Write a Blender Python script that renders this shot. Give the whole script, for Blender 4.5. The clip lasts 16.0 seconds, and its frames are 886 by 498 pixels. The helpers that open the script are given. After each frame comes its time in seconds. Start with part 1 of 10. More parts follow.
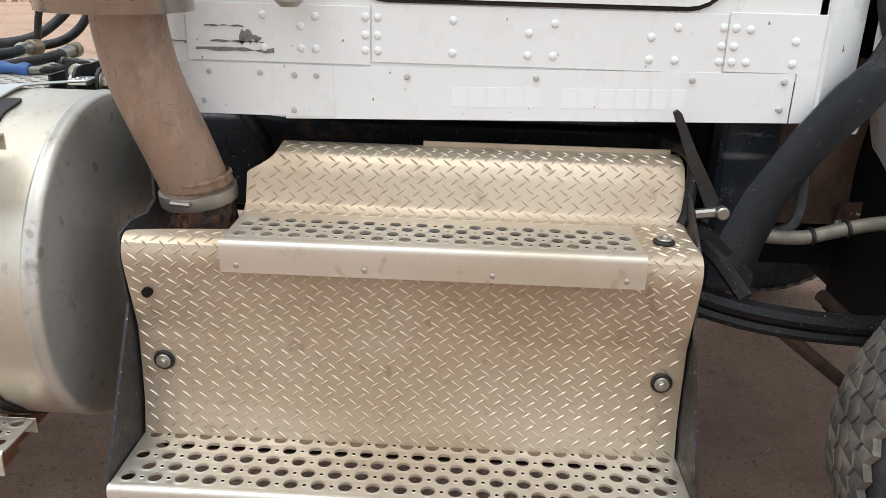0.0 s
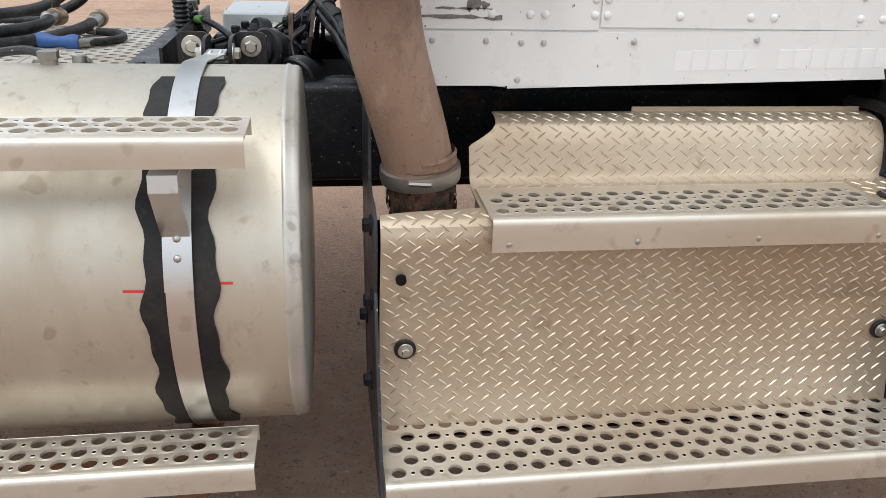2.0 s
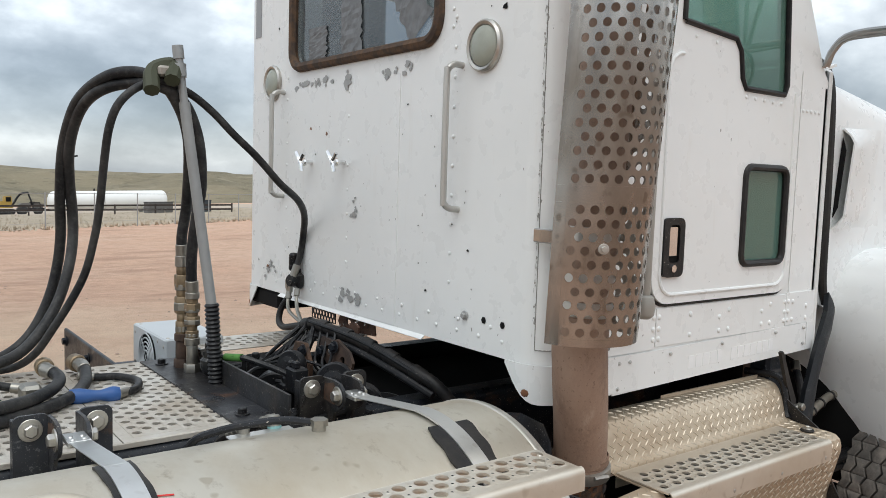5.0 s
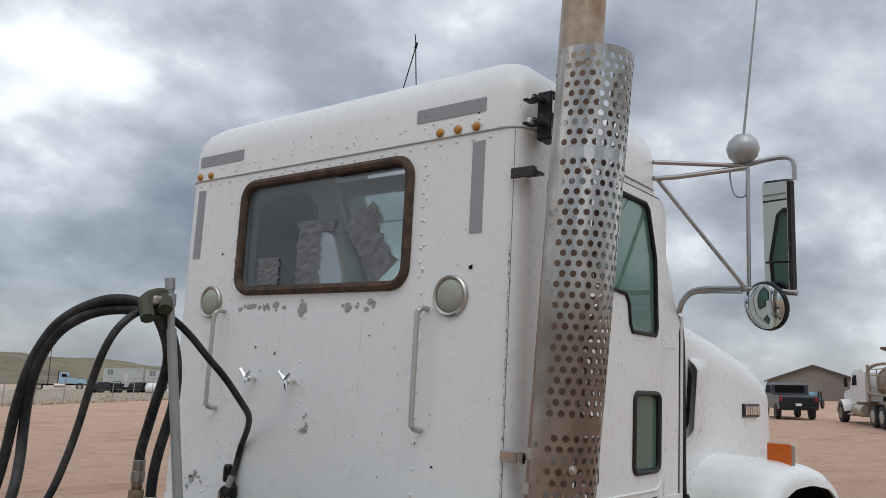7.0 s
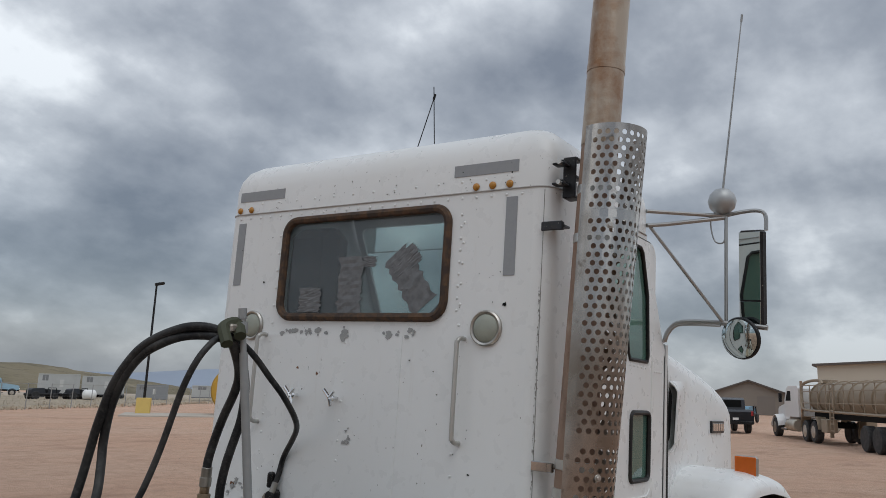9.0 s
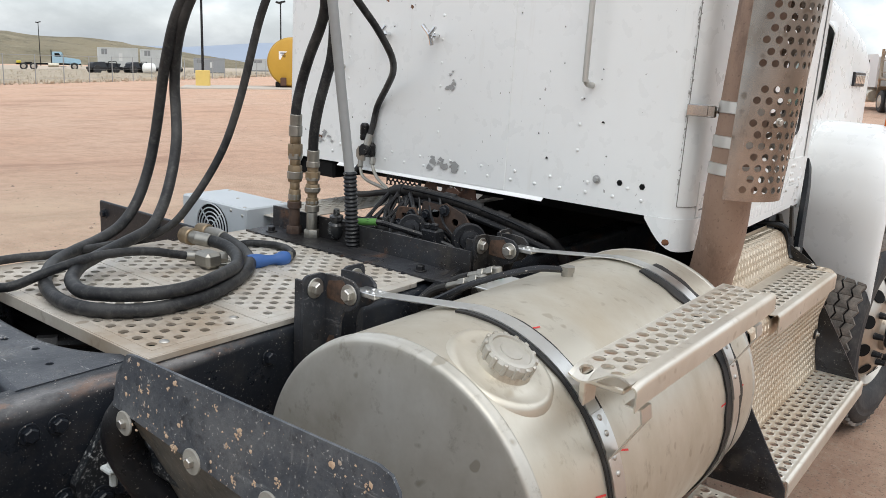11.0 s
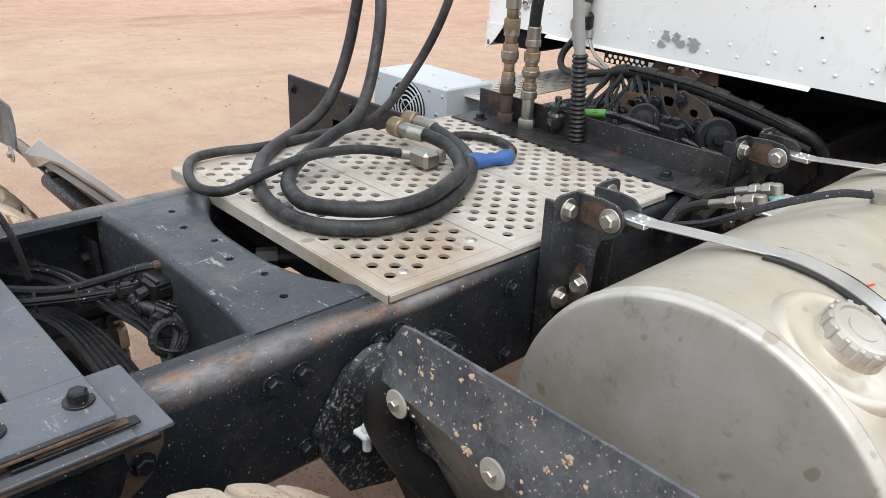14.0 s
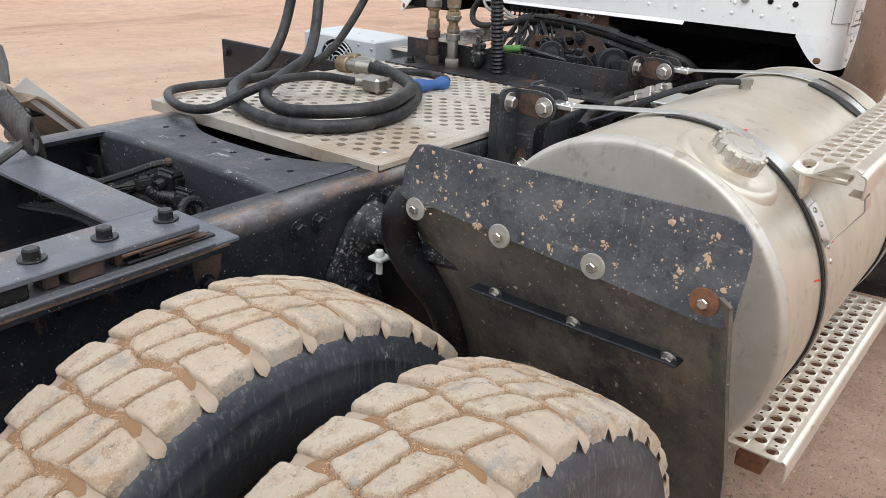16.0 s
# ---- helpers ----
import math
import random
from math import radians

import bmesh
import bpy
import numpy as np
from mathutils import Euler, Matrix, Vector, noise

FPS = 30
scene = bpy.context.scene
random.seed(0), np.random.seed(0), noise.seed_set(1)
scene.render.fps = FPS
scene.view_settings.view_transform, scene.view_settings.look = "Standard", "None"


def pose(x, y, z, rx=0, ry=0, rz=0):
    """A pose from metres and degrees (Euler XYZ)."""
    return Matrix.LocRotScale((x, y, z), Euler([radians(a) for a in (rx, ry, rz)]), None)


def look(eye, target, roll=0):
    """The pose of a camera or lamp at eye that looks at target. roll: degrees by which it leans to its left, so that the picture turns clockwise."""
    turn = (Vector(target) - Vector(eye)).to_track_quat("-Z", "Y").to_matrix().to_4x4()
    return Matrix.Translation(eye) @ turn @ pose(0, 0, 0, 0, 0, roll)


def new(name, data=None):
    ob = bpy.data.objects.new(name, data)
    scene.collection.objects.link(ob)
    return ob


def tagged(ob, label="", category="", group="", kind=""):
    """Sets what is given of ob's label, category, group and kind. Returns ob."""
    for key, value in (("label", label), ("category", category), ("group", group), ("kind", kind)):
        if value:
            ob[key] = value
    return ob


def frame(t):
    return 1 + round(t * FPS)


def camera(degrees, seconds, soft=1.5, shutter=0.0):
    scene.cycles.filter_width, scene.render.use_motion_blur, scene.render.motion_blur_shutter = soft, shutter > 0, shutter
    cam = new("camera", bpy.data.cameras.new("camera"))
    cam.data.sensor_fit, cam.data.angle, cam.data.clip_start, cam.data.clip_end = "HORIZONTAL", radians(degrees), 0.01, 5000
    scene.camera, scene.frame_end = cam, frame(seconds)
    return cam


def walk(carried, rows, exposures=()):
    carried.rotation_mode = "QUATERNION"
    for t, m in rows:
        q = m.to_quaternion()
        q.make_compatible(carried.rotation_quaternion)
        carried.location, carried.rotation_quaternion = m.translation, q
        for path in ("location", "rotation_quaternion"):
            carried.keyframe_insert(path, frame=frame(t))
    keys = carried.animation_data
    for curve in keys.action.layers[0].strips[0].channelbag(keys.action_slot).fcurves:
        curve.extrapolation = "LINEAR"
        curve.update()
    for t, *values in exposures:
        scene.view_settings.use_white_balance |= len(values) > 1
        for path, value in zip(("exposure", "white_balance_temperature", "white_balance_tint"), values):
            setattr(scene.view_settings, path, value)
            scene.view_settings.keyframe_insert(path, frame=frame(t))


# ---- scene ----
cam = camera(58.0, 16.0, soft=0.5)
PATH = [
    (0, (0.675, -2.568, 1.47), (0.603, -0.697, 0.767), 1.6),
    (0.5, (0.516, -2.593, 1.457), (0.541, -0.753, 0.675), 1.5),
    (1, (0.333, -2.625, 1.46), (0.446, -0.804, 0.641), 1.8),
    (1.5, (0.13, -2.561, 1.447), (0.32, -0.746, 0.629), 2.0),
    (2, (-0.078, -2.49, 1.46), (0.2, -0.672, 0.674), 1.9),
    (2.5, (-0.329, -2.431, 1.482), (0.09, -0.617, 0.752), 1.6),
    (3, (-0.556, -2.45, 1.511), (0.01, -0.646, 0.861), 1.2),
    (3.5, (-0.794, -2.493, 1.572), (-0.063, -0.719, 1.006), 0.8),
    (4, (-1.016, -2.4, 1.619), (-0.119, -0.67, 1.169), 0.9),
    (4.5, (-1.207, -2.357, 1.673), (-0.151, -0.688, 1.355), 1.3),
    (5, (-1.432, -2.382, 1.716), (-0.225, -0.797, 1.546), 1.8),
    (5.2, (-1.513, -2.37, 1.734), (-0.252, -0.821, 1.623), 2.0),
    (7.3, (-2.236, -2.306, 1.831), (-0.675, -1.109, 2.189), 3.1),
    (7.5, (-2.31, -2.288, 1.836), (-0.74, -1.111, 2.223), 3.2),
    (8, (-2.49, -2.233, 1.86), (-0.897, -1.108, 2.305), 3.4),
    (8.5, (-2.626, -2.272, 1.866), (-1.019, -1.171, 2.32), 3.6),
    (9, (-2.714, -2.316, 1.845), (-1.095, -1.193, 2.187), 3.7),
    (9.5, (-2.724, -2.275, 1.802), (-1.091, -1.126, 1.92), 3.5),
    (10, (-2.638, -2.106, 1.715), (-1.005, -0.958, 1.593), 2.9),
    (10.2, (-2.586, -2.02, 1.693), (-0.958, -0.878, 1.483), 2.8),
    (12.3, (-2.185, -1.705, 1.701), (-0.786, -0.468, 0.984), 1.9),
    (12.5, (-2.163, -1.681, 1.713), (-0.794, -0.424, 0.973), 1.9),
    (13, (-2.151, -1.601, 1.726), (-0.843, -0.307, 0.943), 2.3),
    (13.5, (-2.226, -1.48, 1.73), (-0.96, -0.162, 0.919), 2.5),
    (14, (-2.329, -1.385, 1.727), (-1.081, -0.059, 0.898), 2.5),
    (14.5, (-2.397, -1.361, 1.699), (-1.129, -0.054, 0.873), 2.5),
    (15, (-2.471, -1.402, 1.643), (-1.149, -0.14, 0.831), 2.6),
    (15.5, (-2.616, -1.493, 1.615), (-1.227, -0.295, 0.817), 2.6),
    (16, (-2.77, -1.554, 1.584), (-1.322, -0.425, 0.792), 2.2),
]
walk(cam, [(t, look(eye, target, roll)) for t, eye, target, roll in PATH], [
    (0.0, 0.86, 6420, 6), (1.4, 0.90, 6500, 7), (2.0, 0.74, 6500, 7), (2.6, 0.74, 6500, 7), (4.0, 0.62, 6480, 6), (5.0, 0.52, 6450, 5), (6.2, 0.1, 6400, 7), (7.5, -0.12, 6300, 7), (8.5, -0.34, 6300, 7), (9.0, -0.3, 6300, 7),
    (9.5, -0.1, 6400, 7), (10.0, 0.38, 6450, 5), (11.2, 0.75, 6500, 7), (12.5, 1.02, 6550, 8), (14.0, 1.15, 6550, 8), (16.0, 1.01, 6600, 9)])

# ---- sky and light: an overcast afternoon ----
world = bpy.data.worlds.new("overcast_sky")
scene.world = world
world.use_nodes = True
wt = world.node_tree
wt.nodes.clear()


def wn(kind, **kw):
    n = wt.nodes.new(kind)
    for k, v in kw.items():
        if k == "inputs":
            for a, b in v.items():
                n.inputs[a].default_value = b
        elif k == "op":
            n.operation = v
        elif k == "sky":
            n.sky_type = v
    return n


w_out = wn("ShaderNodeOutputWorld")
w_bg = wn("ShaderNodeBackground", inputs={"Strength": 1.2})
w_co = wn("ShaderNodeTexCoord")
w_sep = wn("ShaderNodeSeparateXYZ")
wt.links.new(w_co.outputs["Generated"], w_sep.inputs[0])
w_up = wn("ShaderNodeMath", op="MAXIMUM", inputs={1: 0.0})
wt.links.new(w_sep.outputs["Z"], w_up.inputs[0])
w_den = wn("ShaderNodeMath", op="ADD", inputs={1: 0.50})
wt.links.new(w_up.outputs[0], w_den.inputs[0])
w_px = wn("ShaderNodeMath", op="DIVIDE")
w_py = wn("ShaderNodeMath", op="DIVIDE")
wt.links.new(w_sep.outputs["X"], w_px.inputs[0])
wt.links.new(w_den.outputs[0], w_px.inputs[1])
wt.links.new(w_sep.outputs["Y"], w_py.inputs[0])
wt.links.new(w_den.outputs[0], w_py.inputs[1])
w_vec = wn("ShaderNodeCombineXYZ")
wt.links.new(w_px.outputs[0], w_vec.inputs[0])
wt.links.new(w_py.outputs[0], w_vec.inputs[1])
w_n1 = wn("ShaderNodeTexNoise", inputs={"Scale": 3.0, "Detail": 9.0, "Roughness": 0.53, "Distortion": 0.0})
wt.links.new(w_vec.outputs[0], w_n1.inputs["Vector"])
w_n2 = wn("ShaderNodeTexNoise", inputs={"Scale": 0.95, "Detail": 3.0, "Roughness": 0.5})
wt.links.new(w_vec.outputs[0], w_n2.inputs["Vector"])
w_mix = wn("ShaderNodeMath", op="MULTIPLY_ADD", inputs={1: 0.6})
w_half = wn("ShaderNodeMath", op="MULTIPLY", inputs={1: 0.4})
wt.links.new(w_n2.outputs["Fac"], w_half.inputs[0])
wt.links.new(w_n1.outputs["Fac"], w_mix.inputs[0])
wt.links.new(w_half.outputs[0], w_mix.inputs[2])
w_ramp = wn("ShaderNodeValToRGB")
wt.links.new(w_mix.outputs[0], w_ramp.inputs[0])
r = w_ramp.color_ramp
r.elements[0].position, r.elements[0].color = 0.385, (0.185, 0.197, 0.228, 1)
r.elements[1].position, r.elements[1].color = 0.605, (0.90, 0.905, 0.92, 1)
e = r.elements.new(0.47)
e.color = (0.33, 0.342, 0.372, 1)
e = r.elements.new(0.54)
e.color = (0.54, 0.55, 0.578, 1)
# the band of cloud above the horizon is paler, with a blue-grey deck over the hills on one side
w_hz = wn("ShaderNodeMapRange", inputs={"From Min": 0.0, "From Max": 0.16, "To Min": 0.45, "To Max": 0.0})
wt.links.new(w_sep.outputs["Z"], w_hz.inputs["Value"])
w_m2 = wn("ShaderNodeMix")
w_m2.data_type = "RGBA"
w_m2.inputs["B"].default_value = (0.44, 0.47, 0.525, 1)
wt.links.new(w_hz.outputs[0], w_m2.inputs["Factor"])
wt.links.new(w_ramp.outputs[0], w_m2.inputs["A"])
w_d1 = wn("ShaderNodeMapRange", inputs={"From Min": 0.015, "From Max": 0.065, "To Min": 0.05, "To Max": 0.92})
w_d2 = wn("ShaderNodeMapRange", inputs={"From Min": 0.11, "From Max": 0.24, "To Min": 1.0, "To Max": 0.0})
w_d3 = wn("ShaderNodeMapRange", inputs={"From Min": 0.74, "From Max": 0.97, "To Min": 0.15, "To Max": 1.0})
wt.links.new(w_sep.outputs["Z"], w_d1.inputs["Value"])
wt.links.new(w_sep.outputs["Z"], w_d2.inputs["Value"])
wt.links.new(w_sep.outputs["Y"], w_d3.inputs["Value"])
w_d4 = wn("ShaderNodeMath", op="MULTIPLY")
w_d5 = wn("ShaderNodeMath", op="MULTIPLY")
wt.links.new(w_d1.outputs[0], w_d4.inputs[0])
wt.links.new(w_d2.outputs[0], w_d4.inputs[1])
wt.links.new(w_d4.outputs[0], w_d5.inputs[0])
wt.links.new(w_d3.outputs[0], w_d5.inputs[1])
w_m3 = wn("ShaderNodeMix")
w_m3.data_type = "RGBA"
w_m3.blend_type = "MULTIPLY"
w_m3.inputs["B"].default_value = (0.60, 0.64, 0.715, 1)
wt.links.new(w_d5.outputs[0], w_m3.inputs["Factor"])
wt.links.new(w_m2.outputs["Result"], w_m3.inputs["A"])
w_sky = wn("ShaderNodeTexSky", sky="NISHITA")
w_sky.sun_disc = False
w_sky.sun_elevation, w_sky.sun_rotation = radians(50), radians(200)
w_skys = wn("ShaderNodeVectorMath", op="SCALE")
w_skys.inputs["Scale"].default_value = 0.02
wt.links.new(w_sky.outputs[0], w_skys.inputs[0])
w_add = wn("ShaderNodeVectorMath", op="ADD")
wt.links.new(w_skys.outputs[0], w_add.inputs[0])
wt.links.new(w_m3.outputs["Result"], w_add.inputs[1])
# an overcast sky is darker towards the horizon than overhead
w_fall = wn("ShaderNodeMapRange", inputs={"From Min": 0.0, "From Max": 0.85, "To Min": 0.72, "To Max": 1.38})
wt.links.new(w_sep.outputs["Z"], w_fall.inputs["Value"])
w_dim = wn("ShaderNodeVectorMath", op="SCALE")
wt.links.new(w_add.outputs[0], w_dim.inputs[0])
wt.links.new(w_fall.outputs[0], w_dim.inputs["Scale"])
wt.links.new(w_dim.outputs[0], w_bg.inputs["Color"])
wt.links.new(w_bg.outputs[0], w_out.inputs["Surface"])

sun = new("sun", bpy.data.lights.new("sun", "SUN"))
sun.data.energy, sun.data.angle, sun.data.color = 0.65, radians(35), (1.0, 0.97, 0.93)
sun.matrix_world = look((0, 0, 30), (0.55 * 25, 0.5 * 25, 30 - 34))

# ---- materials ----


class Mat:
    """A node material with a Principled surface and helpers to wire textures into it."""

    def __init__(self, name, base, rough=0.6, metal=0.0, **kw):
        self.m = bpy.data.materials.new(name)
        self.m.use_nodes = True
        self.t = self.m.node_tree
        self.b = self.t.nodes["Principled BSDF"]
        self.b.inputs["Base Color"].default_value = (*base, 1)
        self.b.inputs["Roughness"].default_value = rough
        self.b.inputs["Metallic"].default_value = metal
        for k, v in kw.items():
            self.b.inputs[k.replace("_", " ")].default_value = v
        self.col = None
        self.base = base
        self.co = self.t.nodes.new("ShaderNodeTexCoord")

    def noise(self, scale, detail=4.0, rough=0.55, stretch=(1, 1, 1), lo=0.35, hi=0.65, kind="noise", smooth=None):
        mp = self.t.nodes.new("ShaderNodeMapping")
        mp.inputs["Scale"].default_value = stretch
        self.t.links.new(self.co.outputs["Object"], mp.inputs["Vector"])
        if kind == "noise":
            n = self.t.nodes.new("ShaderNodeTexNoise")
            n.inputs["Detail"].default_value = detail
            n.inputs["Roughness"].default_value = rough
            o = n.outputs["Fac"]
        else:
            n = self.t.nodes.new("ShaderNodeTexVoronoi")
            n.inputs["Randomness"].default_value = 1.0
            o = n.outputs["Distance"]
        n.inputs["Scale"].default_value = scale
        self.t.links.new(mp.outputs[0], n.inputs["Vector"])
        mr = self.t.nodes.new("ShaderNodeMapRange")
        mr.inputs["From Min"].default_value = lo
        mr.inputs["From Max"].default_value = hi
        self.t.links.new(o, mr.inputs["Value"])
        return mr.outputs[0]

    def times(self, a, b):
        n = self.t.nodes.new("ShaderNodeMath")
        n.operation = "MULTIPLY"
        self.t.links.new(a, n.inputs[0])
        if isinstance(b, float):
            n.inputs[1].default_value = b
        else:
            self.t.links.new(b, n.inputs[1])
        return n.outputs[0]

    def blend(self, fac, colour, amount=1.0):
        n = self.t.nodes.new("ShaderNodeMix")
        n.data_type = "RGBA"
        self.t.links.new(self.times(fac, float(amount)), n.inputs["Factor"])
        if self.col:
            self.t.links.new(self.col, n.inputs["A"])
        else:
            n.inputs["A"].default_value = (*self.base, 1)
        n.inputs["B"].default_value = (*colour, 1)
        self.col = n.outputs["Result"]
        self.t.links.new(self.col, self.b.inputs["Base Color"])
        return self

    def rough(self, fac, lo, hi):
        n = self.t.nodes.new("ShaderNodeMapRange")
        n.inputs["To Min"].default_value = lo
        n.inputs["To Max"].default_value = hi
        self.t.links.new(fac, n.inputs["Value"])
        self.t.links.new(n.outputs[0], self.b.inputs["Roughness"])
        return self

    def metal(self, fac, lo, hi):
        n = self.t.nodes.new("ShaderNodeMapRange")
        n.inputs["To Min"].default_value = lo
        n.inputs["To Max"].default_value = hi
        self.t.links.new(fac, n.inputs["Value"])
        self.t.links.new(n.outputs[0], self.b.inputs["Metallic"])
        return self

    def bump(self, fac, strength=0.2, dist=0.002):
        n = self.t.nodes.new("ShaderNodeBump")
        n.inputs["Strength"].default_value = strength
        n.inputs["Distance"].default_value = dist
        self.t.links.new(fac, n.inputs["Height"])
        self.t.links.new(n.outputs[0], self.b.inputs["Normal"])
        return self

    def spot(self, centre, radius, stretch, fac, colour, amount):
        """A worn or rusted patch of its own round a place, broken up by a texture."""
        mp = self.t.nodes.new("ShaderNodeMapping")
        mp.vector_type = "TEXTURE"
        mp.inputs["Location"].default_value = centre
        mp.inputs["Scale"].default_value = tuple(radius * c for c in stretch)
        self.t.links.new(self.co.outputs["Object"], mp.inputs["Vector"])
        ln = self.t.nodes.new("ShaderNodeVectorMath")
        ln.operation = "LENGTH"
        self.t.links.new(mp.outputs[0], ln.inputs[0])
        mr = self.t.nodes.new("ShaderNodeMapRange")
        mr.inputs["From Min"].default_value, mr.inputs["From Max"].default_value = 1.0, 0.2
        self.t.links.new(ln.outputs["Value"], mr.inputs["Value"])
        return self.blend(self.times(mr.outputs[0], fac), colour, amount)


def paint_white(name="white_paint", chips=True):
    m = Mat(name, (0.79, 0.80, 0.79), 0.32)
    m.blend(m.noise(1.6, 5, 0.6, (1, 1, 0.5), 0.45, 0.75), (0.73, 0.73, 0.70), 0.5)
    if chips:
        m.blend(m.noise(7, 6, 0.7, (3, 3, 0.35), 0.60, 0.82), (0.52, 0.48, 0.42), 0.35)
    m.blend(m.noise(30, 6, 0.75, (1, 1, 1), 0.64, 0.74), (0.52, 0.49, 0.44), 0.3)
    if chips:
        m.blend(m.noise(70, 3, 0.5, (1, 1, 0.6), 0.735, 0.745), (0.16, 0.145, 0.13), 0.9)
    n = m.noise(14, 4)
    m.rough(n, 0.24, 0.42)
    m.bump(m.noise(3.0, 2), 0.10, 0.004)
    return m.m


def aluminium(name, base, dirt, rough_lo, rough_hi, amount=0.5, stretch=(1, 1, 1), metal=1.0):
    m = Mat(name, base, 0.4, metal)
    f = m.noise(3.2, 6, 0.62, stretch, 0.40, 0.68)
    m.blend(f, dirt, amount)
    m.blend(m.noise(1.1, 4, 0.6, (0.5, 1, 1), 0.50, 0.72), (dirt[0] * 0.85, dirt[1] * 0.78, dirt[2] * 0.68), amount * 0.8)
    m.blend(m.noise(26, 1, 0.3, (1, 1, 1), 0.70, 0.76), (dirt[0] * 0.7, dirt[1] * 0.66, dirt[2] * 0.6), amount * 0.7)
    m.blend(m.noise(18, 5, 0.7, stretch, 0.58, 0.74), (dirt[0] * 0.55, dirt[1] * 0.5, dirt[2] * 0.45), amount * 0.7)
    m.rough(f, rough_lo, rough_hi)
    m.bump(m.noise(240, 2, 0.5), 0.05, 0.0005)
    return m.m


def black_paint(name="black_frame_paint", base=(0.014, 0.0175, 0.025), dust=0.36, specks=True, rust=0.0, patches=(), scratched=0.0):
    m = Mat(name, base, 0.42, Specular_IOR_Level=0.28)
    m.blend(m.noise(1.7, 6, 0.65, (0.5, 1, 1), 0.46, 0.66), (0.060, 0.066, 0.078), dust)
    m.blend(m.noise(7, 7, 0.75, (1, 1, 1), 0.52, 0.70), (0.085, 0.072, 0.058), dust * 0.9)
    if rust:
        m.blend(m.noise(3.3, 7, 0.72, (0.6, 1, 1), 0.585, 0.66), (0.17, 0.085, 0.045), rust)
    for centre, radius in patches:
        m.spot(centre, radius, (1, 0.12, 0.12), m.noise(6, 7, 0.75, (0.6, 1, 1), 0.36, 0.56), (0.21, 0.20, 0.195), 0.9)
        m.spot(centre, radius * 0.9, (1, 0.12, 0.12), m.noise(11, 7, 0.78, (0.6, 1, 1), 0.46, 0.58), (0.28, 0.135, 0.065), 0.8)
    if scratched:
        m.blend(m.noise(34, 7, 0.82, (1, 0.22, 1), 0.60, 0.645), (0.42, 0.41, 0.40), scratched)
        m.blend(m.noise(24, 7, 0.82, (0.25, 1, 1), 0.61, 0.65), (0.32, 0.32, 0.32), scratched)
    if specks:
        m.blend(m.noise(150, 2, 0.5, (1, 1, 1), 0.715, 0.735), (0.46, 0.40, 0.34), 0.85)
        m.blend(m.noise(320, 2, 0.5, (1, 1, 1), 0.70, 0.73), (0.30, 0.29, 0.28), 0.7)
    n = m.noise(8, 6, 0.7)
    m.rough(n, 0.24, 0.50)
    m.bump(m.noise(90, 5, 0.7), 0.2, 0.0014)
    return m.m


def rubber(name, base=(0.018, 0.018, 0.018), dust=(0.16, 0.13, 0.10), amount=0.35, rough=0.65):
    m = Mat(name, base, rough, Specular_IOR_Level=0.3)
    m.blend(m.noise(45, 5, 0.75, (1, 1, 1), 0.50, 0.68), tuple(c * 0.7 for c in dust), amount * 0.8)
    m.blend(m.noise(6, 6, 0.65, (1, 1, 1), 0.42, 0.78), dust, amount)
    m.bump(m.noise(120, 3), 0.15, 0.001)
    return m.m


def rusty(name, base, dark, rough=0.85, scale=9.0, amount=0.8):
    m = Mat(name, base, rough)
    m.blend(m.noise(scale, 6, 0.65, (1, 1, 1), 0.42, 0.66), dark, amount)
    m.bump(m.noise(140, 4), 0.25, 0.0015)
    return m.m


def plain(name, base, rough=0.6, metal=0.0, tone=0.75, scale=5.0, amount=0.5, **kw):
    m = Mat(name, base, rough, metal, **kw)
    m.blend(m.noise(scale, 5, 0.6, (1, 1, 1), 0.4, 0.75), tuple(c * tone for c in base), amount)
    return m.m


WHITE = paint_white()
SMOOTHWHITE = paint_white("smooth_white_bonnet_paint", False)
TANK = aluminium("satin_aluminium", (0.61, 0.57, 0.485), (0.47, 0.40, 0.30), 0.38, 0.54, 0.7, (1.6, 1, 1), metal=0.72)
TANKEND = aluminium("dull_tank_end_aluminium", (0.58, 0.56, 0.51), (0.37, 0.34, 0.285), 0.34, 0.52, 0.9, (1, 1, 0.9), metal=0.5)
TREAD = aluminium("worn_tread_aluminium", (0.72, 0.68, 0.60), (0.52, 0.435, 0.335), 0.30, 0.48, 0.6, metal=0.65)
DIAMOND = aluminium("dusty_diamond_plate", (0.58, 0.49, 0.375), (0.43, 0.325, 0.225), 0.36, 0.54, 0.75, metal=0.5)
# brighter copy of the plate: glints on the lozenges are put into the colour
LOZENGE = aluminium("brightened_lozenge_aluminium", (0.65, 0.575, 0.465), (0.48, 0.385, 0.28), 0.36, 0.50, 0.5, metal=0.65)
DECK = aluminium("dusty_deck_plate", (0.58, 0.545, 0.485), (0.34, 0.265, 0.19), 0.42, 0.62, 0.8, metal=0.4)
GUARD = aluminium("stained_stainless_steel", (0.50, 0.475, 0.445), (0.19, 0.155, 0.125), 0.15, 0.36, 0.9, (1, 1, 0.6))
STRAP = aluminium("brushed_steel_strap", (0.72, 0.72, 0.70), (0.50, 0.49, 0.46), 0.30, 0.42, 0.35)
BOLT = aluminium("zinc_bolt_steel", (0.56, 0.545, 0.51), (0.28, 0.235, 0.185), 0.34, 0.56, 0.7)
CHROME = plain("chrome", (0.82, 0.82, 0.82), 0.10, 1.0, 0.9)
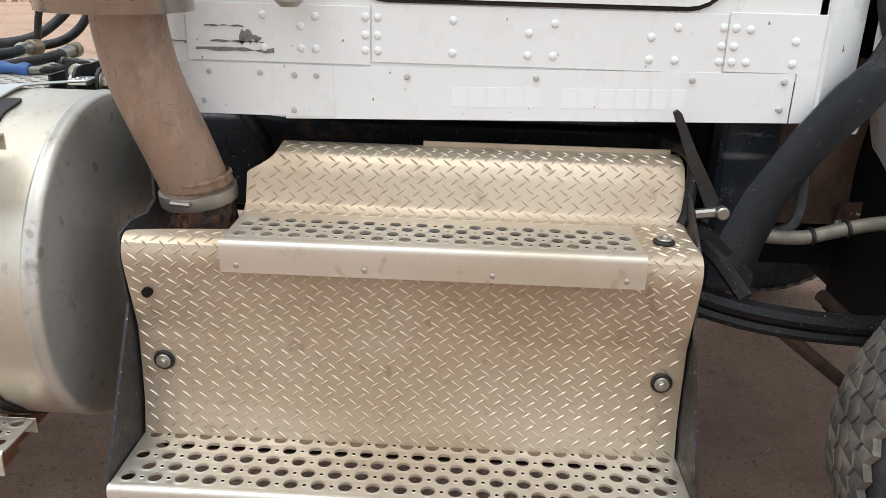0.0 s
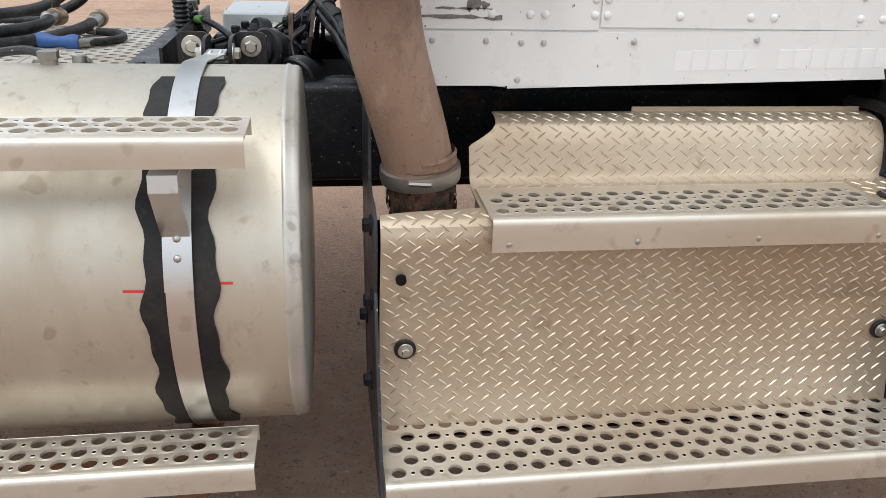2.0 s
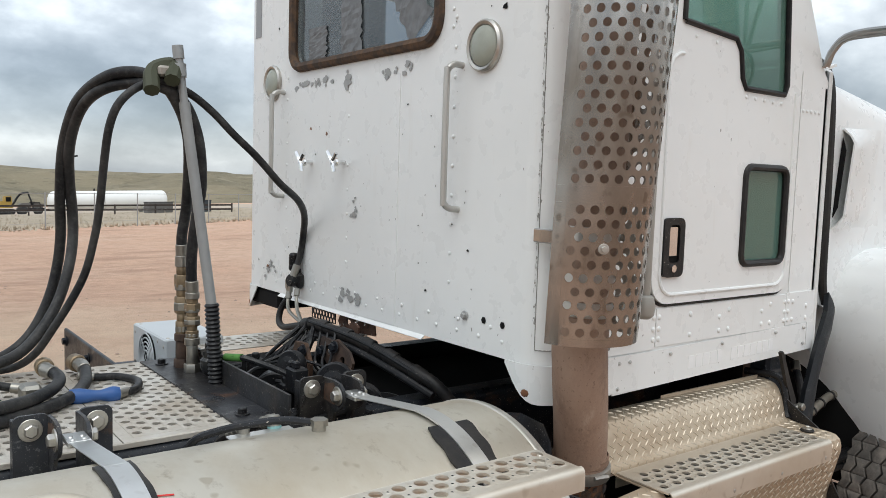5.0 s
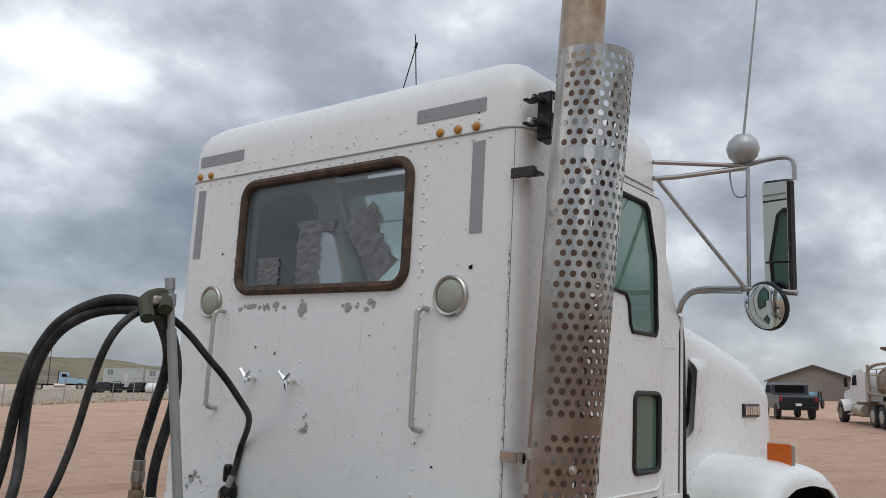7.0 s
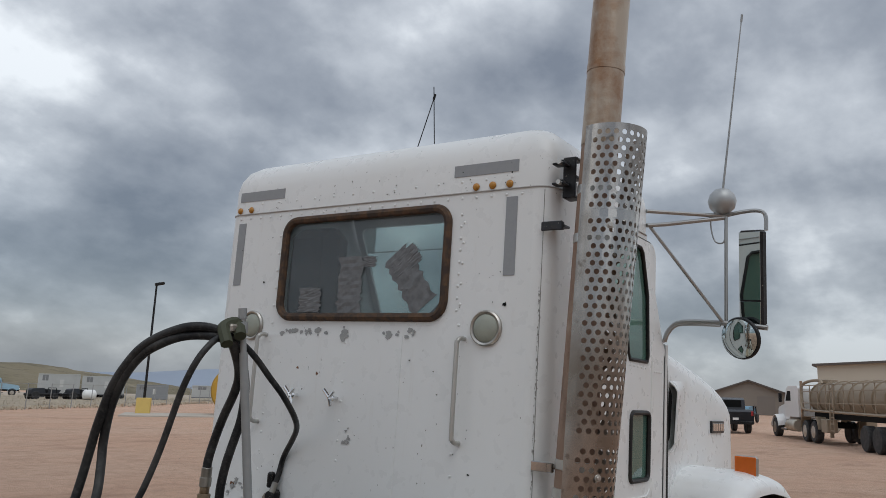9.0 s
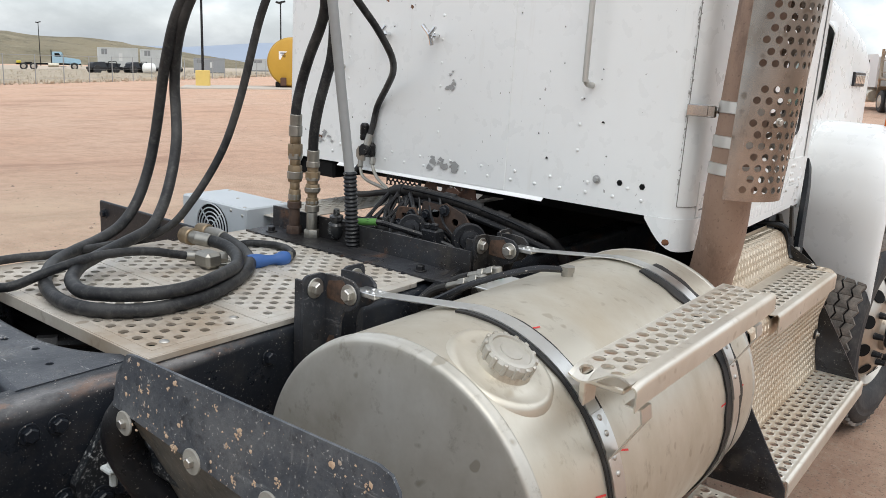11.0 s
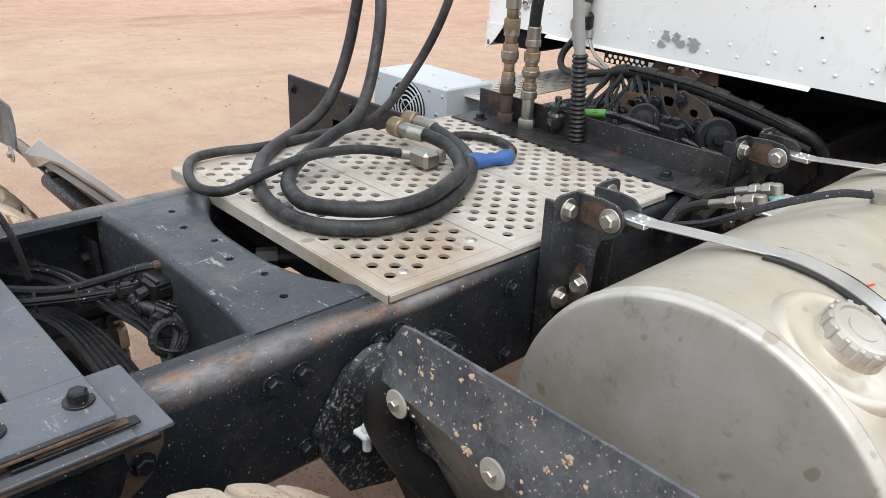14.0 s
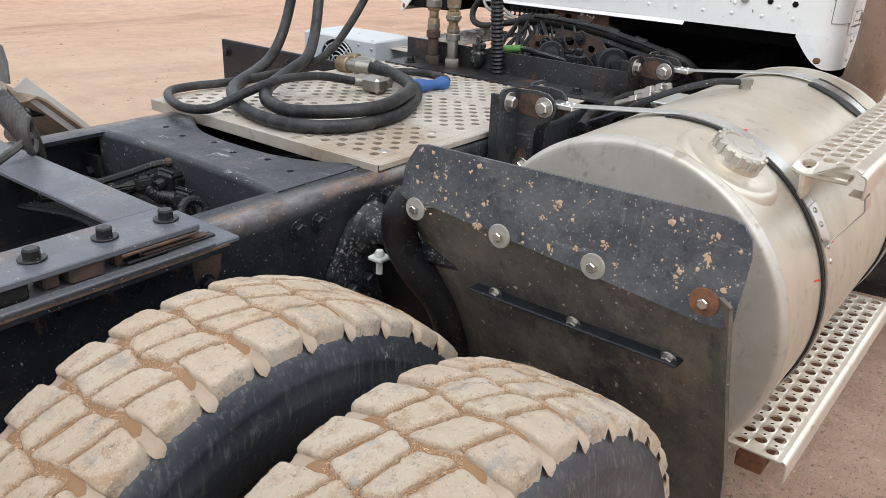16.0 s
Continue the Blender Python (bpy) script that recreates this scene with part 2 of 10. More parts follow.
def scaled_pipe():
    m = Mat("heat_browned_exhaust_steel", (0.32, 0.215, 0.155), 0.6)
    m.blend(m.noise(3.5, 6, 0.7, (1, 1, 0.6), 0.40, 0.62), (0.235, 0.145, 0.10), 0.8)
    m.blend(m.noise(9, 7, 0.75, (1, 1, 0.5), 0.52, 0.66), (0.16, 0.10, 0.07), 0.7)
    m.blend(m.noise(14, 6, 0.75, (1, 1, 0.4), 0.60, 0.70), (0.44, 0.34, 0.26), 0.5)
    m.blend(m.noise(90, 4, 0.7, (1, 1, 1), 0.60, 0.66), (0.14, 0.085, 0.055), 0.6)
    m.rough(m.noise(7, 6, 0.7), 0.42, 0.75)
    m.bump(m.noise(120, 5, 0.7), 0.3, 0.0015)
    return m.m


PIPE = scaled_pipe()
RUST = rusty("flaking_rust", (0.20, 0.085, 0.04), (0.05, 0.03, 0.022), 0.9, 30.0)
STACK = rusty("rust_streaked_stack_steel", (0.42, 0.34, 0.26), (0.24, 0.11, 0.045), 0.38, 5.0, 0.9)
STACK.node_tree.nodes["Principled BSDF"].inputs["Metallic"].default_value = 0.7
BLACK = black_paint(base=(0.010, 0.012, 0.016), dust=0.30, rust=0.45, patches=(((-1.86, -0.385, 1.03), 0.36), ((-1.45, -0.395, 1.03), 0.25), ((-1.62, 0.39, 1.03), 0.4)))
BLACKCLEAN = black_paint("black_bracket_paint", (0.009, 0.009, 0.010), 0.28, True)
BRACKET = black_paint("rust_bitten_bracket_paint", (0.016, 0.015, 0.015), 0.7, True, 0.6, (), 0.2)
GREYTOP = black_paint("worn_grey_crossmember_paint", (0.030, 0.034, 0.042), 0.75, True, 0.25, (), 0.6)
SLIDER = black_paint("worn_grey_slider_paint", (0.095, 0.103, 0.118), 0.55, True, 0.35, (), 0.35)
# near-black: shade of undersides and recesses put into colour; also serves plain black details
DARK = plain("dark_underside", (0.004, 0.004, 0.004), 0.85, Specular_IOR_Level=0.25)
HOSE = rubber("ribbed_hose_rubber", (0.011, 0.0115, 0.013), (0.17, 0.162, 0.15), 0.40, 0.50)
PAD = rubber("strap_pad_rubber", (0.012, 0.012, 0.013), (0.12, 0.10, 0.08), 0.25, 0.5)
TYRE = rubber("tyre_sidewall_rubber", (0.020, 0.021, 0.024), (0.15, 0.14, 0.125), 0.40, 0.6)


def glossy_jar():
    m = Mat("grimy_dark_bowl", (0.020, 0.021, 0.022), 0.16)
    m.blend(m.noise(40, 6, 0.8, (1, 1, 1), 0.55, 0.63), (0.26, 0.26, 0.25), 0.7)
    return m.m


def scuffed_sidewall():
    m = Mat("scuffed_tyre_sidewall", (0.026, 0.031, 0.038), 0.45)
    m.blend(m.noise(5, 6, 0.65, (1, 1, 1), 0.42, 0.75), (0.075, 0.082, 0.090), 0.6)
    m.blend(m.noise(150, 5, 0.75, (1, 1, 0.08), 0.53, 0.63), (0.15, 0.153, 0.15), 0.45)
    m.blend(m.noise(45, 5, 0.75, (1, 1, 1), 0.58, 0.70), (0.17, 0.15, 0.12), 0.4)
    m.blend(m.noise(14, 8, 0.85, (1, 1, 1), 0.63, 0.655), (0.36, 0.36, 0.35), 0.7)
    m.bump(m.noise(120, 3), 0.2, 0.001)
    return m.m


SIDEWALL = scuffed_sidewall()
GROOVE = rubber("packed_dirt_in_tread", (0.23, 0.135, 0.072), (0.32, 0.21, 0.13), 0.5, 0.95)
GASKET = rusty("perished_brown_window_rubber", (0.045, 0.030, 0.022), (0.14, 0.075, 0.035), 0.8, 25.0)
BRASS = plain("dull_brass", (0.31, 0.235, 0.15), 0.45, 0.7, 0.5, 24, 0.9)
BLUE = plain("blue_grip_rubber", (0.03, 0.10, 0.30), 0.5, 0.0, 0.6, 14)
GREEN = plain("green_tape", (0.09, 0.24, 0.05), 0.6)
GREYBOX = plain("grey_box_paint", (0.50, 0.53, 0.55), 0.42, 0.0, 0.85, 6)
POLE = plain("grey_pole_paint", (0.33, 0.34, 0.34), 0.42, 0.3, 0.75, 14)
TAPE = plain("grey_reflective_tape", (0.30, 0.31, 0.32), 0.5, 0.0, 0.85, 40)
DUCT = plain("crinkled_grey_duct_tape", (0.17, 0.175, 0.18), 0.45, 0.2, 0.6, 30, 0.9)
BAREALU = plain("bare_grey_primer_patch", (0.36, 0.365, 0.36), 0.55, 0.2, 0.8, 20)
AMBER = plain("amber_lens", (0.60, 0.125, 0.010), 0.18, 0.0, 0.8, 30, Specular_IOR_Level=0.6)
AMBEROLD = plain("faded_amber_lens", (0.48, 0.22, 0.03), 0.35, 0.0, 0.6, 60)
LENS = plain("cloudy_lamp_lens", (0.33, 0.345, 0.29), 0.16, 0.0, 0.8, 30)
REDPEN = plain("red_marker_line", (0.62, 0.035, 0.03), 0.6)
GHOST = plain("ghost_of_removed_lettering", (0.835, 0.845, 0.84), 0.25, 0.0, 0.97)
SEAT = plain("dark_seat_cloth", (0.03, 0.03, 0.032), 0.9)
CREAM = plain("cream_paint", (0.62, 0.60, 0.50), 0.5)
NICKEL = plain("tarnished_nickel_fitting", (0.34, 0.325, 0.29), 0.4, 0.9, 0.6, 30)


def treadblock():
    m = Mat("dust_coated_tread_rubber", (0.71, 0.565, 0.42), 0.95)
    m.blend(m.noise(7, 6, 0.65, (1, 1, 1), 0.42, 0.66), (0.79, 0.685, 0.55), 0.8)
    m.blend(m.noise(13, 7, 0.76, (1, 1, 1), 0.54, 0.64), (0.40, 0.385, 0.36), 0.65)
    m.blend(m.noise(24, 7, 0.78, (1, 1, 1), 0.53, 0.63), (0.52, 0.34, 0.20), 0.7)
    m.blend(m.noise(60, 7, 0.85, (1, 1, 1), 0.58, 0.63), (0.22, 0.17, 0.13), 0.7)
    m.blend(m.noise(85, 7, 0.85, (1, 1, 1), 0.59, 0.63), (0.68, 0.58, 0.46), 0.7)
    m.blend(m.noise(210, 3, 0.6, (1, 1, 1), 0.63, 0.69), (0.36, 0.23, 0.13), 0.6)
    m.blend(m.noise(260, 3, 0.6, (1, 1, 1), 0.60, 0.66), (0.84, 0.75, 0.62), 0.8)
    m.bump(m.noise(45, 9, 0.86), 0.95, 0.0038)
    return m.m


def front_tread():
    m = Mat("dusty_front_tread_rubber", (0.10, 0.09, 0.08), 0.9)
    m.blend(m.noise(9, 6, 0.7, (1, 1, 1), 0.42, 0.66), (0.30, 0.255, 0.215), 0.75)
    m.bump(m.noise(150, 4), 0.4, 0.002)
    return m.m


def guard_plate():
    m = Mat("scratched_black_plate", (0.048, 0.054, 0.064), 0.4)
    m.blend(m.noise(9, 7, 0.75, (1, 1, 1), 0.44, 0.62), (0.115, 0.120, 0.126), 0.75)
    m.blend(m.noise(30, 6, 0.75, (1, 1, 1), 0.55, 0.66), (0.016, 0.018, 0.021), 0.7)
    m.blend(m.noise(42, 6, 0.8, (1, 0.12, 0.9), 0.60, 0.66), (0.19, 0.195, 0.20), 0.6)
    m.blend(m.noise(38, 6, 0.8, (1, 0.9, 0.10), 0.62, 0.67), (0.17, 0.17, 0.17), 0.5)
    m.blend(m.noise(170, 3, 0.6, (1, 1, 1), 0.64, 0.68), (0.36, 0.35, 0.33), 0.75)
    m.blend(m.noise(55, 3, 0.6, (1, 1, 1), 0.68, 0.71), (0.50, 0.40, 0.31), 0.85)
    m.rough(m.noise(12, 6), 0.3, 0.6)
    m.bump(m.noise(80, 5), 0.25, 0.0015)
    return m.m


def scuffed_casting():
    m = Mat("scuffed_black_casting", (0.010, 0.012, 0.015), 0.4)
    m.blend(m.noise(6, 6, 0.7, (1, 1, 1), 0.48, 0.64), (0.040, 0.044, 0.050), 0.7)
    m.blend(m.noise(110, 6, 0.82, (1, 1, 1), 0.555, 0.60), (0.42, 0.42, 0.41), 0.8)
    m.blend(m.noise(9, 6, 0.8, (1, 1, 1), 0.60, 0.66), (0.20, 0.20, 0.195), 0.6)
    m.bump(m.noise(90, 5, 0.7), 0.25, 0.0015)
    return m.m


def guard_plastic():
    m = Mat("mud_spattered_black_plastic", (0.055, 0.055, 0.052), 0.42)
    m.blend(m.noise(3.5, 7, 0.75, (1, 1, 1), 0.36, 0.62), (0.165, 0.150, 0.125), 0.85)
    m.blend(m.noise(24, 5, 0.75, (1, 1, 1), 0.54, 0.68), (0.022, 0.022, 0.022), 0.6)
    m.blend(m.noise(13, 5, 0.7, (1, 1, 1), 0.60, 0.72), (0.19, 0.15, 0.115), 0.5)
    m.blend(m.noise(9, 7, 0.8, (1, 1, 0.16), 0.50, 0.66), (0.20, 0.165, 0.125), 0.8)
    m.blend(m.noise(5, 6, 0.75, (0.3, 1, 1), 0.55, 0.70), (0.25, 0.22, 0.18), 0.65)
    m.blend(m.noise(60, 2, 0.5, (1, 1, 1), 0.71, 0.73), (0.50, 0.40, 0.30), 0.9)
    m.blend(m.noise(190, 2, 0.5, (1, 1, 1), 0.69, 0.72), (0.42, 0.38, 0.33), 0.8)
    m.rough(m.noise(6, 5), 0.35, 0.65)
    m.bump(m.noise(60, 4), 0.2, 0.0015)
    return m.m


TREADBLOCK = treadblock()
SLOTDUST = rusty("smooth_pale_dust", (0.36, 0.285, 0.22), (0.28, 0.21, 0.155), 0.9, 14, 0.7)
PLASTIC = guard_plastic()
PLATE = guard_plate()
CASTING = scuffed_casting()
TANFLAP = rusty("mud_caked_plastic", (0.30, 0.235, 0.17), (0.13, 0.10, 0.075), 0.8, 7.0, 0.8)
FRONTTREAD = front_tread()
CRUMB = rusty("brown_earth_crumb", (0.58, 0.42, 0.28), (0.34, 0.21, 0.12), 0.95, 60)
GRIT = rusty("fine_brown_grit", (0.36, 0.21, 0.11), (0.60, 0.45, 0.31), 0.95, 300)
CLOD = rusty("dried_mud_clod", (0.52, 0.38, 0.26), (0.38, 0.26, 0.17), 0.95, 60)


def glass(name, tint, rough=0.03):
    m = Mat(name, tint, rough, 0.0, Transmission_Weight=1.0, IOR=1.45)
    return m.m


GLASS = Mat("dusty_smoked_window_glass", (0.42, 0.455, 0.47), 0.04, 0.0, Transmission_Weight=0.90, IOR=1.45).m
SHIELDGLASS = glass("green_windscreen_glass", (0.72, 0.90, 0.85))
GLASSGREEN = Mat("green_tinted_glass", (0.17, 0.29, 0.24), 0.03, 0.0, Transmission_Weight=0.55, IOR=1.45).m
# greenish grey base puts a darker reflection into the mirror's colour
MIRROR = plain("darkened_mirror_glass", (0.55, 0.62, 0.62), 0.02, 1.0, 0.98)

# ---- mesh helpers ----


def unit(v):
    v = Vector(v)
    return v / max(v.length, 1e-9)


def frame_of(axis):
    a = unit(axis)
    ref = Vector((0, 0, 1)) if abs(a.z) < 0.9 else Vector((1, 0, 0))
    u = unit(ref.cross(a))
    return u, a.cross(u), a


class M:
    """Collects vertices and faces for one mesh."""

    def __init__(self):
        self.v, self.f = [], []

    def put(self, verts, faces):
        k = len(self.v)
        self.v += [tuple(p) for p in verts]
        self.f += [tuple(i + k for i in f) for f in faces]
        return self

    def box(self, x0, x1, y0, y1, z0, z1, c=0.003, m=None):
        c = min(c, 0.45 * min(abs(x1 - x0), abs(y1 - y0), abs(z1 - z0)))
        v, ids = [], {}
        for ix, x in enumerate((x0, x1)):
            for iy, y in enumerate((y0, y1)):
                for iz, z in enumerate((z0, z1)):
                    s = (1 if ix == 0 else -1, 1 if iy == 0 else -1, 1 if iz == 0 else -1)
                    for k in range(3):
                        p = [x, y, z]
                        for j in range(3):
                            if j != k:
                                p[j] += s[j] * c
                        ids[ix, iy, iz, k] = len(v)
                        v.append(Vector(p))
        f = []

        def quad(a, b, cc, d, out):
            n = (v[b] - v[a]).cross(v[cc] - v[a])
            f.append((a, b, cc, d) if n.dot(out) > 0 else (d, cc, b, a))

        mid = Vector(((x0 + x1) / 2, (y0 + y1) / 2, (z0 + z1) / 2))
        for k in range(3):
            o = [j for j in range(3) if j != k]
            for s in (0, 1):
                q = []
                for a, b in ((0, 0), (1, 0), (1, 1), (0, 1)):
                    key = [0, 0, 0]
                    key[k], key[o[0]], key[o[1]] = s, a, b
                    q.append(ids[(*key, k)])
                quad(*q, sum((v[i] for i in q), Vector()) / 4 - mid)
            for a in (0, 1):
                for b in (0, 1):
                    k0, k1 = [0, 0, 0], [0, 0, 0]
                    k0[o[0]] = k1[o[0]] = a
                    k0[o[1]] = k1[o[1]] = b
                    k1[k] = 1
                    q = [ids[(*k0, o[0])], ids[(*k1, o[0])], ids[(*k1, o[1])], ids[(*k0, o[1])]]
                    quad(*q, sum((v[i] for i in q), Vector()) / 4 - mid)
        for ix in (0, 1):
            for iy in (0, 1):
                for iz in (0, 1):
                    a, b, d = (ids[ix, iy, iz, k] for k in range(3))
                    n = (v[b] - v[a]).cross(v[d] - v[a])
                    out = v[a] - mid
                    f.append((a, b, d) if n.dot(out) > 0 else (d, b, a))
        if m:
            v = [m @ p for p in v]
        return self.put(v, f)

    def cyl(self, p0, p1, r0, r1=None, n=16, cham=0.0):
        p0, p1 = Vector(p0), Vector(p1)
        r1 = r0 if r1 is None else r1
        h = (p1 - p0).length
        prof = [(0, 0), (r0 - cham, 0), (r0, cham), (r1, h - cham), (r1 - cham, h), (0, h)]
        if not cham:
            prof = [(0, 0), (r0, 0), (r1, h), (0, h)]
        return self.lathe(prof, p0, p1 - p0, n)

    def lathe(self, prof, origin, axis, n=24, start=0.0, sweep=2 * math.pi):
        u, w, a = frame_of(axis)
        o = Vector(origin)
        full = abs(sweep - 2 * math.pi) < 1e-6
        cols = n if full else n + 1
        verts, rows = [], []
        for rad, h in prof:
            if abs(rad) < 1e-7:
                rows.append([len(verts)] * cols)
                verts.append(o + a * h)
            else:
                row = []
                for i in range(cols):
                    t = start + sweep * i / n
                    row.append(len(verts))
                    verts.append(o + a * h + (u * math.cos(t) + w * math.sin(t)) * rad)
                rows.append(row)
        faces = []
        for r0, r1 in zip(rows, rows[1:]):
            for i in range(n):
                j = (i + 1) % cols
                q = [r0[i], r0[j], r1[j], r1[i]]
                q2 = []
                for k in q:
                    if k not in q2:
                        q2.append(k)
                if len(q2) > 2:
                    faces.append(q2)
        return self.put(verts, faces)

    def tube(self, pts, r, n=10, fine=4, cap=True, ridge=0.0, pitch=0.0):
        pts = [Vector(p) for p in pts]
        path = []
        if fine > 1 and len(pts) > 2:
            ext = [2 * pts[0] - pts[1]] + pts + [2 * pts[-1] - pts[-2]]
            for i in range(1, len(ext) - 2):
                a, b, c, d = ext[i - 1 : i + 3]
                for k in range(fine):
                    t = k / fine
                    path.append(0.5 * (2 * b + (c - a) * t + (2 * a - 5 * b + 4 * c - d) * t * t + (3 * b - a - 3 * c + d) * t**3))
            path.append(pts[-1])
        else:
            path = pts
        if ridge:
            out = [path[0]]
            for a, b in zip(path, path[1:]):
                k = max(1, round((b - a).length / (pitch / 2)))
                out += [a.lerp(b, (i + 1) / k) for i in range(k)]
            path = out
        tan = [unit((path[min(i + 1, len(path) - 1)] - path[max(i - 1, 0)])) for i in range(len(path))]
        u, w, _ = frame_of(tan[0])
        verts, faces = [], []
        for i, p in enumerate(path):
            if i:
                q = tan[i - 1].rotation_difference(tan[i])
                u, w = q @ u, q @ w
            rad = r(i / (len(path) - 1)) if callable(r) else r
            if ridge and i % 2:
                rad -= ridge
            for k in range(n):
                t = 2 * math.pi * k / n
                verts.append(p + (u * math.cos(t) + w * math.sin(t)) * rad)
        for i in range(len(path) - 1):
            for k in range(n):
                j = (k + 1) % n
                faces.append((i * n + k, i * n + j, (i + 1) * n + j, (i + 1) * n + k))
        if cap:
            faces.append(tuple(reversed(range(n))))
            faces.append(tuple((len(path) - 1) * n + k for k in range(n)))
        return self.put(verts, faces)

    def plate(self, outer, holes=(), thick=0.003, fn=None):
        """A flat sheet with holes: points are (u, v); fn(u, v, w) puts it into the world, w being 0 or the thickness."""
        loops = [[Vector((*p, 0)) for p in outer]] + [[Vector((*p, 0)) for p in hh] for hh in holes]
        flat = [p for lp in loops for p in lp]
        tris = tess(loops) if holes else [tuple(range(len(flat)))]
        n = len(flat)
        verts = [fn(p.x, p.y, 0.0) for p in flat] + [fn(p.x, p.y, thick) for p in flat]
        faces = []
        for t in tris:
            faces.append(tuple(t))
            faces.append(tuple(i + n for i in reversed(t)))
        k = 0
        for lp in loops:
            c = len(lp)
            for i in range(c):
                j = (i + 1) % c
                faces.append((k + i, k + i + n, k + j + n, k + j))
            k += c
        return self.put(verts, faces)

    def perf(self, u0, u1, v0, v1, pu, pv, rad, fn, thick=0.003, n=12, skip=None, stagger=True, dish=0.0):
        """A sheet with staggered round holes, each cell a ring round its hole."""
        rows = max(1, round((v1 - v0) / pv))
        cols = max(1, round((u1 - u0) / pu))
        pu, pv = (u1 - u0) / cols, (v1 - v0) / rows
        verts, faces = [], []

        def rect(a, b, c, d):
            k = len(verts)
            for w in (0.0, thick):
                verts.extend([fn(a, c, w), fn(b, c, w), fn(b, d, w), fn(a, d, w)])
            faces.append((k + 3, k + 2, k + 1, k))
            faces.append((k + 4, k + 5, k + 6, k + 7))

        for j in range(rows):
            c, d = v0 + j * pv, v0 + (j + 1) * pv
            shift = 0.5 * pu if (stagger and j % 2) else 0.0
            if shift:
                rect(u0, u0 + shift, c, d)
                rect(u1 - shift, u1, c, d)
            for i in range(cols - (1 if shift else 0)):
                a = u0 + shift + i * pu
                b = a + pu
                mu, mv = (a + b) / 2, (c + d) / 2
                if skip and skip(mu, mv):
                    rect(a, b, c, d)
                    continue
                k = len(verts)
                sq = []
                for q in range(n):
                    t = 2 * math.pi * q / n
                    x, y = math.cos(t), math.sin(t)
                    s = min(pu / 2 / max(abs(x), 1e-9), pv / 2 / max(abs(y), 1e-9))
                    sq.append((mu + x * s, mv + y * s))
                # pull the ring's nearest points to the cell's corners
                for cu, cv in ((a, c), (b, c), (b, d), (a, d)):
                    q = min(range(n), key=lambda z: (sq[z][0] - cu) ** 2 + (sq[z][1] - cv) ** 2)
                    sq[q] = (cu, cv)
                ho = [(mu + rad * math.cos(2 * math.pi * q / n), mv + rad * math.sin(2 * math.pi * q / n)) for q in range(n)]
                for w in (0.0, thick):
                    verts.extend(fn(x, y, w) for x, y in sq)
                    verts.extend(fn(x, y, w + (dish if w else 0.0)) for x, y in ho)
                for q in range(n):
                    p = (q + 1) % n
                    faces.append((k + p, k + q, k + n + q, k + n + p))
                    faces.append((k + 2 * n + q, k + 2 * n + p, k + 3 * n + p, k + 3 * n + q))
                    faces.append((k + n + p, k + n + q, k + 3 * n + q, k + 3 * n + p))
        k = len(verts)
        edge = [(u0, v0), (u1, v0), (u1, v1), (u0, v1)]
        for i in range(4):
            (a, b), (c, d) = edge[i], edge[(i + 1) % 4]
            for q in range(8):
                s, t = q / 8, (q + 1) / 8
                p0, p1 = (a + (c - a) * s, b + (d - b) * s), (a + (c - a) * t, b + (d - b) * t)
                k = len(verts)
                verts.extend([fn(*p0, 0.0), fn(*p1, 0.0), fn(*p1, thick), fn(*p0, thick)])
                faces.append((k, k + 1, k + 2, k + 3))
        return self.put(verts, faces)

    def surf(self, fn, nu, nv, thick=0.0, closed=False):
        """A grid surface fn(s, t), s and t from 0 to 1, given a thickness along its normal."""
        base = [[Vector(fn(i / nu, j / nv)) for j in range(nv + 1)] for i in range(nu + 1)]
        k = len(self.v)
        w = nv + 1
        verts = [p for row in base for p in row]
        faces = [(i * w + j, (i + 1) * w + j, (i + 1) * w + j + 1, i * w + j + 1) for i in range(nu) for j in range(nv)]
        if thick:
            nn = len(verts)
            off = []
            for i in range(nu + 1):
                for j in range(nv + 1):
                    a = base[min(i + 1, nu)][j] - base[max(i - 1, 0)][j]
                    b = base[i][min(j + 1, nv)] - base[i][max(j - 1, 0)]
                    off.append(base[i][j] - unit(a.cross(b)) * thick)
            verts += off
            faces += [tuple(q + nn for q in reversed(f)) for f in faces]
            ring = [(i, 0) for i in range(nu)] + [(nu, j) for j in range(nv)] + [(i, nv) for i in range(nu, 0, -1)] + [(0, j) for j in range(nv, 0, -1)]
            for a, b in zip(ring, ring[1:] + ring[:1]):
                p, q = a[0] * w + a[1], b[0] * w + b[1]
                faces.append((q, p, p + nn, q + nn))
        return self.put(verts, faces)

    def hexbolt(self, p, axis, r=0.012, h=0.009, washer=0.019):
        p, a = Vector(p), unit(axis)
        if washer:
            self.cyl(p, p + a * 0.004, washer, n=18, cham=0.001)
            p = p + a * 0.004
        self.lathe([(r, 0), (r, h * 0.8), (r * 0.82, h), (0, h)], p, a, 6)
        return self

    def dome(self, p, axis, r=0.008, h=0.004, n=8):
        prof = [(r * math.cos(t), h * math.sin(t)) for t in (0, 0.5, 1.0)] + [(0, h)]
        return self.lathe(prof, p, axis, n)


from mathutils.geometry import tessellate_polygon as tess  # noqa: E402

BASES = {}


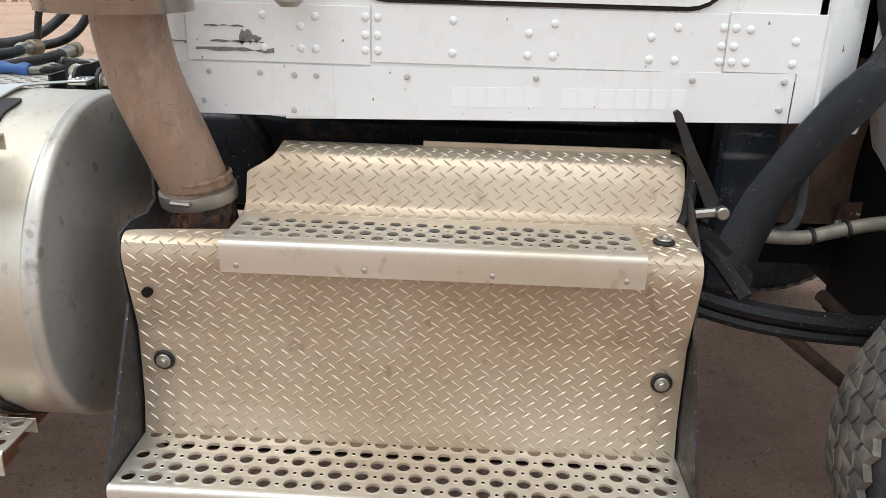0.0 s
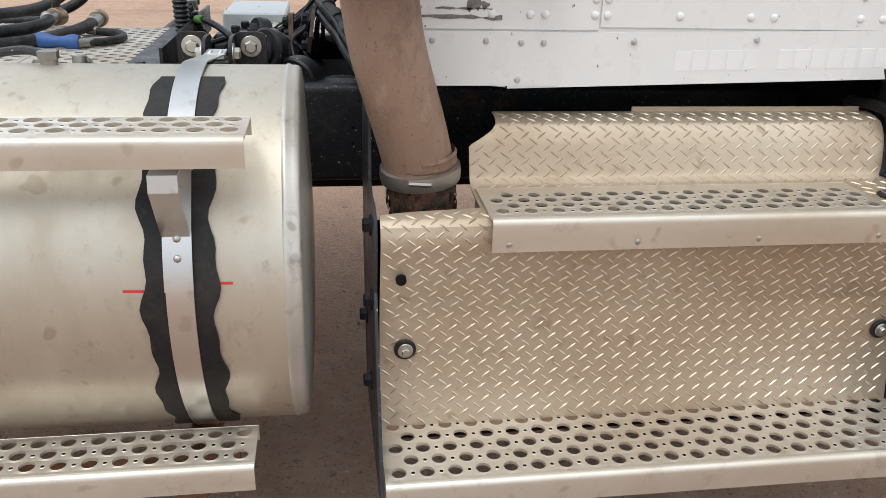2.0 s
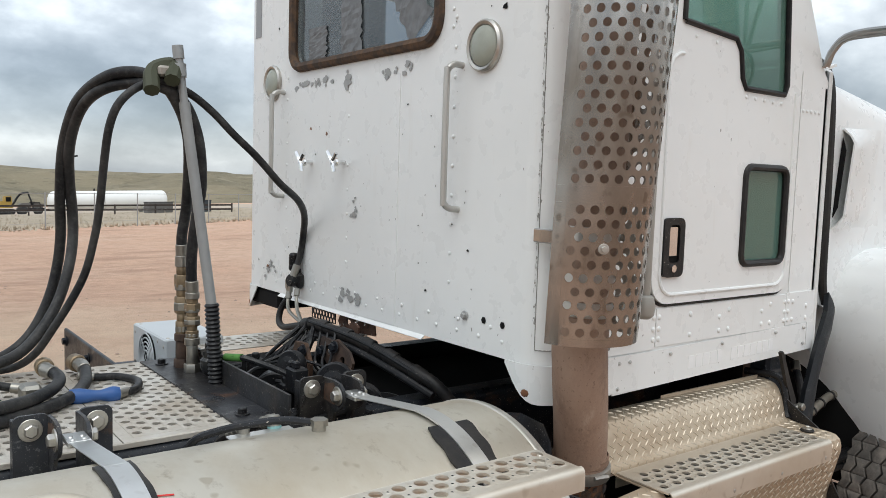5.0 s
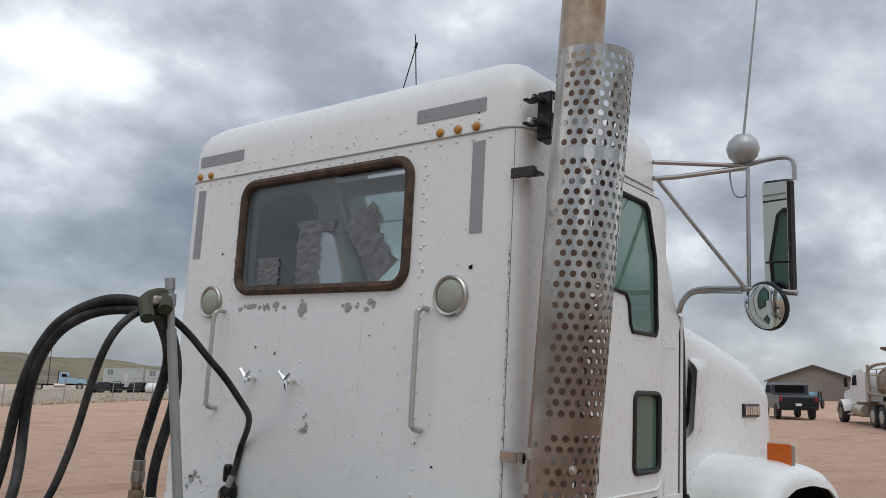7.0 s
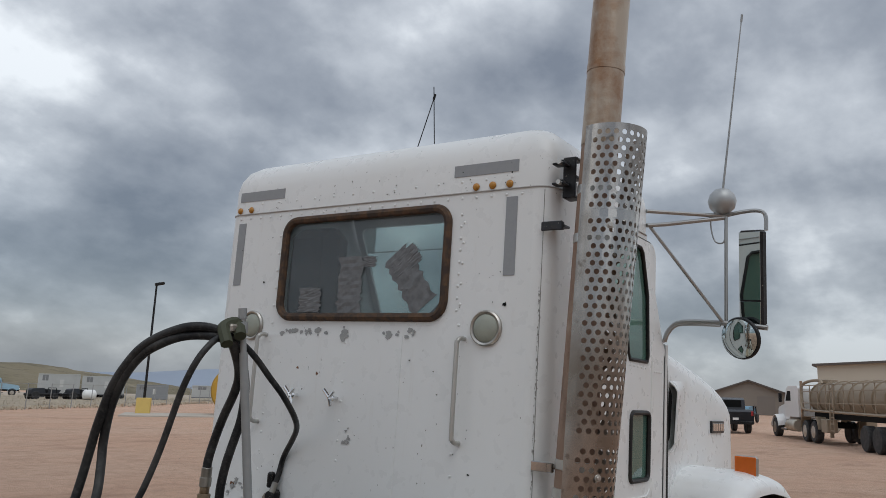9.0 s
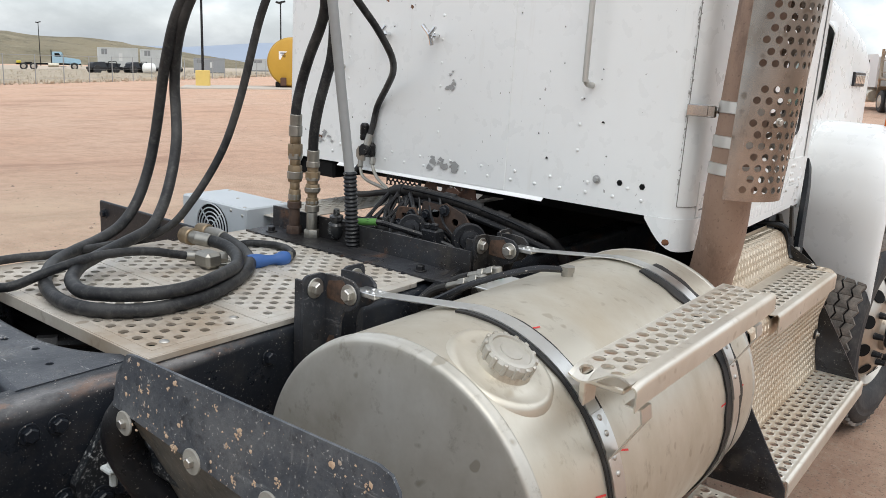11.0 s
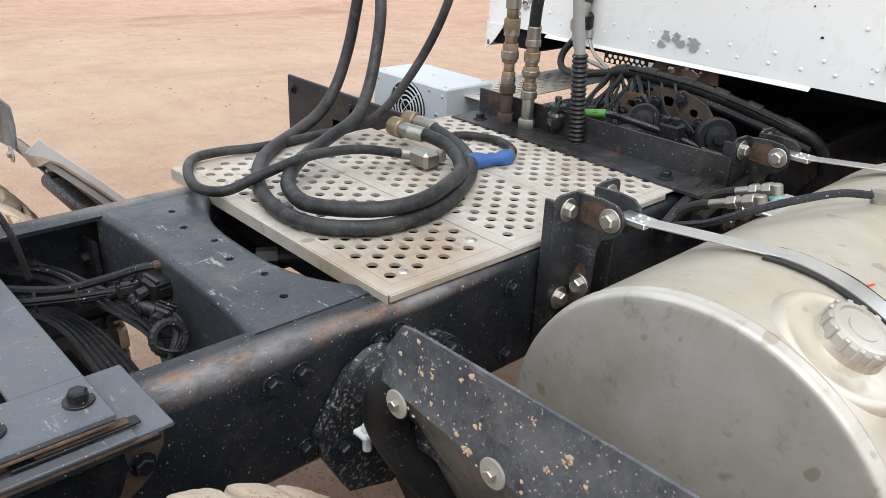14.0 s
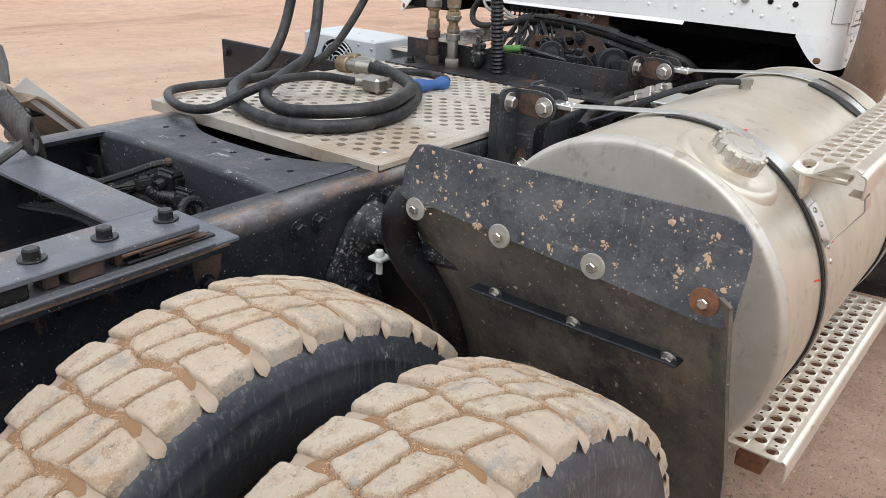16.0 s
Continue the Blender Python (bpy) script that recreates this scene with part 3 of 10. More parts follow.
def finish(name, m, mat, off, smooth=35):
    me = bpy.data.meshes.new(name)
    me.from_pydata([(a - off[0], b - off[1], c - off[2]) for a, b, c in m.v], [], m.f)
    bm = bmesh.new()
    bm.from_mesh(me)
    bmesh.ops.recalc_face_normals(bm, faces=bm.faces)
    bm.to_mesh(me)
    bm.free()
    me.materials.append(mat)
    if smooth:
        me.shade_smooth()
        me.set_sharp_from_angle(angle=radians(smooth))
    return me


def thing(name, base, label, category, group="", kind="", turn=None):
    ob = new(name)
    ob.empty_display_size = 0.1
    ob.location = base
    BASES[ob] = Vector(base)
    return tagged(ob, label, category, group, kind)


def part(name, m, mat, parent, label="", smooth=35, kind=""):
    base = BASES[parent]
    ob = new(name, finish(name, m, mat, base, smooth))
    ob.parent = parent
    BASES[ob] = base
    return tagged(ob, label, kind=kind)


def repeat(name, mesh, parent, places):
    """Objects of their own on one mesh, children of parent; places are matrices in the world."""
    base = BASES[parent]
    back = Matrix.Translation(-base)
    for m in places:
        ob = new(name, mesh)
        ob.parent = parent
        ob.matrix_basis = back @ m
    return parent


def solo(name, m, mat, label, category, kind="", smooth=35, group=""):
    ob = new(name, finish(name, m, mat, (0, 0, 0), smooth))
    BASES[ob] = Vector((0, 0, 0))
    return tagged(ob, label, category, group, kind)


def roundrect(x0, x1, y0, y1, r, n=6):
    out = []
    for cx, cy, a in ((x1 - r, y1 - r, 0), (x0 + r, y1 - r, 90), (x0 + r, y0 + r, 180), (x1 - r, y0 + r, 270)):
        for i in range(n + 1):
            t = radians(a + 90 * i / n)
            out.append((cx + r * math.cos(t), cy + r * math.sin(t)))
    return out


def every(name, m, mat, parent, places, smooth=35):
    """One mesh made along +z, set at each (place, axis)."""
    return repeat(name, finish(name, m, mat, (0, 0, 0), smooth), parent, [to_axis(p, a) for p, a in places])


def to_axis(p, axis):
    """The pose of a small part made along +z, set at p along axis."""
    u, w, a = frame_of(axis)
    return Matrix(((u.x, w.x, a.x, p[0]), (u.y, w.y, a.y, p[1]), (u.z, w.z, a.z, p[2]), (0, 0, 0, 1)))

# ---- the truck ----
truck = thing("semi_truck", (0, 0, 0), "white day-cab tractor unit with bare black frame on red dirt", "truck")

# frame: two C-shaped rails
RY, RT, RB = 0.405, 1.03, 0.765


def rail(s):
    prof = []
    for a in range(7):
        t = radians(15 * a)
        prof.append((RY - 0.022 + 0.022 * math.cos(t), RT - 0.022 + 0.022 * math.sin(t)))
    prof += [(RY - 0.085, RT), (RY - 0.085, RT - 0.009), (RY - 0.012, RT - 0.012), (RY - 0.012, RB + 0.012), (RY - 0.085, RB + 0.009), (RY - 0.085, RB)]
    for a in range(7):
        t = radians(-90 + 15 * a)
        prof.append((RY - 0.022 + 0.022 * math.cos(t), RB + 0.022 + 0.022 * math.sin(t)))
    m = M()
    m.plate([(y * s, z) for y, z in prof], (), 7.0, lambda u, v, w: (-4.1 + w, u, v))
    return m


rail_near = part("frame_rail", rail(-1), BLACK, truck, "black painted steel frame rail, dusty and rust-edged")
part("frame_rail", rail(1), BLACK, truck)
b_hex = M().hexbolt((0, 0, 0), (0, 0, 1), 0.015, 0.013, 0.021)
BOLT_MESH = finish("bolt", b_hex, BLACK, (0, 0, 0), 30)
repeat("bolt", BOLT_MESH, rail_near, [to_axis((x, -RY, z), (0, -1, 0)) for x, z in (
    (-1.776, 0.972), (-1.72, 0.973), (-1.558, 0.973), (-1.513, 0.977), (-1.208, 0.97), (-1.212, 0.811), (-1.717, 0.815), (-1.46, 0.85), (-2.0, 0.93), (-2.15, 0.84))])

# arched crossmember behind the deck
m = M()


def arch_x(y, side):
    k = min(1.0, (abs(y) / 0.335) ** 3)
    return -1.738 - 0.02 * k if side < 0 else -1.612 + 0.125 * k


ys = [-0.335 + 0.67 * i / 26 for i in range(27)]
outline = [(arch_x(y, -1), y) for y in ys] + [(arch_x(y, 1), y) for y in reversed(ys)]
bores = [[(-1.655 + 0.0085 * math.cos(q * 0.5236) + 0.02 * (k % 2), -0.25 + 0.10 * k + 0.0085 * math.sin(q * 0.5236)) for q in range(12)] for k in range(6)]
m.plate(outline, bores, 0.006, lambda u, v, w: (u, v, 1.026 + w))
part("crossmember_top", m, GREYTOP, truck, "pressed steel crossmember with a row of holes")
for side in (-1, 1):
    m = M()
    # rounded shoulder and the wall below it
    m.surf(lambda s, t, side=side: (arch_x(-0.335 + 0.67 * s, side) + side * 0.016 * math.sin(t * math.pi / 2), -0.335 + 0.67 * s, 1.032 - 0.016 * (1 - math.cos(t * math.pi / 2))), 26, 5)
    m.surf(lambda s, t, side=side: (arch_x(-0.335 + 0.67 * s, side) + side * 0.016, -0.335 + 0.67 * s, 1.016 - 0.22 * t), 26, 2)
    part("crossmember_wall", m, GREYTOP, truck)
m = M()
m.plate([(0.30, 0.90), (0.385, 0.88), (0.39, 0.97), (0.31, 0.975)], (), 0.012, lambda u, v, w: (-1.80 + w, u, v))
m.tube([(-1.80, 0.345, 0.93), (-1.815, 0.345, 0.93)], 0.013, 8, 1)
m.tube([(-1.79, 0.34, 0.86), (-1.80, 0.28, 0.865), (-1.815, 0.25, 0.85), (-1.82, 0.245, 0.80)], 0.010, 8, 4)
part("gusset", m, BLACKCLEAN, truck)

# slider mounting plates over the rails, with their cross plate
m = M()
m.box(-3.4, -1.976, -0.485, -0.30, 1.032, 1.041, 0.002)
plate_low = part("slider_rail", m, SLIDER, truck, "layered steel slider rail bolted along the frame")
m = M()
m.box(-3.4, -2.047, -0.475, -0.36, 1.070, 1.081, 0.002)
m.box(-2.145, -2.047, -0.36, 0.44, 1.0705, 1.0805, 0.002)
part("slider_top_plate", m, SLIDER, truck, "grey painted cross plate, scuffed")
OLDRUST = rusty("dark_brown_rust", (0.085, 0.05, 0.034), (0.028, 0.022, 0.02), 0.8, 22)
RUSTEDGE = rusty("rusted_plate_edge", (0.12, 0.070, 0.045), (0.03, 0.024, 0.022), 0.8, 60)
for i in range(9):
    part("spacer", M().box(-2.155 - 0.115 * i, -2.10 - 0.115 * i, -0.466, -0.40, 1.0415, 1.0695, 0.004), (BLACKCLEAN, OLDRUST, BLACKCLEAN)[i % 3], truck)
    part("spacer", M().box(-2.19 - 0.115 * i, -2.165 - 0.115 * i, -0.455, -0.41, 1.0415, 1.0695, 0.003), OLDRUST, truck)
part("rusty_strip", M().box(-2.19, -2.05, -0.4765, -0.44, 1.0640, 1.0695, 0.0015), RUSTEDGE, truck)
part("rusty_strip", M().box(-2.18, -2.015, -0.4715, -0.452, 1.0475, 1.0525, 0.0015), BLACKCLEAN, truck)
part("rusty_strip", M().box(-2.15, -2.03, -0.470, -0.455, 1.0530, 1.0575, 0.0015), OLDRUST, truck)
part("slider_lip", M().box(-3.4, -2.03, -0.492, -0.472, 1.0415, 1.047, 0.0015), SLIDER, truck)
part("slider_flange", M().box(-3.4, -1.995, -0.4855, -0.47, 1.020, 1.0315, 0.002), BLACK, truck)
part("rusty_strip", M().box(-3.4, -2.0, -0.4875, -0.4858, 1.0305, 1.0355, 0.0005), RUSTEDGE, truck)
part("rust_stain", M().plate([(-2.05, 0.86), (-2.02, 0.93), (-2.03, 1.018), (-1.955, 1.019), (-1.965, 0.95), (-1.99, 0.90)], (), 0.001, lambda u, v, w: (u, -0.4063 + w, v)), OLDRUST, rail_near)
bigbolt = finish("bolt", M().hexbolt((0, 0, 0), (0, 0, 1), 0.0138, 0.015, 0.021), BLACKCLEAN, (0, 0, 0), 30)
repeat("bolt", bigbolt, plate_low, [to_axis((x, -0.42, 1.081), (0, 0, 1)) for x in (-2.075, -2.185, -2.30, -2.42)])
repeat("bolt", finish("bolt", M().cyl((0, 0, 0), (0, 0, 0.05), 0.009, n=10).cyl((0, 0, 0.012), (0, 0, 0.028), 0.015, n=6), BLACKCLEAN, (0, 0, 0)), plate_low, [to_axis((x, -0.455, 1.031), (0, 0, -1)) for x in (-2.08, -2.2, -2.32, -2.44)])

# perforated deck in three plates
DZ = 1.044


def deck_plate(x0, x1, y0, y1, cut=None):
    m = M()
    m.perf(y0 + 0.03, y1 - 0.03, x0 + 0.031, x1 - 0.014, 0.053, 0.0345, 0.0120, lambda u, v, w: (v, u, DZ + w), 0.004, 14, cut, dish=0.0022)
    m.box(x0, x0 + 0.0308, y0 + 0.0302, y1 - 0.0302, DZ, DZ + 0.004, 0.0008)
    m.box(x1 - 0.0138, x1, y0 + 0.0302, y1 - 0.0302, DZ, DZ + 0.004, 0.0008)
    for a, b in ((y0, y0 + 0.0298), (y1 - 0.0298, y1)):
        m.box(x0, x1, a, b, DZ, DZ + 0.004, 0.001)
    return m


deck = part("deck_plate", deck_plate(-1.52, -1.199, -0.388, 0.49), DECK, truck, "perforated aluminium deck plate, dusty with rust stains")
part("deck_plate", deck_plate(-1.196, -0.885, -0.388, 0.49), DECK, truck)
part("deck_plate", deck_plate(-0.882, -0.575, -0.388, 0.46), DECK, truck)
part("deck_plate", deck_plate(-0.36, 0.42, 0.50, 0.75), DECK, truck)
m = M()
m.box(-1.524, -1.520, -0.388, 0.49, DZ - 0.028, DZ + 0.003, 0.001)
m.box(-1.52, -0.64, -0.3925, -0.3885, DZ - 0.011, DZ + 0.003, 0.001)
part("deck_edge", m, DECK, truck)
repeat("bolt", finish("bolt", M().dome((0, 0, 0), (0, 0, 1), 0.012, 0.004, 12), BOLT, (0, 0, 0)), deck,
       [to_axis(p, (0, 0, 1)) for p in ((-1.44, -0.33, 1.0485), (-1.23, -0.30, 1.0485), (-1.46, 0.30, 1.0485))])
for x in (-1.30, -0.80):
    part("crossmember", M().box(x, x + 0.04, -0.40, 0.40, 0.95, 1.0, 0.004), BLACKCLEAN, truck)
# added sheet: its near-black colour stands for the shade seen through the holes
part("deck_dark_sheet", M().box(-1.44, -0.60, -0.315, 0.46, 0.90, 0.908, 0.002), DARK, truck, "added near-black sheet that darkens the deck holes from below")
# pipe and fitting in the slot behind the deck
m = M()
m.tube([(-1.58, 0.16, 0.965), (-1.57, 0.02, 0.955), (-1.555, -0.20, 0.93), (-1.54, -0.36, 0.915)], 0.012, 10, 4)
part("air_pipe", m, BLACKCLEAN, truck)
m = M()
m.cyl((-1.572, 0.055, 0.957), (-1.567, -0.005, 0.953), 0.021, n=6, cham=0.002)
m.cyl((-1.567, -0.006, 0.953), (-1.563, -0.03, 0.951), 0.016, n=10, cham=0.002)
part("pipe_fitting", m, POLE, truck, "grey hexagonal pipe fitting")
part("spring_hanger", M().box(-1.575, -1.53, -0.33, -0.02, 0.865, 0.885, 0.004), RUST, truck)
# driveline and gear between the rails; underside shade is put into their near-black colour
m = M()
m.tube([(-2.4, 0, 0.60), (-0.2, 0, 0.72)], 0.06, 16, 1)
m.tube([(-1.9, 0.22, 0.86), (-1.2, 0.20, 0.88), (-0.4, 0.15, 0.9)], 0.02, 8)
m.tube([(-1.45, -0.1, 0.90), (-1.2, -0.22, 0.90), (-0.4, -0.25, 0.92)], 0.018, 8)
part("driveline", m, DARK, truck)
m = M()
m.tube([(-1.50, 0.05, 0.955), (-1.38, -0.02, 0.95), (-1.25, -0.05, 0.93)], 0.014, 8)
m.cyl((-1.53, 0.07, 0.955), (-1.49, 0.045, 0.955), 0.022, n=6)
part("air_line", m, BLACKCLEAN, truck)

# angle iron carrying the pipes and pole
m = M()
m.plate([(-0.60, 1.054), (-0.475, 1.054), (-0.475, 1.128), (-0.467, 1.128), (-0.467, 1.046), (-0.60, 1.046)], (), 0.90, lambda u, v, w: (u, -0.46 + w, v))
angle = part("angle_bracket", m, BRACKET, truck, "black angle iron across the frame, scuffed to bare steel")
repeat("bolt", bigbolt, angle, [to_axis((-0.55, y, 1.054), (0, 0, 1)) for y in (-0.33, 0.36)])


def fitting(m, x, y, z0, z1, steps):
    z = z0
    for frac, r, n in steps:
        h = (z1 - z0) * frac
        m.lathe([(0, 0), (r * 0.92, 0), (r, h * 0.08), (r, h * 0.92), (r * 0.92, h), (0, h)], (x, y, z), (0, 0, 1), n)
        z += h


for x, y, top in ((-0.503, 0.294, 1.436), (-0.498, 0.209, 1.322)):
    m = M()
    fitting(m, x, y, 1.045, 1.17, ((0.3, 0.027, 6), (0.5, 0.019, 16), (0.2, 0.025, 16)))
    pf = part("pipe_fitting", m, NICKEL if y < 0.25 else OLDRUST, truck, "tarnished hydraulic pipe fitting")
    m = M()
    fitting(m, x, y, 1.17, top, ((0.16, 0.021, 16), (0.1, 0.017, 14), (0.22, 0.025, 6), (0.12, 0.019, 14), (0.16, 0.026, 6), (0.12, 0.019, 14), (0.12, 0.021, 6)))
    part("coupling", m, BRASS, pf, "worn brass coupling")
    for f0, f1, rr in ((0.02, 0.10, 0.0225), (0.30, 0.40, 0.0275), (0.56, 0.64, 0.024), (0.86, 1.0, 0.0235)):
        part("collar", M().cyl((x, y, 1.17 + (top - 1.17) * f0), (x, y, 1.17 + (top - 1.17) * f1), rr, n=8 if f0 < 0.5 else 14, cham=0.002), NICKEL, truck, "grey hose collar")
m = M()
m.lathe([(0, 0.0), (0.012, 0.002), (0.026, 0.016), (0.031, 0.036), (0.029, 0.058), (0.020, 0.066), (0.020, 0.074), (0.024, 0.076), (0.024, 0.088), (0.012, 0.092), (0.010, 0.112), (0, 0.114)], (-0.472, 0.113, 1.058), (-0.1, -0.08, 1), 18)
m.box(-0.497, -0.447, 0.096, 0.106, 1.105, 1.125, 0.003)
part("valve", m, glossy_jar(), truck, "dark glassy bowl of a small air valve")

# hose pole with its spring foot
m = M()
m.tube([(-0.49, 0.016, 1.05), (-0.501, 0.029, 1.31)], 0.024, 14, 1, True, 0.005, 0.0135)
pole = part("spring", m, BLACKCLEAN, truck, "black coil spring at the foot of the hose pole")
m = M()
m.tube([(-0.501, 0.029, 1.30), (-0.575, 0.072, 1.93)], 0.0165, 14, 1)
m.tube([(-0.575, 0.072, 1.925), (-0.592, 0.082, 2.09)], 0.0125, 12, 1)
m.cyl((-0.589, 0.081, 2.06), (-0.593, 0.083, 2.10), 0.017, n=12)
m.cyl((-0.588, 0.076, 2.005), (-0.589, 0.079, 2.045), 0.021, n=12)
part("pole", m, POLE, pole, "grey steel hose pole")
m = M()
m.box(-0.655, -0.59, 0.065, 0.095, 2.0, 2.035, 0.008)
part("clamp", m, BOLT, pole)

# hoses
def hose(pts, r, label, mat=HOSE, n=12, ridge=0.0):
    m = M()
    m.tube(pts, r, n, 6, True, ridge, 0.012)
    ob = solo("hose", m, mat, label, "hose", group="hoses on the pole")
    for a, b in ((pts[0], pts[1]), (pts[-1], pts[-2])):
        a, d = Vector(a), unit(Vector(b) - Vector(a))
        part("ferrule", M().cyl(a - d * 0.004, a + d * 0.045, r * 1.18, n=14, cham=0.002), NICKEL, ob, "crimped metal ferrule")
    return ob


hose([(-0.503, 0.294, 1.431), (-0.507, 0.287, 1.50), (-0.500, 0.268, 1.59), (-0.510, 0.22, 1.68), (-0.532, 0.15, 1.77), (-0.552, 0.11, 1.84), (-0.575, 0.108, 1.91), (-0.618, 0.110, 1.975), (-0.672, 0.14, 2.012), (-0.732, 0.198, 2.014), (-0.778, 0.262, 1.988),
      (-0.808, 0.342, 1.945), (-0.823, 0.412, 1.887), (-0.831, 0.50, 1.775), (-0.824, 0.578, 1.616), (-0.812, 0.629, 1.495), (-0.820, 0.651, 1.375), (-0.850, 0.652, 1.258), (-0.906, 0.640, 1.150), (-0.985, 0.61, 1.088), (-1.097, 0.546, 1.068), (-1.225, 0.459, 1.067),
      (-1.328, 0.371, 1.067), (-1.41, 0.256, 1.067), (-1.457, 0.157, 1.067), (-1.484, 0.052, 1.067), (-1.479, -0.047, 1.067), (-1.438, -0.12, 1.067), (-1.36, -0.169, 1.067), (-1.244, -0.172, 1.067), (-1.131, -0.134, 1.067), (-0.994, -0.049, 1.067),
      (-0.905, 0.039, 1.069), (-0.848, 0.15, 1.074), (-0.82, 0.26, 1.082), (-0.815, 0.325, 1.088)], 0.0178,
     "thick black hydraulic hose looped over pole and coiled on deck")
hose([(-0.498, 0.209, 1.317), (-0.505, 0.200, 1.412), (-0.506, 0.18, 1.506), (-0.502, 0.152, 1.60), (-0.499, 0.131, 1.674), (-0.507, 0.115, 1.765), (-0.522, 0.112, 1.845), (-0.556, 0.11, 1.923), (-0.610, 0.105, 1.965), (-0.664, 0.13, 1.982), (-0.706, 0.188, 1.984), (-0.752, 0.235, 1.972),
      (-0.788, 0.285, 1.946), (-0.805, 0.365, 1.905), (-0.814, 0.432, 1.843), (-0.815, 0.484, 1.769), (-0.801, 0.543, 1.675), (-0.782, 0.588, 1.556), (-0.786, 0.577, 1.46), (-0.809, 0.544, 1.367), (-0.848, 0.515, 1.267), (-0.917, 0.463, 1.175), (-1.00, 0.41, 1.118), (-1.131, 0.347, 1.098),
      (-1.251, 0.272, 1.094), (-1.332, 0.213, 1.092), (-1.404, 0.129, 1.090), (-1.436, 0.06, 1.090), (-1.448, -0.015, 1.091), (-1.411, -0.097, 1.096), (-1.339, -0.158, 1.100), (-1.246, -0.165, 1.101), (-1.143, -0.128, 1.101), (-1.043, -0.07, 1.098),
      (-0.966, 0.025, 1.096), (-0.925, 0.115, 1.098), (-0.920, 0.19, 1.102), (-0.938, 0.245, 1.104)], 0.0178,
     "thick black hydraulic hose looped over pole and coiled on deck")
hose([(-0.040, 0.388, 1.335), (-0.018, 0.380, 1.41), (-0.016, 0.36, 1.491), (-0.055, 0.278, 1.573), (-0.13, 0.185, 1.632), (-0.240, 0.10, 1.69), (-0.327, 0.089, 1.773), (-0.407, 0.092, 1.843), (-0.474, 0.105, 1.911), (-0.545, 0.11, 1.962), (-0.635, 0.096, 1.992), (-0.693, 0.094, 1.973), (-0.742, 0.082, 1.939), (-0.772, 0.088, 1.896),
      (-0.785, 0.113, 1.837), (-0.787, 0.147, 1.765), (-0.788, 0.178, 1.68), (-0.789, 0.207, 1.597), (-0.797, 0.234, 1.508), (-0.816, 0.266, 1.399), (-0.852, 0.288, 1.31), (-0.901, 0.32, 1.215), (-0.945, 0.37, 1.13), (-0.995, 0.44, 1.078), (-1.09, 0.475, 1.064), (-1.20, 0.47, 1.063),
      (-1.30, 0.472, 1.063), (-1.377, 0.492, 1.063), (-1.462, 0.482, 1.063), (-1.521, 0.399, 1.063), (-1.556, 0.28, 1.064), (-1.522, 0.206, 1.070), (-1.436, 0.186, 1.098), (-1.302, 0.188, 1.118), (-1.16, 0.182, 1.110), (-1.04, 0.155, 1.083), (-1.005, 0.14, 1.078)], 0.0125,
     "thin black air hose from cab over pole to deck")
hose([(-0.84, 0.262, 1.070), (-0.79, 0.252, 1.062), (-0.732, 0.232, 1.062), (-0.695, 0.147, 1.062), (-0.725, 0.055, 1.062), (-0.79, 0.006, 1.064)], 0.012, "short black air hose ending in a blue grip on the deck")
m = M()
m.tube([(-0.785, 0.008, 1.066), (-0.84, 0.014, 1.067), (-0.915, 0.038, 1.067)], lambda s: 0.019 + 0.004 * math.sin(s * 9), 14, 6)
solo("hose_grip", m, BLUE, "blue rubber hose grip lying on the deck plate", "hose")
for p, q in (((-0.815, 0.32, 1.088), (-0.822, 0.405, 1.085)), ((-0.936, 0.24, 1.104), (-0.926, 0.335, 1.098))):
    a, b = Vector(p), Vector(q)
    m = M()
    m.cyl(a, a.lerp(b, 0.45), 0.021, n=12)
    c = solo("hose_coupling", m, NICKEL, "tarnished metal hose coupling lying on the deck", "coupling")
    m = M()
    m.cyl(a.lerp(b, 0.45), b, 0.028, n=14, cham=0.004)
    solo("hose_coupling", m, BRASS, "worn brass hose coupling lying on the deck", "coupling")
m = M()
m.box(-1.03, -0.975, 0.075, 0.145, 1.052, 1.10, 0.01)
m.cyl((-0.975, 0.11, 1.075), (-0.945, 0.10, 1.075), 0.018, n=8)
solo("hose_coupling", m, NICKEL, "square cast air coupling lying on the deck", "coupling")
m = M()
m.tube([(-0.68, 0.05, 1.955), (-0.66, 0.10, 2.02), (-0.60, 0.095, 2.04), (-0.62, 0.05, 1.99)], 0.024, 8, 5)
solo("hose_strap", m, plain("olive_rubber_strap", (0.05, 0.055, 0.03), 0.7), "olive rubber strap tying the hoses to the pole", "strap")

# grey electrical box with a fan
m = M()
m.box(-0.45, -0.22, 0.63, 1.04, 0.88, 1.08, 0.006)
gbox = part("power_box", m, GREYBOX, truck, "grey sheet-metal power box with a round fan grille")
every("screw", M().dome((0, 0, 0), (0, 0, 1), 0.007, 0.003), BOLT, gbox, [((-0.45, y, z), (-1, 0, 0)) for y, z in ((0.65, 1.05), (0.68, 0.98), (1.01, 1.05), (1.01, 0.93), (0.72, 1.06))])
# opening is a near-black disc on the face, its inner shade put into colour
m = M()
m.cyl((-0.449, 0.835, 0.975), (-0.454, 0.835, 0.975), 0.096, n=32)
m.cyl((-0.451, 0.835, 0.975), (-0.46, 0.835, 0.975), 0.022, n=16)
part("fan_recess", m, DARK, gbox)
m = M()
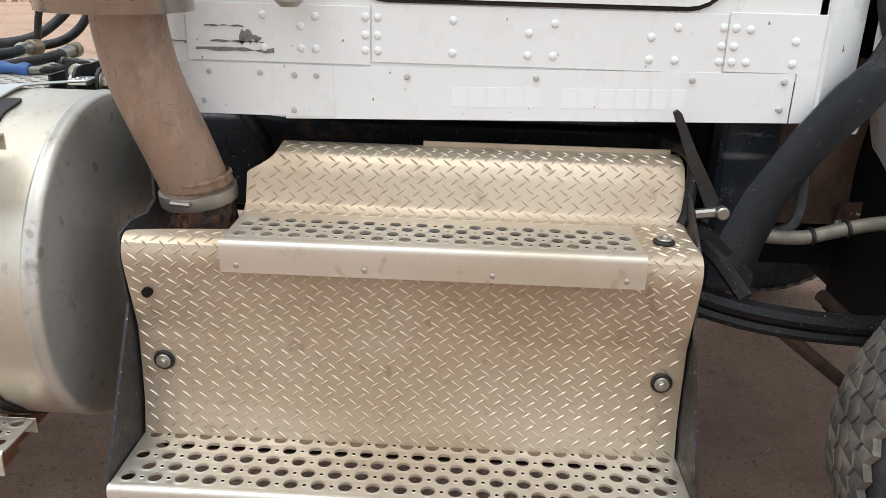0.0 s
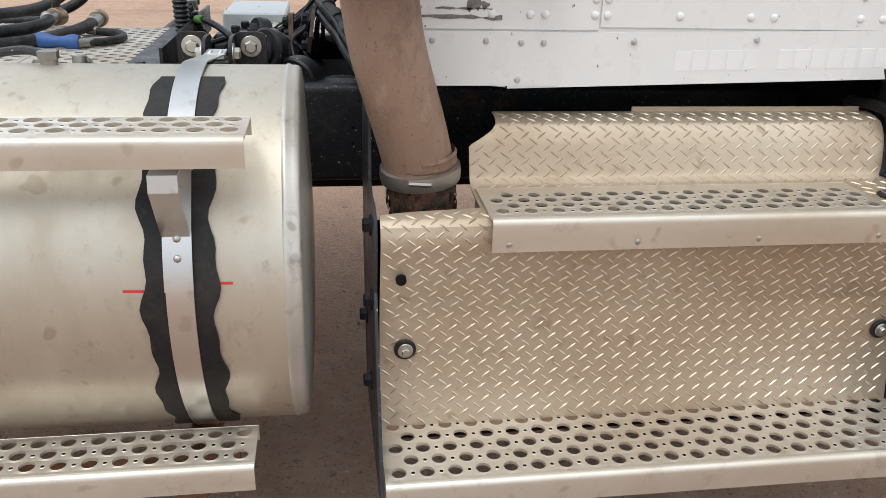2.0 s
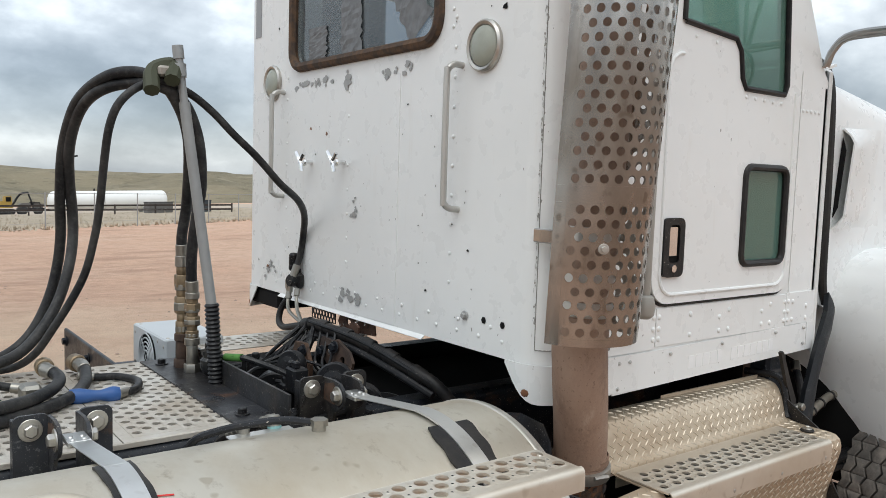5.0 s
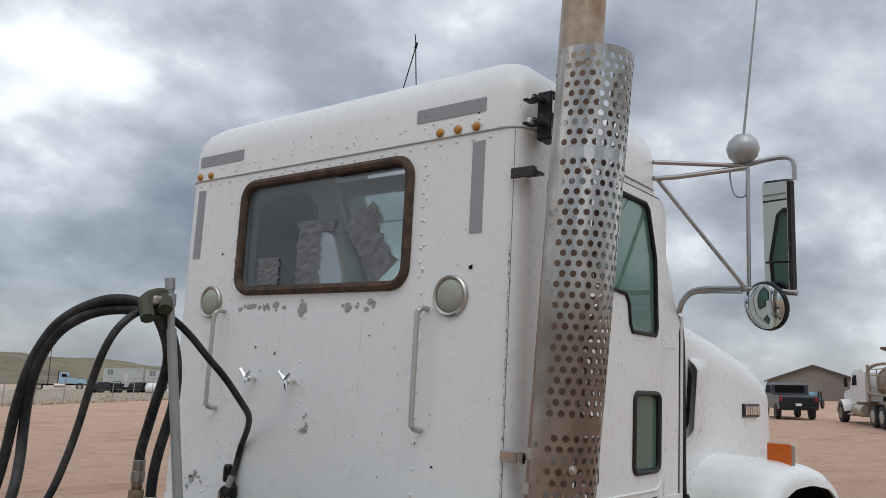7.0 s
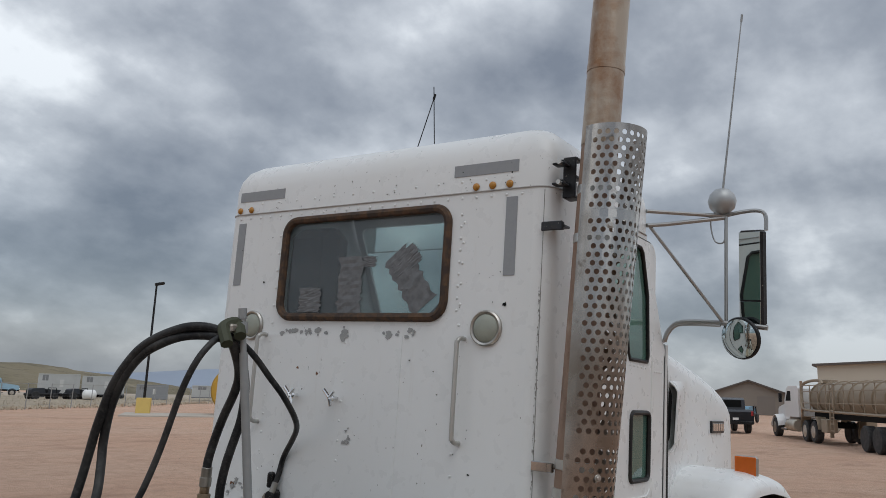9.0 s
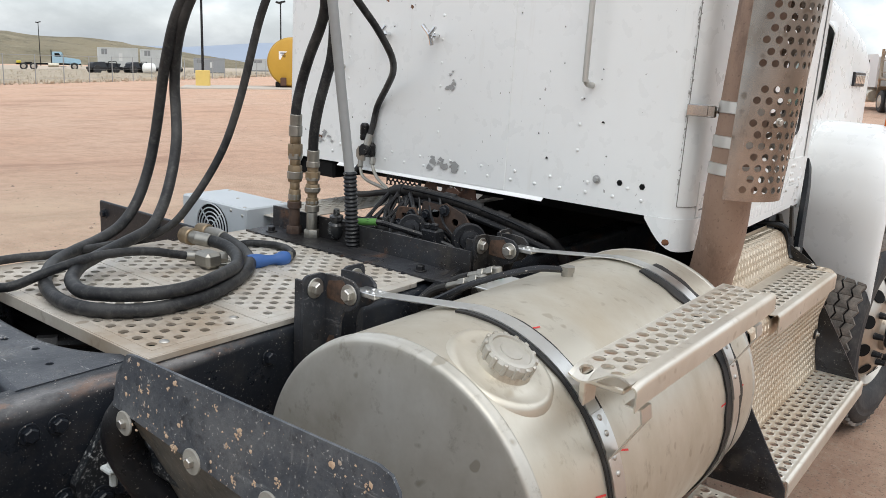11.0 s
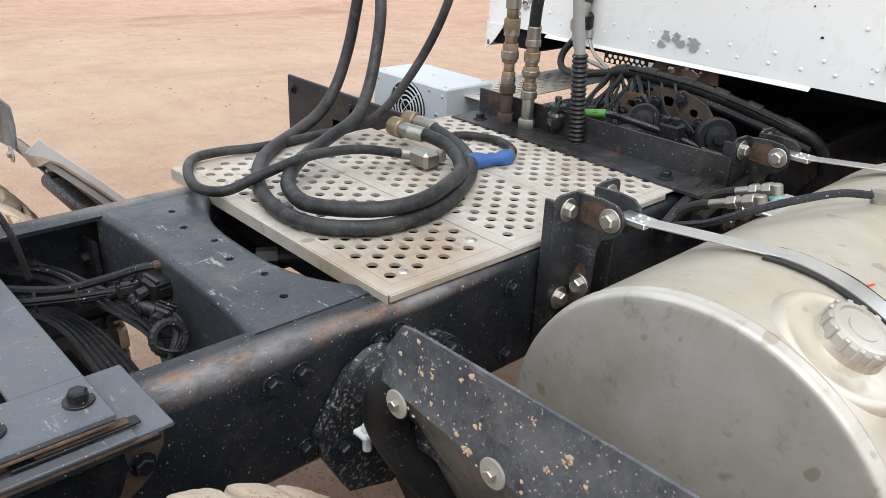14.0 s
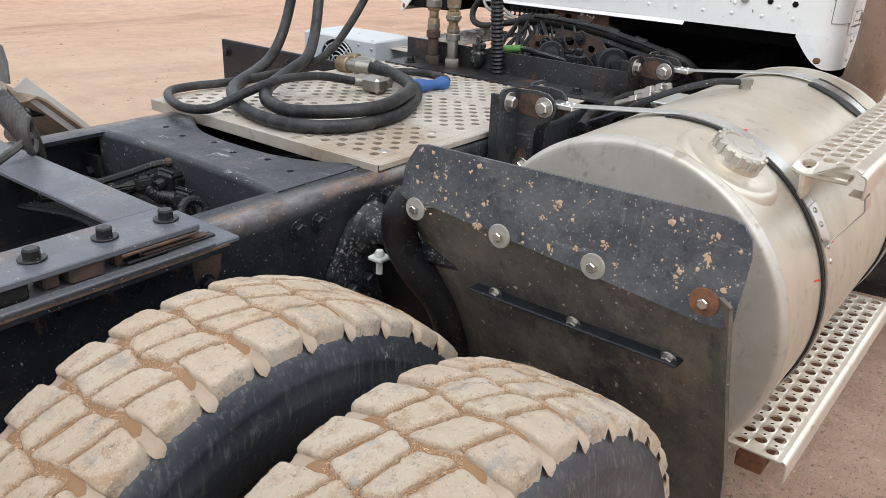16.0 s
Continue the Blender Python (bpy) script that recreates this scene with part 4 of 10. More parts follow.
for rr in (0.028, 0.045, 0.062, 0.079, 0.096):
    m.tube([(-0.459, 0.835 + rr * math.cos(t / 24 * 2 * math.pi), 0.975 + rr * math.sin(t / 24 * 2 * math.pi)) for t in range(25)], 0.0028, 6, 1, False)
for a in (45, 135, 225, 315):
    m.tube([(-0.458, 0.835, 0.975), (-0.458, 0.835 + 0.093 * math.cos(radians(a)), 0.975 + 0.093 * math.sin(radians(a)))], 0.0028, 6, 1)
part("fan_grille", m, GREYBOX, gbox)
every("screw", M().dome((0, 0, 0), (0, 0, 1), 0.008, 0.003), BOLT, gbox, [((*p, 1.08), (0, 0, 1)) for p in ((-0.43, 0.66), (-0.43, 1.0), (-0.24, 0.66), (-0.24, 1.0), (-0.33, 0.83))])
m = M()
m.box(-0.66, -0.645, 0.44, 1.32, 0.62, 1.03, 0.004)
m.box(-0.66, -0.2, 0.44, 1.02, 0.86, 0.925, 0.004)
pl = part("battery_box_plate", m, BLACK, truck, "black steel plate on the far side, dusty")
repeat("bolt", BOLT_MESH, pl, [to_axis((-0.66, y, 0.98), (-1, 0, 0)) for y in (0.55, 0.9, 1.28)])

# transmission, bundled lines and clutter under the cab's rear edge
# shade under the cab is put into the gearbox's near-black colour
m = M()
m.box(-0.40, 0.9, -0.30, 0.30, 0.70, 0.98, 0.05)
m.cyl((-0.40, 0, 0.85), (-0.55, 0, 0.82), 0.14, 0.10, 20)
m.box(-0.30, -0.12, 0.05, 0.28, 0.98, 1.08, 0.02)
part("gearbox", m, DARK, truck, "gearbox in the near-black underside colour")
for p, q, rr in (((-0.30, -0.02, 1.02), (-0.33, -0.07, 1.02), 0.07), ((-0.14, -0.28, 1.01), (-0.17, -0.33, 1.01), 0.075), ((-0.32, 0.10, 1.0), (-0.32, 0.10, 1.10), 0.03)):
    m = M()
    m.cyl(p, q, rr, n=26, cham=0.006)
    m.cyl(Vector(q), Vector(q) + unit(Vector(q) - Vector(p)) * 0.02, rr * 0.45, n=16, cham=0.003)
    part("air_canister", m, BLACKCLEAN, truck, "greasy black air canister")
m = M()
m.box(-0.34, -0.26, -0.16, -0.09, 0.98, 1.075, 0.01)
m.box(-0.335, -0.325, -0.15, -0.13, 1.07, 1.09, 0.003)
m.cyl((-0.345, -0.11, 1.04), (-0.36, -0.11, 1.04), 0.01, n=8)
part("air_valve", m, BLACKCLEAN, truck, "greasy black air valve")
part("valve_bracket", M().box(-0.42, -0.18, -0.40, -0.16, 0.93, 0.99, 0.01), BLACKCLEAN, truck)
part("valve_bracket", M().box(-0.25, -0.20, -0.40, -0.30, 0.991, 1.05, 0.01), BLACKCLEAN, truck)
part("air_line", M().tube([(-0.44, 0.30, 1.0), (-0.30, 0.33, 1.02), (-0.1, 0.34, 1.0)], 0.018, 8, 4), BLACKCLEAN, truck)
part("air_line", M().tube([(-0.44, 0.24, 0.97), (-0.30, 0.27, 1.03), (-0.12, 0.30, 1.05), (0.0, 0.3, 1.0)], 0.012, 8, 4), BLACKCLEAN, truck)
part("cross_channel", M().box(-0.45, -0.05, 0.33, 0.41, 1.0, 1.045, 0.01), BLACKCLEAN, truck)
part("rusty_bracket", M().box(-0.30, -0.10, 0.13, 0.19, 1.055, 1.068, 0.003), OLDRUST, truck)
OILRUST = rusty("dark_oily_rust", (0.060, 0.036, 0.025), (0.012, 0.010, 0.010), 0.75, 22)
FLAKED = Mat("rust_with_flaking_white_paint", (0.085, 0.042, 0.026), 0.85)
FLAKED.blend(FLAKED.noise(14, 7, 0.8, (1, 1, 1), 0.50, 0.60), (0.022, 0.016, 0.014), 0.8)
FLAKED.blend(FLAKED.noise(22, 6, 0.75, (1, 1, 1), 0.57, 0.60), (0.70, 0.69, 0.66), 0.95)
FLAKED.bump(FLAKED.noise(60, 6, 0.8), 0.5, 0.003)
FLAKED = FLAKED.m
m = M()
m.plate([(-0.19, 1.075), (-0.13, 1.06), (-0.10, 1.085), (-0.06, 1.08), (-0.02, 1.10), (0.03, 1.115), (0.02, 1.172), (-0.05, 1.168), (-0.08, 1.178), (-0.17, 1.15), (-0.20, 1.12)],
        [roundrect(-0.15, -0.12, 1.105, 1.13, 0.011, 4), roundrect(-0.06, -0.02, 1.12, 1.15, 0.012, 4)], 0.010, lambda u, v, w: (-0.125 + w + 0.15 * (v - 1.1), u, v))
cm = part("cab_mount", m, OILRUST, truck, "rusty brown perforated cab mount plate")
repeat("bolt", BOLT_MESH, cm, [to_axis((-0.127, y, z), (-1, -0.2, 0.1)) for y, z in ((-0.165, 1.09), (-0.005, 1.125), (-0.09, 1.155))])
part("flaked_plate", M().plate([(-0.13, 1.185), (0.10, 1.172), (0.12, 1.20), (0.10, 1.236), (0.02, 1.232), (-0.04, 1.242), (-0.12, 1.238)], [roundrect(0.03, 0.06, 1.195, 1.215, 0.009, 4)], 0.006, lambda u, v, w: (0.006 + w, u, v)), FLAKED, truck, "rusty plate with flaking white paint under the cab's edge")
part("flaked_lug", M().plate([(-0.05, 1.165), (-0.01, 1.165), (0.0, 1.215), (-0.03, 1.225), (-0.06, 1.21)], (), 0.008, lambda u, v, w: (-0.03 + w, u - 0.02, v)), FLAKED, cm)
part("cable_conduit", M().tube([(-0.045, 0.41, 1.255), (-0.062, 0.445, 1.20), (-0.075, 0.435, 1.155), (-0.085, 0.37, 1.143), (-0.09, 0.25, 1.168), (-0.09, 0.18, 1.182)], 0.0125, 10, 6), PAD, truck, "grey-black cable conduit looping from the connector")
LOOM = [(-0.09, 0.20, 1.178), (-0.09, 0.12, 1.195), (-0.08, -0.02, 1.19), (-0.06, -0.13, 1.178), (-0.03, -0.23, 1.153), (-0.01, -0.33, 1.128), (0.03, -0.45, 1.085), (0.10, -0.48, 0.98), (0.12, -0.42, 0.88)]
part("wire_loom", M().tube(LOOM, 0.021, 12, 5, True, 0.002, 0.02), PAD, truck, "taped black wiring loom")
part("wire_loom", M().tube([(x - 0.012, y, z - 0.030) for x, y, z in LOOM[1:7]], 0.0135, 10, 5), BLACKCLEAN, truck)
part("wire", M().tube([(x - 0.020, y + 0.004, z + 0.012) for x, y, z in LOOM[1:7]], 0.0065, 8, 5), BLACKCLEAN, truck)
wires = [([(-0.09 + dx, 0.12 + dy, 1.19), (-0.13 + dx, 0.10 + dy * 2, 1.14), (-0.16 + dx * 1.5, 0.13 + dy * 3, 1.06), (-0.20 + dx * 2, 0.16 + dy * 3, 0.97)], 0.006 + 0.001 * (k % 3))
         for k, (dx, dy) in enumerate(((0, 0), (0.02, 0.01), (0.035, -0.015), (-0.015, 0.03), (0.05, 0.02), (-0.02, -0.03)))]
rnd = random.Random(77)
for k in range(12):
    y0, y1, x1 = rnd.uniform(0.08, 0.22), rnd.uniform(0.0, 0.17), rnd.uniform(-0.30, -0.18)
    wires.append(([(-0.085, y0, 1.185), (-0.11 - 0.02 * rnd.random(), (y0 * 2 + y1) / 3, 1.15), ((-0.11 + x1) / 2, (y0 + y1) / 2, 1.11 + rnd.uniform(-0.01, 0.02)), (x1, y1, 1.06), (x1 - 0.02, y1 - 0.05, 1.01)], rnd.choice((0.0035, 0.005, 0.0065))))
for k in range(5):
    y0 = 0.16 - 0.05 * k
    wires.append(([(-0.095, y0, 1.19), (-0.13, y0 - 0.04, 1.13), (-0.17, y0 - 0.10, 1.10), (-0.16, y0 - 0.16, 1.05)], 0.005))
for pts, rr in wires:
    part("wire", M().tube(pts, rr, 6, 5), (BLACKCLEAN, HOSE, BLACKCLEAN)[int(rr * 10000) % 3], truck, "black wire or air line")
m = M()
m.tube([(-0.452, 0.035, 1.132), (-0.425, -0.03, 1.140)], 0.0125, 12, 1)
part("tape_band", m, GREEN, truck, "bright green tape on a line")
m = M()
m.tube([(-0.44, 0.16, 1.06), (-0.462, 0.09, 1.115), (-0.452, 0.035, 1.132), (-0.425, -0.03, 1.140), (-0.38, -0.07, 1.125), (-0.32, -0.17, 1.098), (-0.26, -0.28, 1.06), (-0.2, -0.44, 1.03)], 0.0095, 8, 5)
m.tube([(-0.30, -0.42, 1.08), (-0.45, -0.42, 1.06), (-0.60, -0.43, 1.03), (-0.72, -0.45, 1.0)], 0.016, 8, 5)
m.tube([(-0.28, -0.46, 1.06), (-0.45, -0.47, 1.04), (-0.66, -0.50, 1.02)], 0.013, 8, 5)
part("air_line", m, BLACKCLEAN, truck)
m = M()
m.box(-0.034, -0.002, 0.365, 0.425, 1.285, 1.345, 0.010)
m.cyl((-0.030, 0.395, 1.315), (-0.058, 0.390, 1.318), 0.024, n=14, cham=0.004)
m.cyl((-0.02, 0.40, 1.34), (-0.02, 0.40, 1.36), 0.016, n=12)
m.lathe([(0, 0), (0.014, 0), (0.018, 0.006), (0.018, 0.020), (0.016, 0.022), (0.018, 0.026), (0.018, 0.060), (0.012, 0.068), (0, 0.07)], (-0.028, 0.413, 1.352), (0, 0, 1), 16)
part("air_gladhand", m, BLACKCLEAN, truck, "black air connector block on the cab's rear wall")
hole = [(0.411 + 0.0075 * math.cos(q * 0.5236), 1.300 + 0.011 * math.sin(q * 0.5236)) for q in range(12)]
part("gladhand_plate", M().plate([(0.392, 1.272), (0.418, 1.268), (0.432, 1.285), (0.434, 1.312), (0.420, 1.330), (0.400, 1.326), (0.390, 1.305)], [hole], 0.012, lambda u, v, w: (-0.052 + w, u, v)), NICKEL, truck, "dull grey connector plate with a round port")
for pts in (((-0.046, 0.412, 1.272), (-0.052, 0.408, 1.245), (-0.068, 0.365, 1.205), (-0.085, 0.235, 1.182)), ((-0.040, 0.352, 1.290), (-0.047, 0.347, 1.262), (-0.064, 0.305, 1.218), (-0.086, 0.225, 1.184))):
    bl = part("braided_line", M().tube(pts, 0.0068, 8, 5), NICKEL, truck, "silvery braided air line")
    part("ferrule", M().cyl(pts[0], pts[1], 0.0115, n=8, cham=0.002), NICKEL, bl)

# rusty mount with holes, discs and taped bands round the loom
BROWN = rusty("oily_brown_steel", (0.105, 0.058, 0.036), (0.020, 0.016, 0.014), 0.75, 40)
m = M()
m.plate([(0.0, 1.01), (0.12, 1.0), (0.125, 1.09), (0.10, 1.15), (0.03, 1.155), (-0.01, 1.09)], [roundrect(0.03, 0.08, 1.03, 1.08, 0.02, 4), roundrect(0.055, 0.085, 1.105, 1.13, 0.010, 4)], 0.014, lambda u, v, w: (-0.185 + w, u - 0.02, v))
mb = part("mount_plate", m, BROWN, truck, "rust-flaked brown mounting plate under the cab")
repeat("bolt", BOLT_MESH, mb, [to_axis((-0.186, y, z), (-1, 0, 0)) for y, z in ((0.0, 1.03), (0.085, 1.05), (0.015, 1.13), (0.075, 1.085))])
m = M()
m.perf(0.13, 0.31, 1.185, 1.238, 0.024, 0.020, 0.0085, lambda u, v, w: (0.0 + w, u, v), 0.003, 8)
part("perforated_shield", m, BLACKCLEAN, truck, "small perforated black shield")
for c, ax_, rr in (((-0.275, -0.062, 1.105), (-1, -0.5, 0.25), 0.050), ((-0.235, -0.285, 1.095), (-0.8, -0.9, 0.2), 0.060), ((-0.06, -0.30, 0.965), (-0.2, -0.5, 1), 0.11)):
    m = M()
    m.lathe([(0, -0.03), (rr * 0.94, -0.03), (rr, -0.022), (rr, 0.0), (rr * 0.9, 0.008), (rr * 0.62, 0.006), (rr * 0.58, 0.016), (rr * 0.3, 0.018), (rr * 0.26, 0.03), (0, 0.03)], c, ax_, 30)
    part("brake_chamber", m, BLACKCLEAN, truck, "greasy round black chamber")
lp_ = [Vector(p) for p in LOOM[:7]]
for i in range(6):
    for f in (0.45,):
        a, b = lp_[i], lp_[i + 1]
        part("tape_wrap", M().lathe([(0.0215, -0.024), (0.0240, -0.020), (0.0232, 0.0), (0.0242, 0.020), (0.0215, 0.024)], a.lerp(b, f) + Vector((0, 0, 0.003)), b - a, 14), PAD, truck)
for k, pts in enumerate((((-0.30, 0.02, 1.10), (-0.24, -0.06, 1.12), (-0.15, -0.12, 1.08), (-0.10, -0.16, 1.0)), ((-0.34, -0.10, 1.07), (-0.28, -0.20, 1.075), (-0.20, -0.30, 1.05), (-0.10, -0.38, 1.0)),
                         ((-0.24, 0.20, 1.06), (-0.16, 0.17, 1.13), (-0.09, 0.14, 1.19)), ((-0.28, 0.22, 1.03), (-0.20, 0.21, 1.10), (-0.10, 0.20, 1.18)), ((-0.22, 0.05, 1.03), (-0.14, 0.09, 1.13), (-0.07, 0.10, 1.2)),
                         ((-0.42, -0.02, 1.07), (-0.34, 0.03, 1.085), (-0.26, 0.02, 1.06)))):
    part("wire", M().tube(pts, 0.005 + 0.002 * (k % 2), 6, 5), BLACKCLEAN, truck)
m = M()
m.box(-0.335, -0.285, -0.215, -0.150, 1.05, 1.128, 0.006)
m.box(-0.33, -0.31, -0.21, -0.185, 1.128, 1.150, 0.004)
m.box(-0.33, -0.31, -0.178, -0.155, 1.128, 1.146, 0.004)
part("relay_box", m, BLACKCLEAN, truck, "dirty black relay block")

# bolted brackets that hold the tank straps
for x0 in (-1.03, -0.328):
    m = M()
    for d in (-1, 1):
        face = roundrect(0.030, 0.106, 0.80, 1.166, 0.016, 3)
        m.plate([(x0 + d * u, v) for u, v in face], (), 0.008, lambda u, v, w: (u, -0.446 + w, v))
        m.box(x0 + d * 0.102 - 0.004, x0 + d * 0.102 + 0.004, -0.4378, -0.412, 0.80, 1.155, 0.002)
        lug = [(-0.4385, 0.80), (-0.4385, 1.160), (-0.50, 1.164), (-0.535, 1.160), (-0.553, 1.146), (-0.558, 1.125), (-0.552, 1.103), (-0.535, 1.088), (-0.508, 1.076), (-0.498, 1.05), (-0.492, 0.80)]
        m.plate(lug, (), 0.008, lambda u, v, w, d=d: (x0 + d * 0.030 - 0.004 + w, u, v))
    br = part("strap_bracket", m, BRACKET, truck, "black tank strap bracket with rusty edges")
    for k, (u0, u1, v0, v1) in enumerate(((-0.535, -0.442, 1.09, 1.162), (-0.492, -0.442, 0.86, 1.02))):
        rnd = random.Random(k + 3)
        pts = [((u0 + u1) / 2 + (u1 - u0) * 0.5 * math.cos(t * 0.7) * rnd.uniform(0.7, 1.1), (v0 + v1) / 2 + (v1 - v0) * 0.5 * math.sin(t * 0.7) * rnd.uniform(0.7, 1.1)) for t in range(9)]
        part("rust_patch", M().plate(pts, (), 0.0012, lambda u, v, w: (x0 - 0.0345 - w, u, v)), BROWN, br)
    bb = finish("bolt", M().hexbolt((0, 0, 0), (0, 0, 1), 0.016, 0.014, 0.026), BOLT, (0, 0, 0), 30)
    pl = [to_axis((x0 + d * 0.070, -0.446, 1.132), (0, -1, 0)) for d in (-1, 1)] + [to_axis((x0 - 0.070, -0.446, 0.93), (0, -1, 0))]
    pl += [to_axis((x0 + d * 0.034, -0.528, 1.126), (d, 0, 0)) for d in (-1, 1)] + [to_axis((x0 - 0.034, -0.47, 0.96), (-1, 0, 0))]
    repeat("bolt", bb, br, pl)

# fuel tank
TY, TZ, TR, TX0, TX1 = -0.884, 0.796, 0.366, -1.306, -0.128
m = M()
prof = [(TR, 0.03), (TR, TX1 - TX0 - 0.03)]
m.lathe(prof, (TX0, TY, TZ), (1, 0, 0), 96)
tank = part("fuel_tank", m, TANK, truck, "cylindrical satin aluminium fuel tank, stained and scuffed")
for x, d in ((TX0, -1), (TX1, 1)):
    m = M()
    L = 0.03
    prof = [(TR, -L), (TR + 0.0022, -L + 0.003), (TR + 0.0022, -L + 0.008), (TR, -0.019), (TR - 0.0005, -0.010), (TR - 0.0025, -0.004), (TR - 0.006, -0.0005), (TR - 0.011, 0.001), (TR - 0.02, 0.0018), (TR * 0.6, 0.010), (TR * 0.3, 0.014), (0, 0.015)]
    m.lathe(prof, (x, TY, TZ), (d, 0, 0), 96)
    part("tank_end", m, TANKEND, tank, "dished aluminium tank end with a welded rim", 50)


def on_tank(x, ang, r):
    """ang: degrees from the top towards the outer side."""
    t = radians(ang)
    return Vector((x, TY - r * math.sin(t), TZ + r * math.cos(t)))


def band(x0, x1, a0, a1, r0, r1, wob=0.0, seed=0.0, n=60):
    m = M()

    def edge(a, s):
        return s * wob * (math.sin(a * 0.21 + seed + s) + 0.6 * math.sin(a * 0.47 + seed * 2 + s))

    m.surf(lambda s, t: on_tank((x0 + edge(a0 + (a1 - a0) * s, -1)) * (1 - t) + (x1 + edge(a0 + (a1 - a0) * s, 1)) * t, a0 + (a1 - a0) * s, r1), n, 3, r1 - r0)
    return m


for x, wob, half in ((-0.328, 0.006, 0.058), (-1.03, 0.0015, 0.034)):
    part("strap_pad", band(x - half, x + half, 12 if x > -0.5 else -6, 168, TR + 0.0005, TR + 0.0055, wob, x * 9), PAD, tank, "wavy black rubber strap pad")
    m = band(x - 0.0225, x + 0.0225, -2, 172, TR + 0.006, TR + 0.0095)
    a, b = on_tank(x, -2, TR + 0.008), Vector((x, -0.545, 1.13))
    m.box(-0.0225, 0.0225, -0.0017, 0.0017, 0, (b - a).length, 0.0008, to_axis(a, b - a))
    strap = part("tank_strap", m, STRAP, tank, "brushed steel tank strap")
    m = M()
    m.box(x - 0.024, x + 0.024, -0.60, -0.53, 1.126, 1.139, 0.002)
    for dx in (-0.012, 0.012):
        for yy in (-0.585, -0.565):
            m.dome((x + dx, yy, 1.139), (0, 0, 1), 0.005, 0.003)
    part("strap_end", m, STRAP, tank)
    for a0, a1 in ((52, 64), (63, 80)):
        part("rivet_plate", band(x - 0.0235, x + 0.0235, a0, a1, TR + 0.0098, TR + 0.0125, n=8), STRAP, tank)
    every("rivet", M().dome((0, 0, 0), (0, 0, 1), 0.007, 0.004), BOLT, tank, [(on_tank(x, a, TR + 0.0125), on_tank(x, a, 1.0) - on_tank(x, a, 0.0)) for a in (54, 59, 66.5, 71.5)])
    # prop that carries the step, bent from strap
    m = M()
    p0 = on_tank(x, 66, TR + 0.014)
    pts = [(p0.y, p0.z), (-1.288, 1.045), (-1.283, 1.072), (-1.250, 1.0745), (-1.250, 1.0715), (-1.280, 1.069), (-1.285, 1.044), (p0.y + 0.003, p0.z - 0.002)]
    m.plate(pts, (), 0.045, lambda u, v, w: (x - 0.024 + w, u, v))
    part("step_prop", m, STRAP, tank)
    m = M()
    m.box(x - 0.025, x + 0.025, -1.245, -1.15, 1.090, 1.102, 0.003)
    m.box(x - 0.025, x + 0.025, -1.165, -1.15, 1.04, 1.102, 0.003)
    part("step_bracket", m, TREAD, tank)
# filler cap on its raised neck
cd = unit((0, -0.30, 1.0))
cp = on_tank(-1.172, 26.0, TR)
cd = unit(cp - Vector((-1.172, TY, TZ)))
m = M()
m.lathe([(0.118, -0.020), (0.112, -0.006), (0.106, -0.001), (0.098, 0.0005), (0.094, -0.001), (0.072, 0.002), (0.058, 0.005), (0.055, 0.018), (0, 0.018)], cp, cd, 56)
part("filler_neck", m, TANK, tank, "raised aluminium filler neck")
m = M()
prof = [(0.049, 0.010), (0.053, 0.014), (0.054, 0.034), (0.049, 0.041), (0.042, 0.042), (0.040, 0.038), (0.024, 0.038), (0.023, 0.040), (0, 0.040)]
m.lathe(prof, cp, cd, 48)
u, w, _ = frame_of(cd)
part("fuel_cap", m, TANKEND, tank, "ribbed cast fuel cap")
for i in range(14):
    t = 2 * math.pi * i / 14
    p = cp + cd * 0.031 + (u * math.cos(t) + w * math.sin(t)) * 0.053
    part("rib", M().box(-0.005, 0.005, -0.004, 0.004, -0.017, 0.010, 0.002, to_axis(p, cd) @ pose(0, 0, 0, 0, 0, math.degrees(t) + 90)), TANKEND, tank)
# sender fittings and vent stub
m = M()
m.cyl((-0.60, -0.86, TZ + TR - 0.004), (-0.60, -0.86, 1.178), 0.016, n=14)
m.cyl((-0.60, -0.86, 1.172), (-0.60, -0.86, 1.187), 0.020, n=6)
part("vent_stub", m, NICKEL, tank)
m = M()
m.tube([(-0.61, -0.85, 1.178), (-0.66, -0.80, 1.178), (-0.74, -0.74, 1.16), (-0.80, -0.68, 1.13), (-0.80, -0.6, 1.08), (-0.76, -0.50, 1.03)], 0.009, 8, 5)
part("vent_hose", m, BLACKCLEAN, tank)
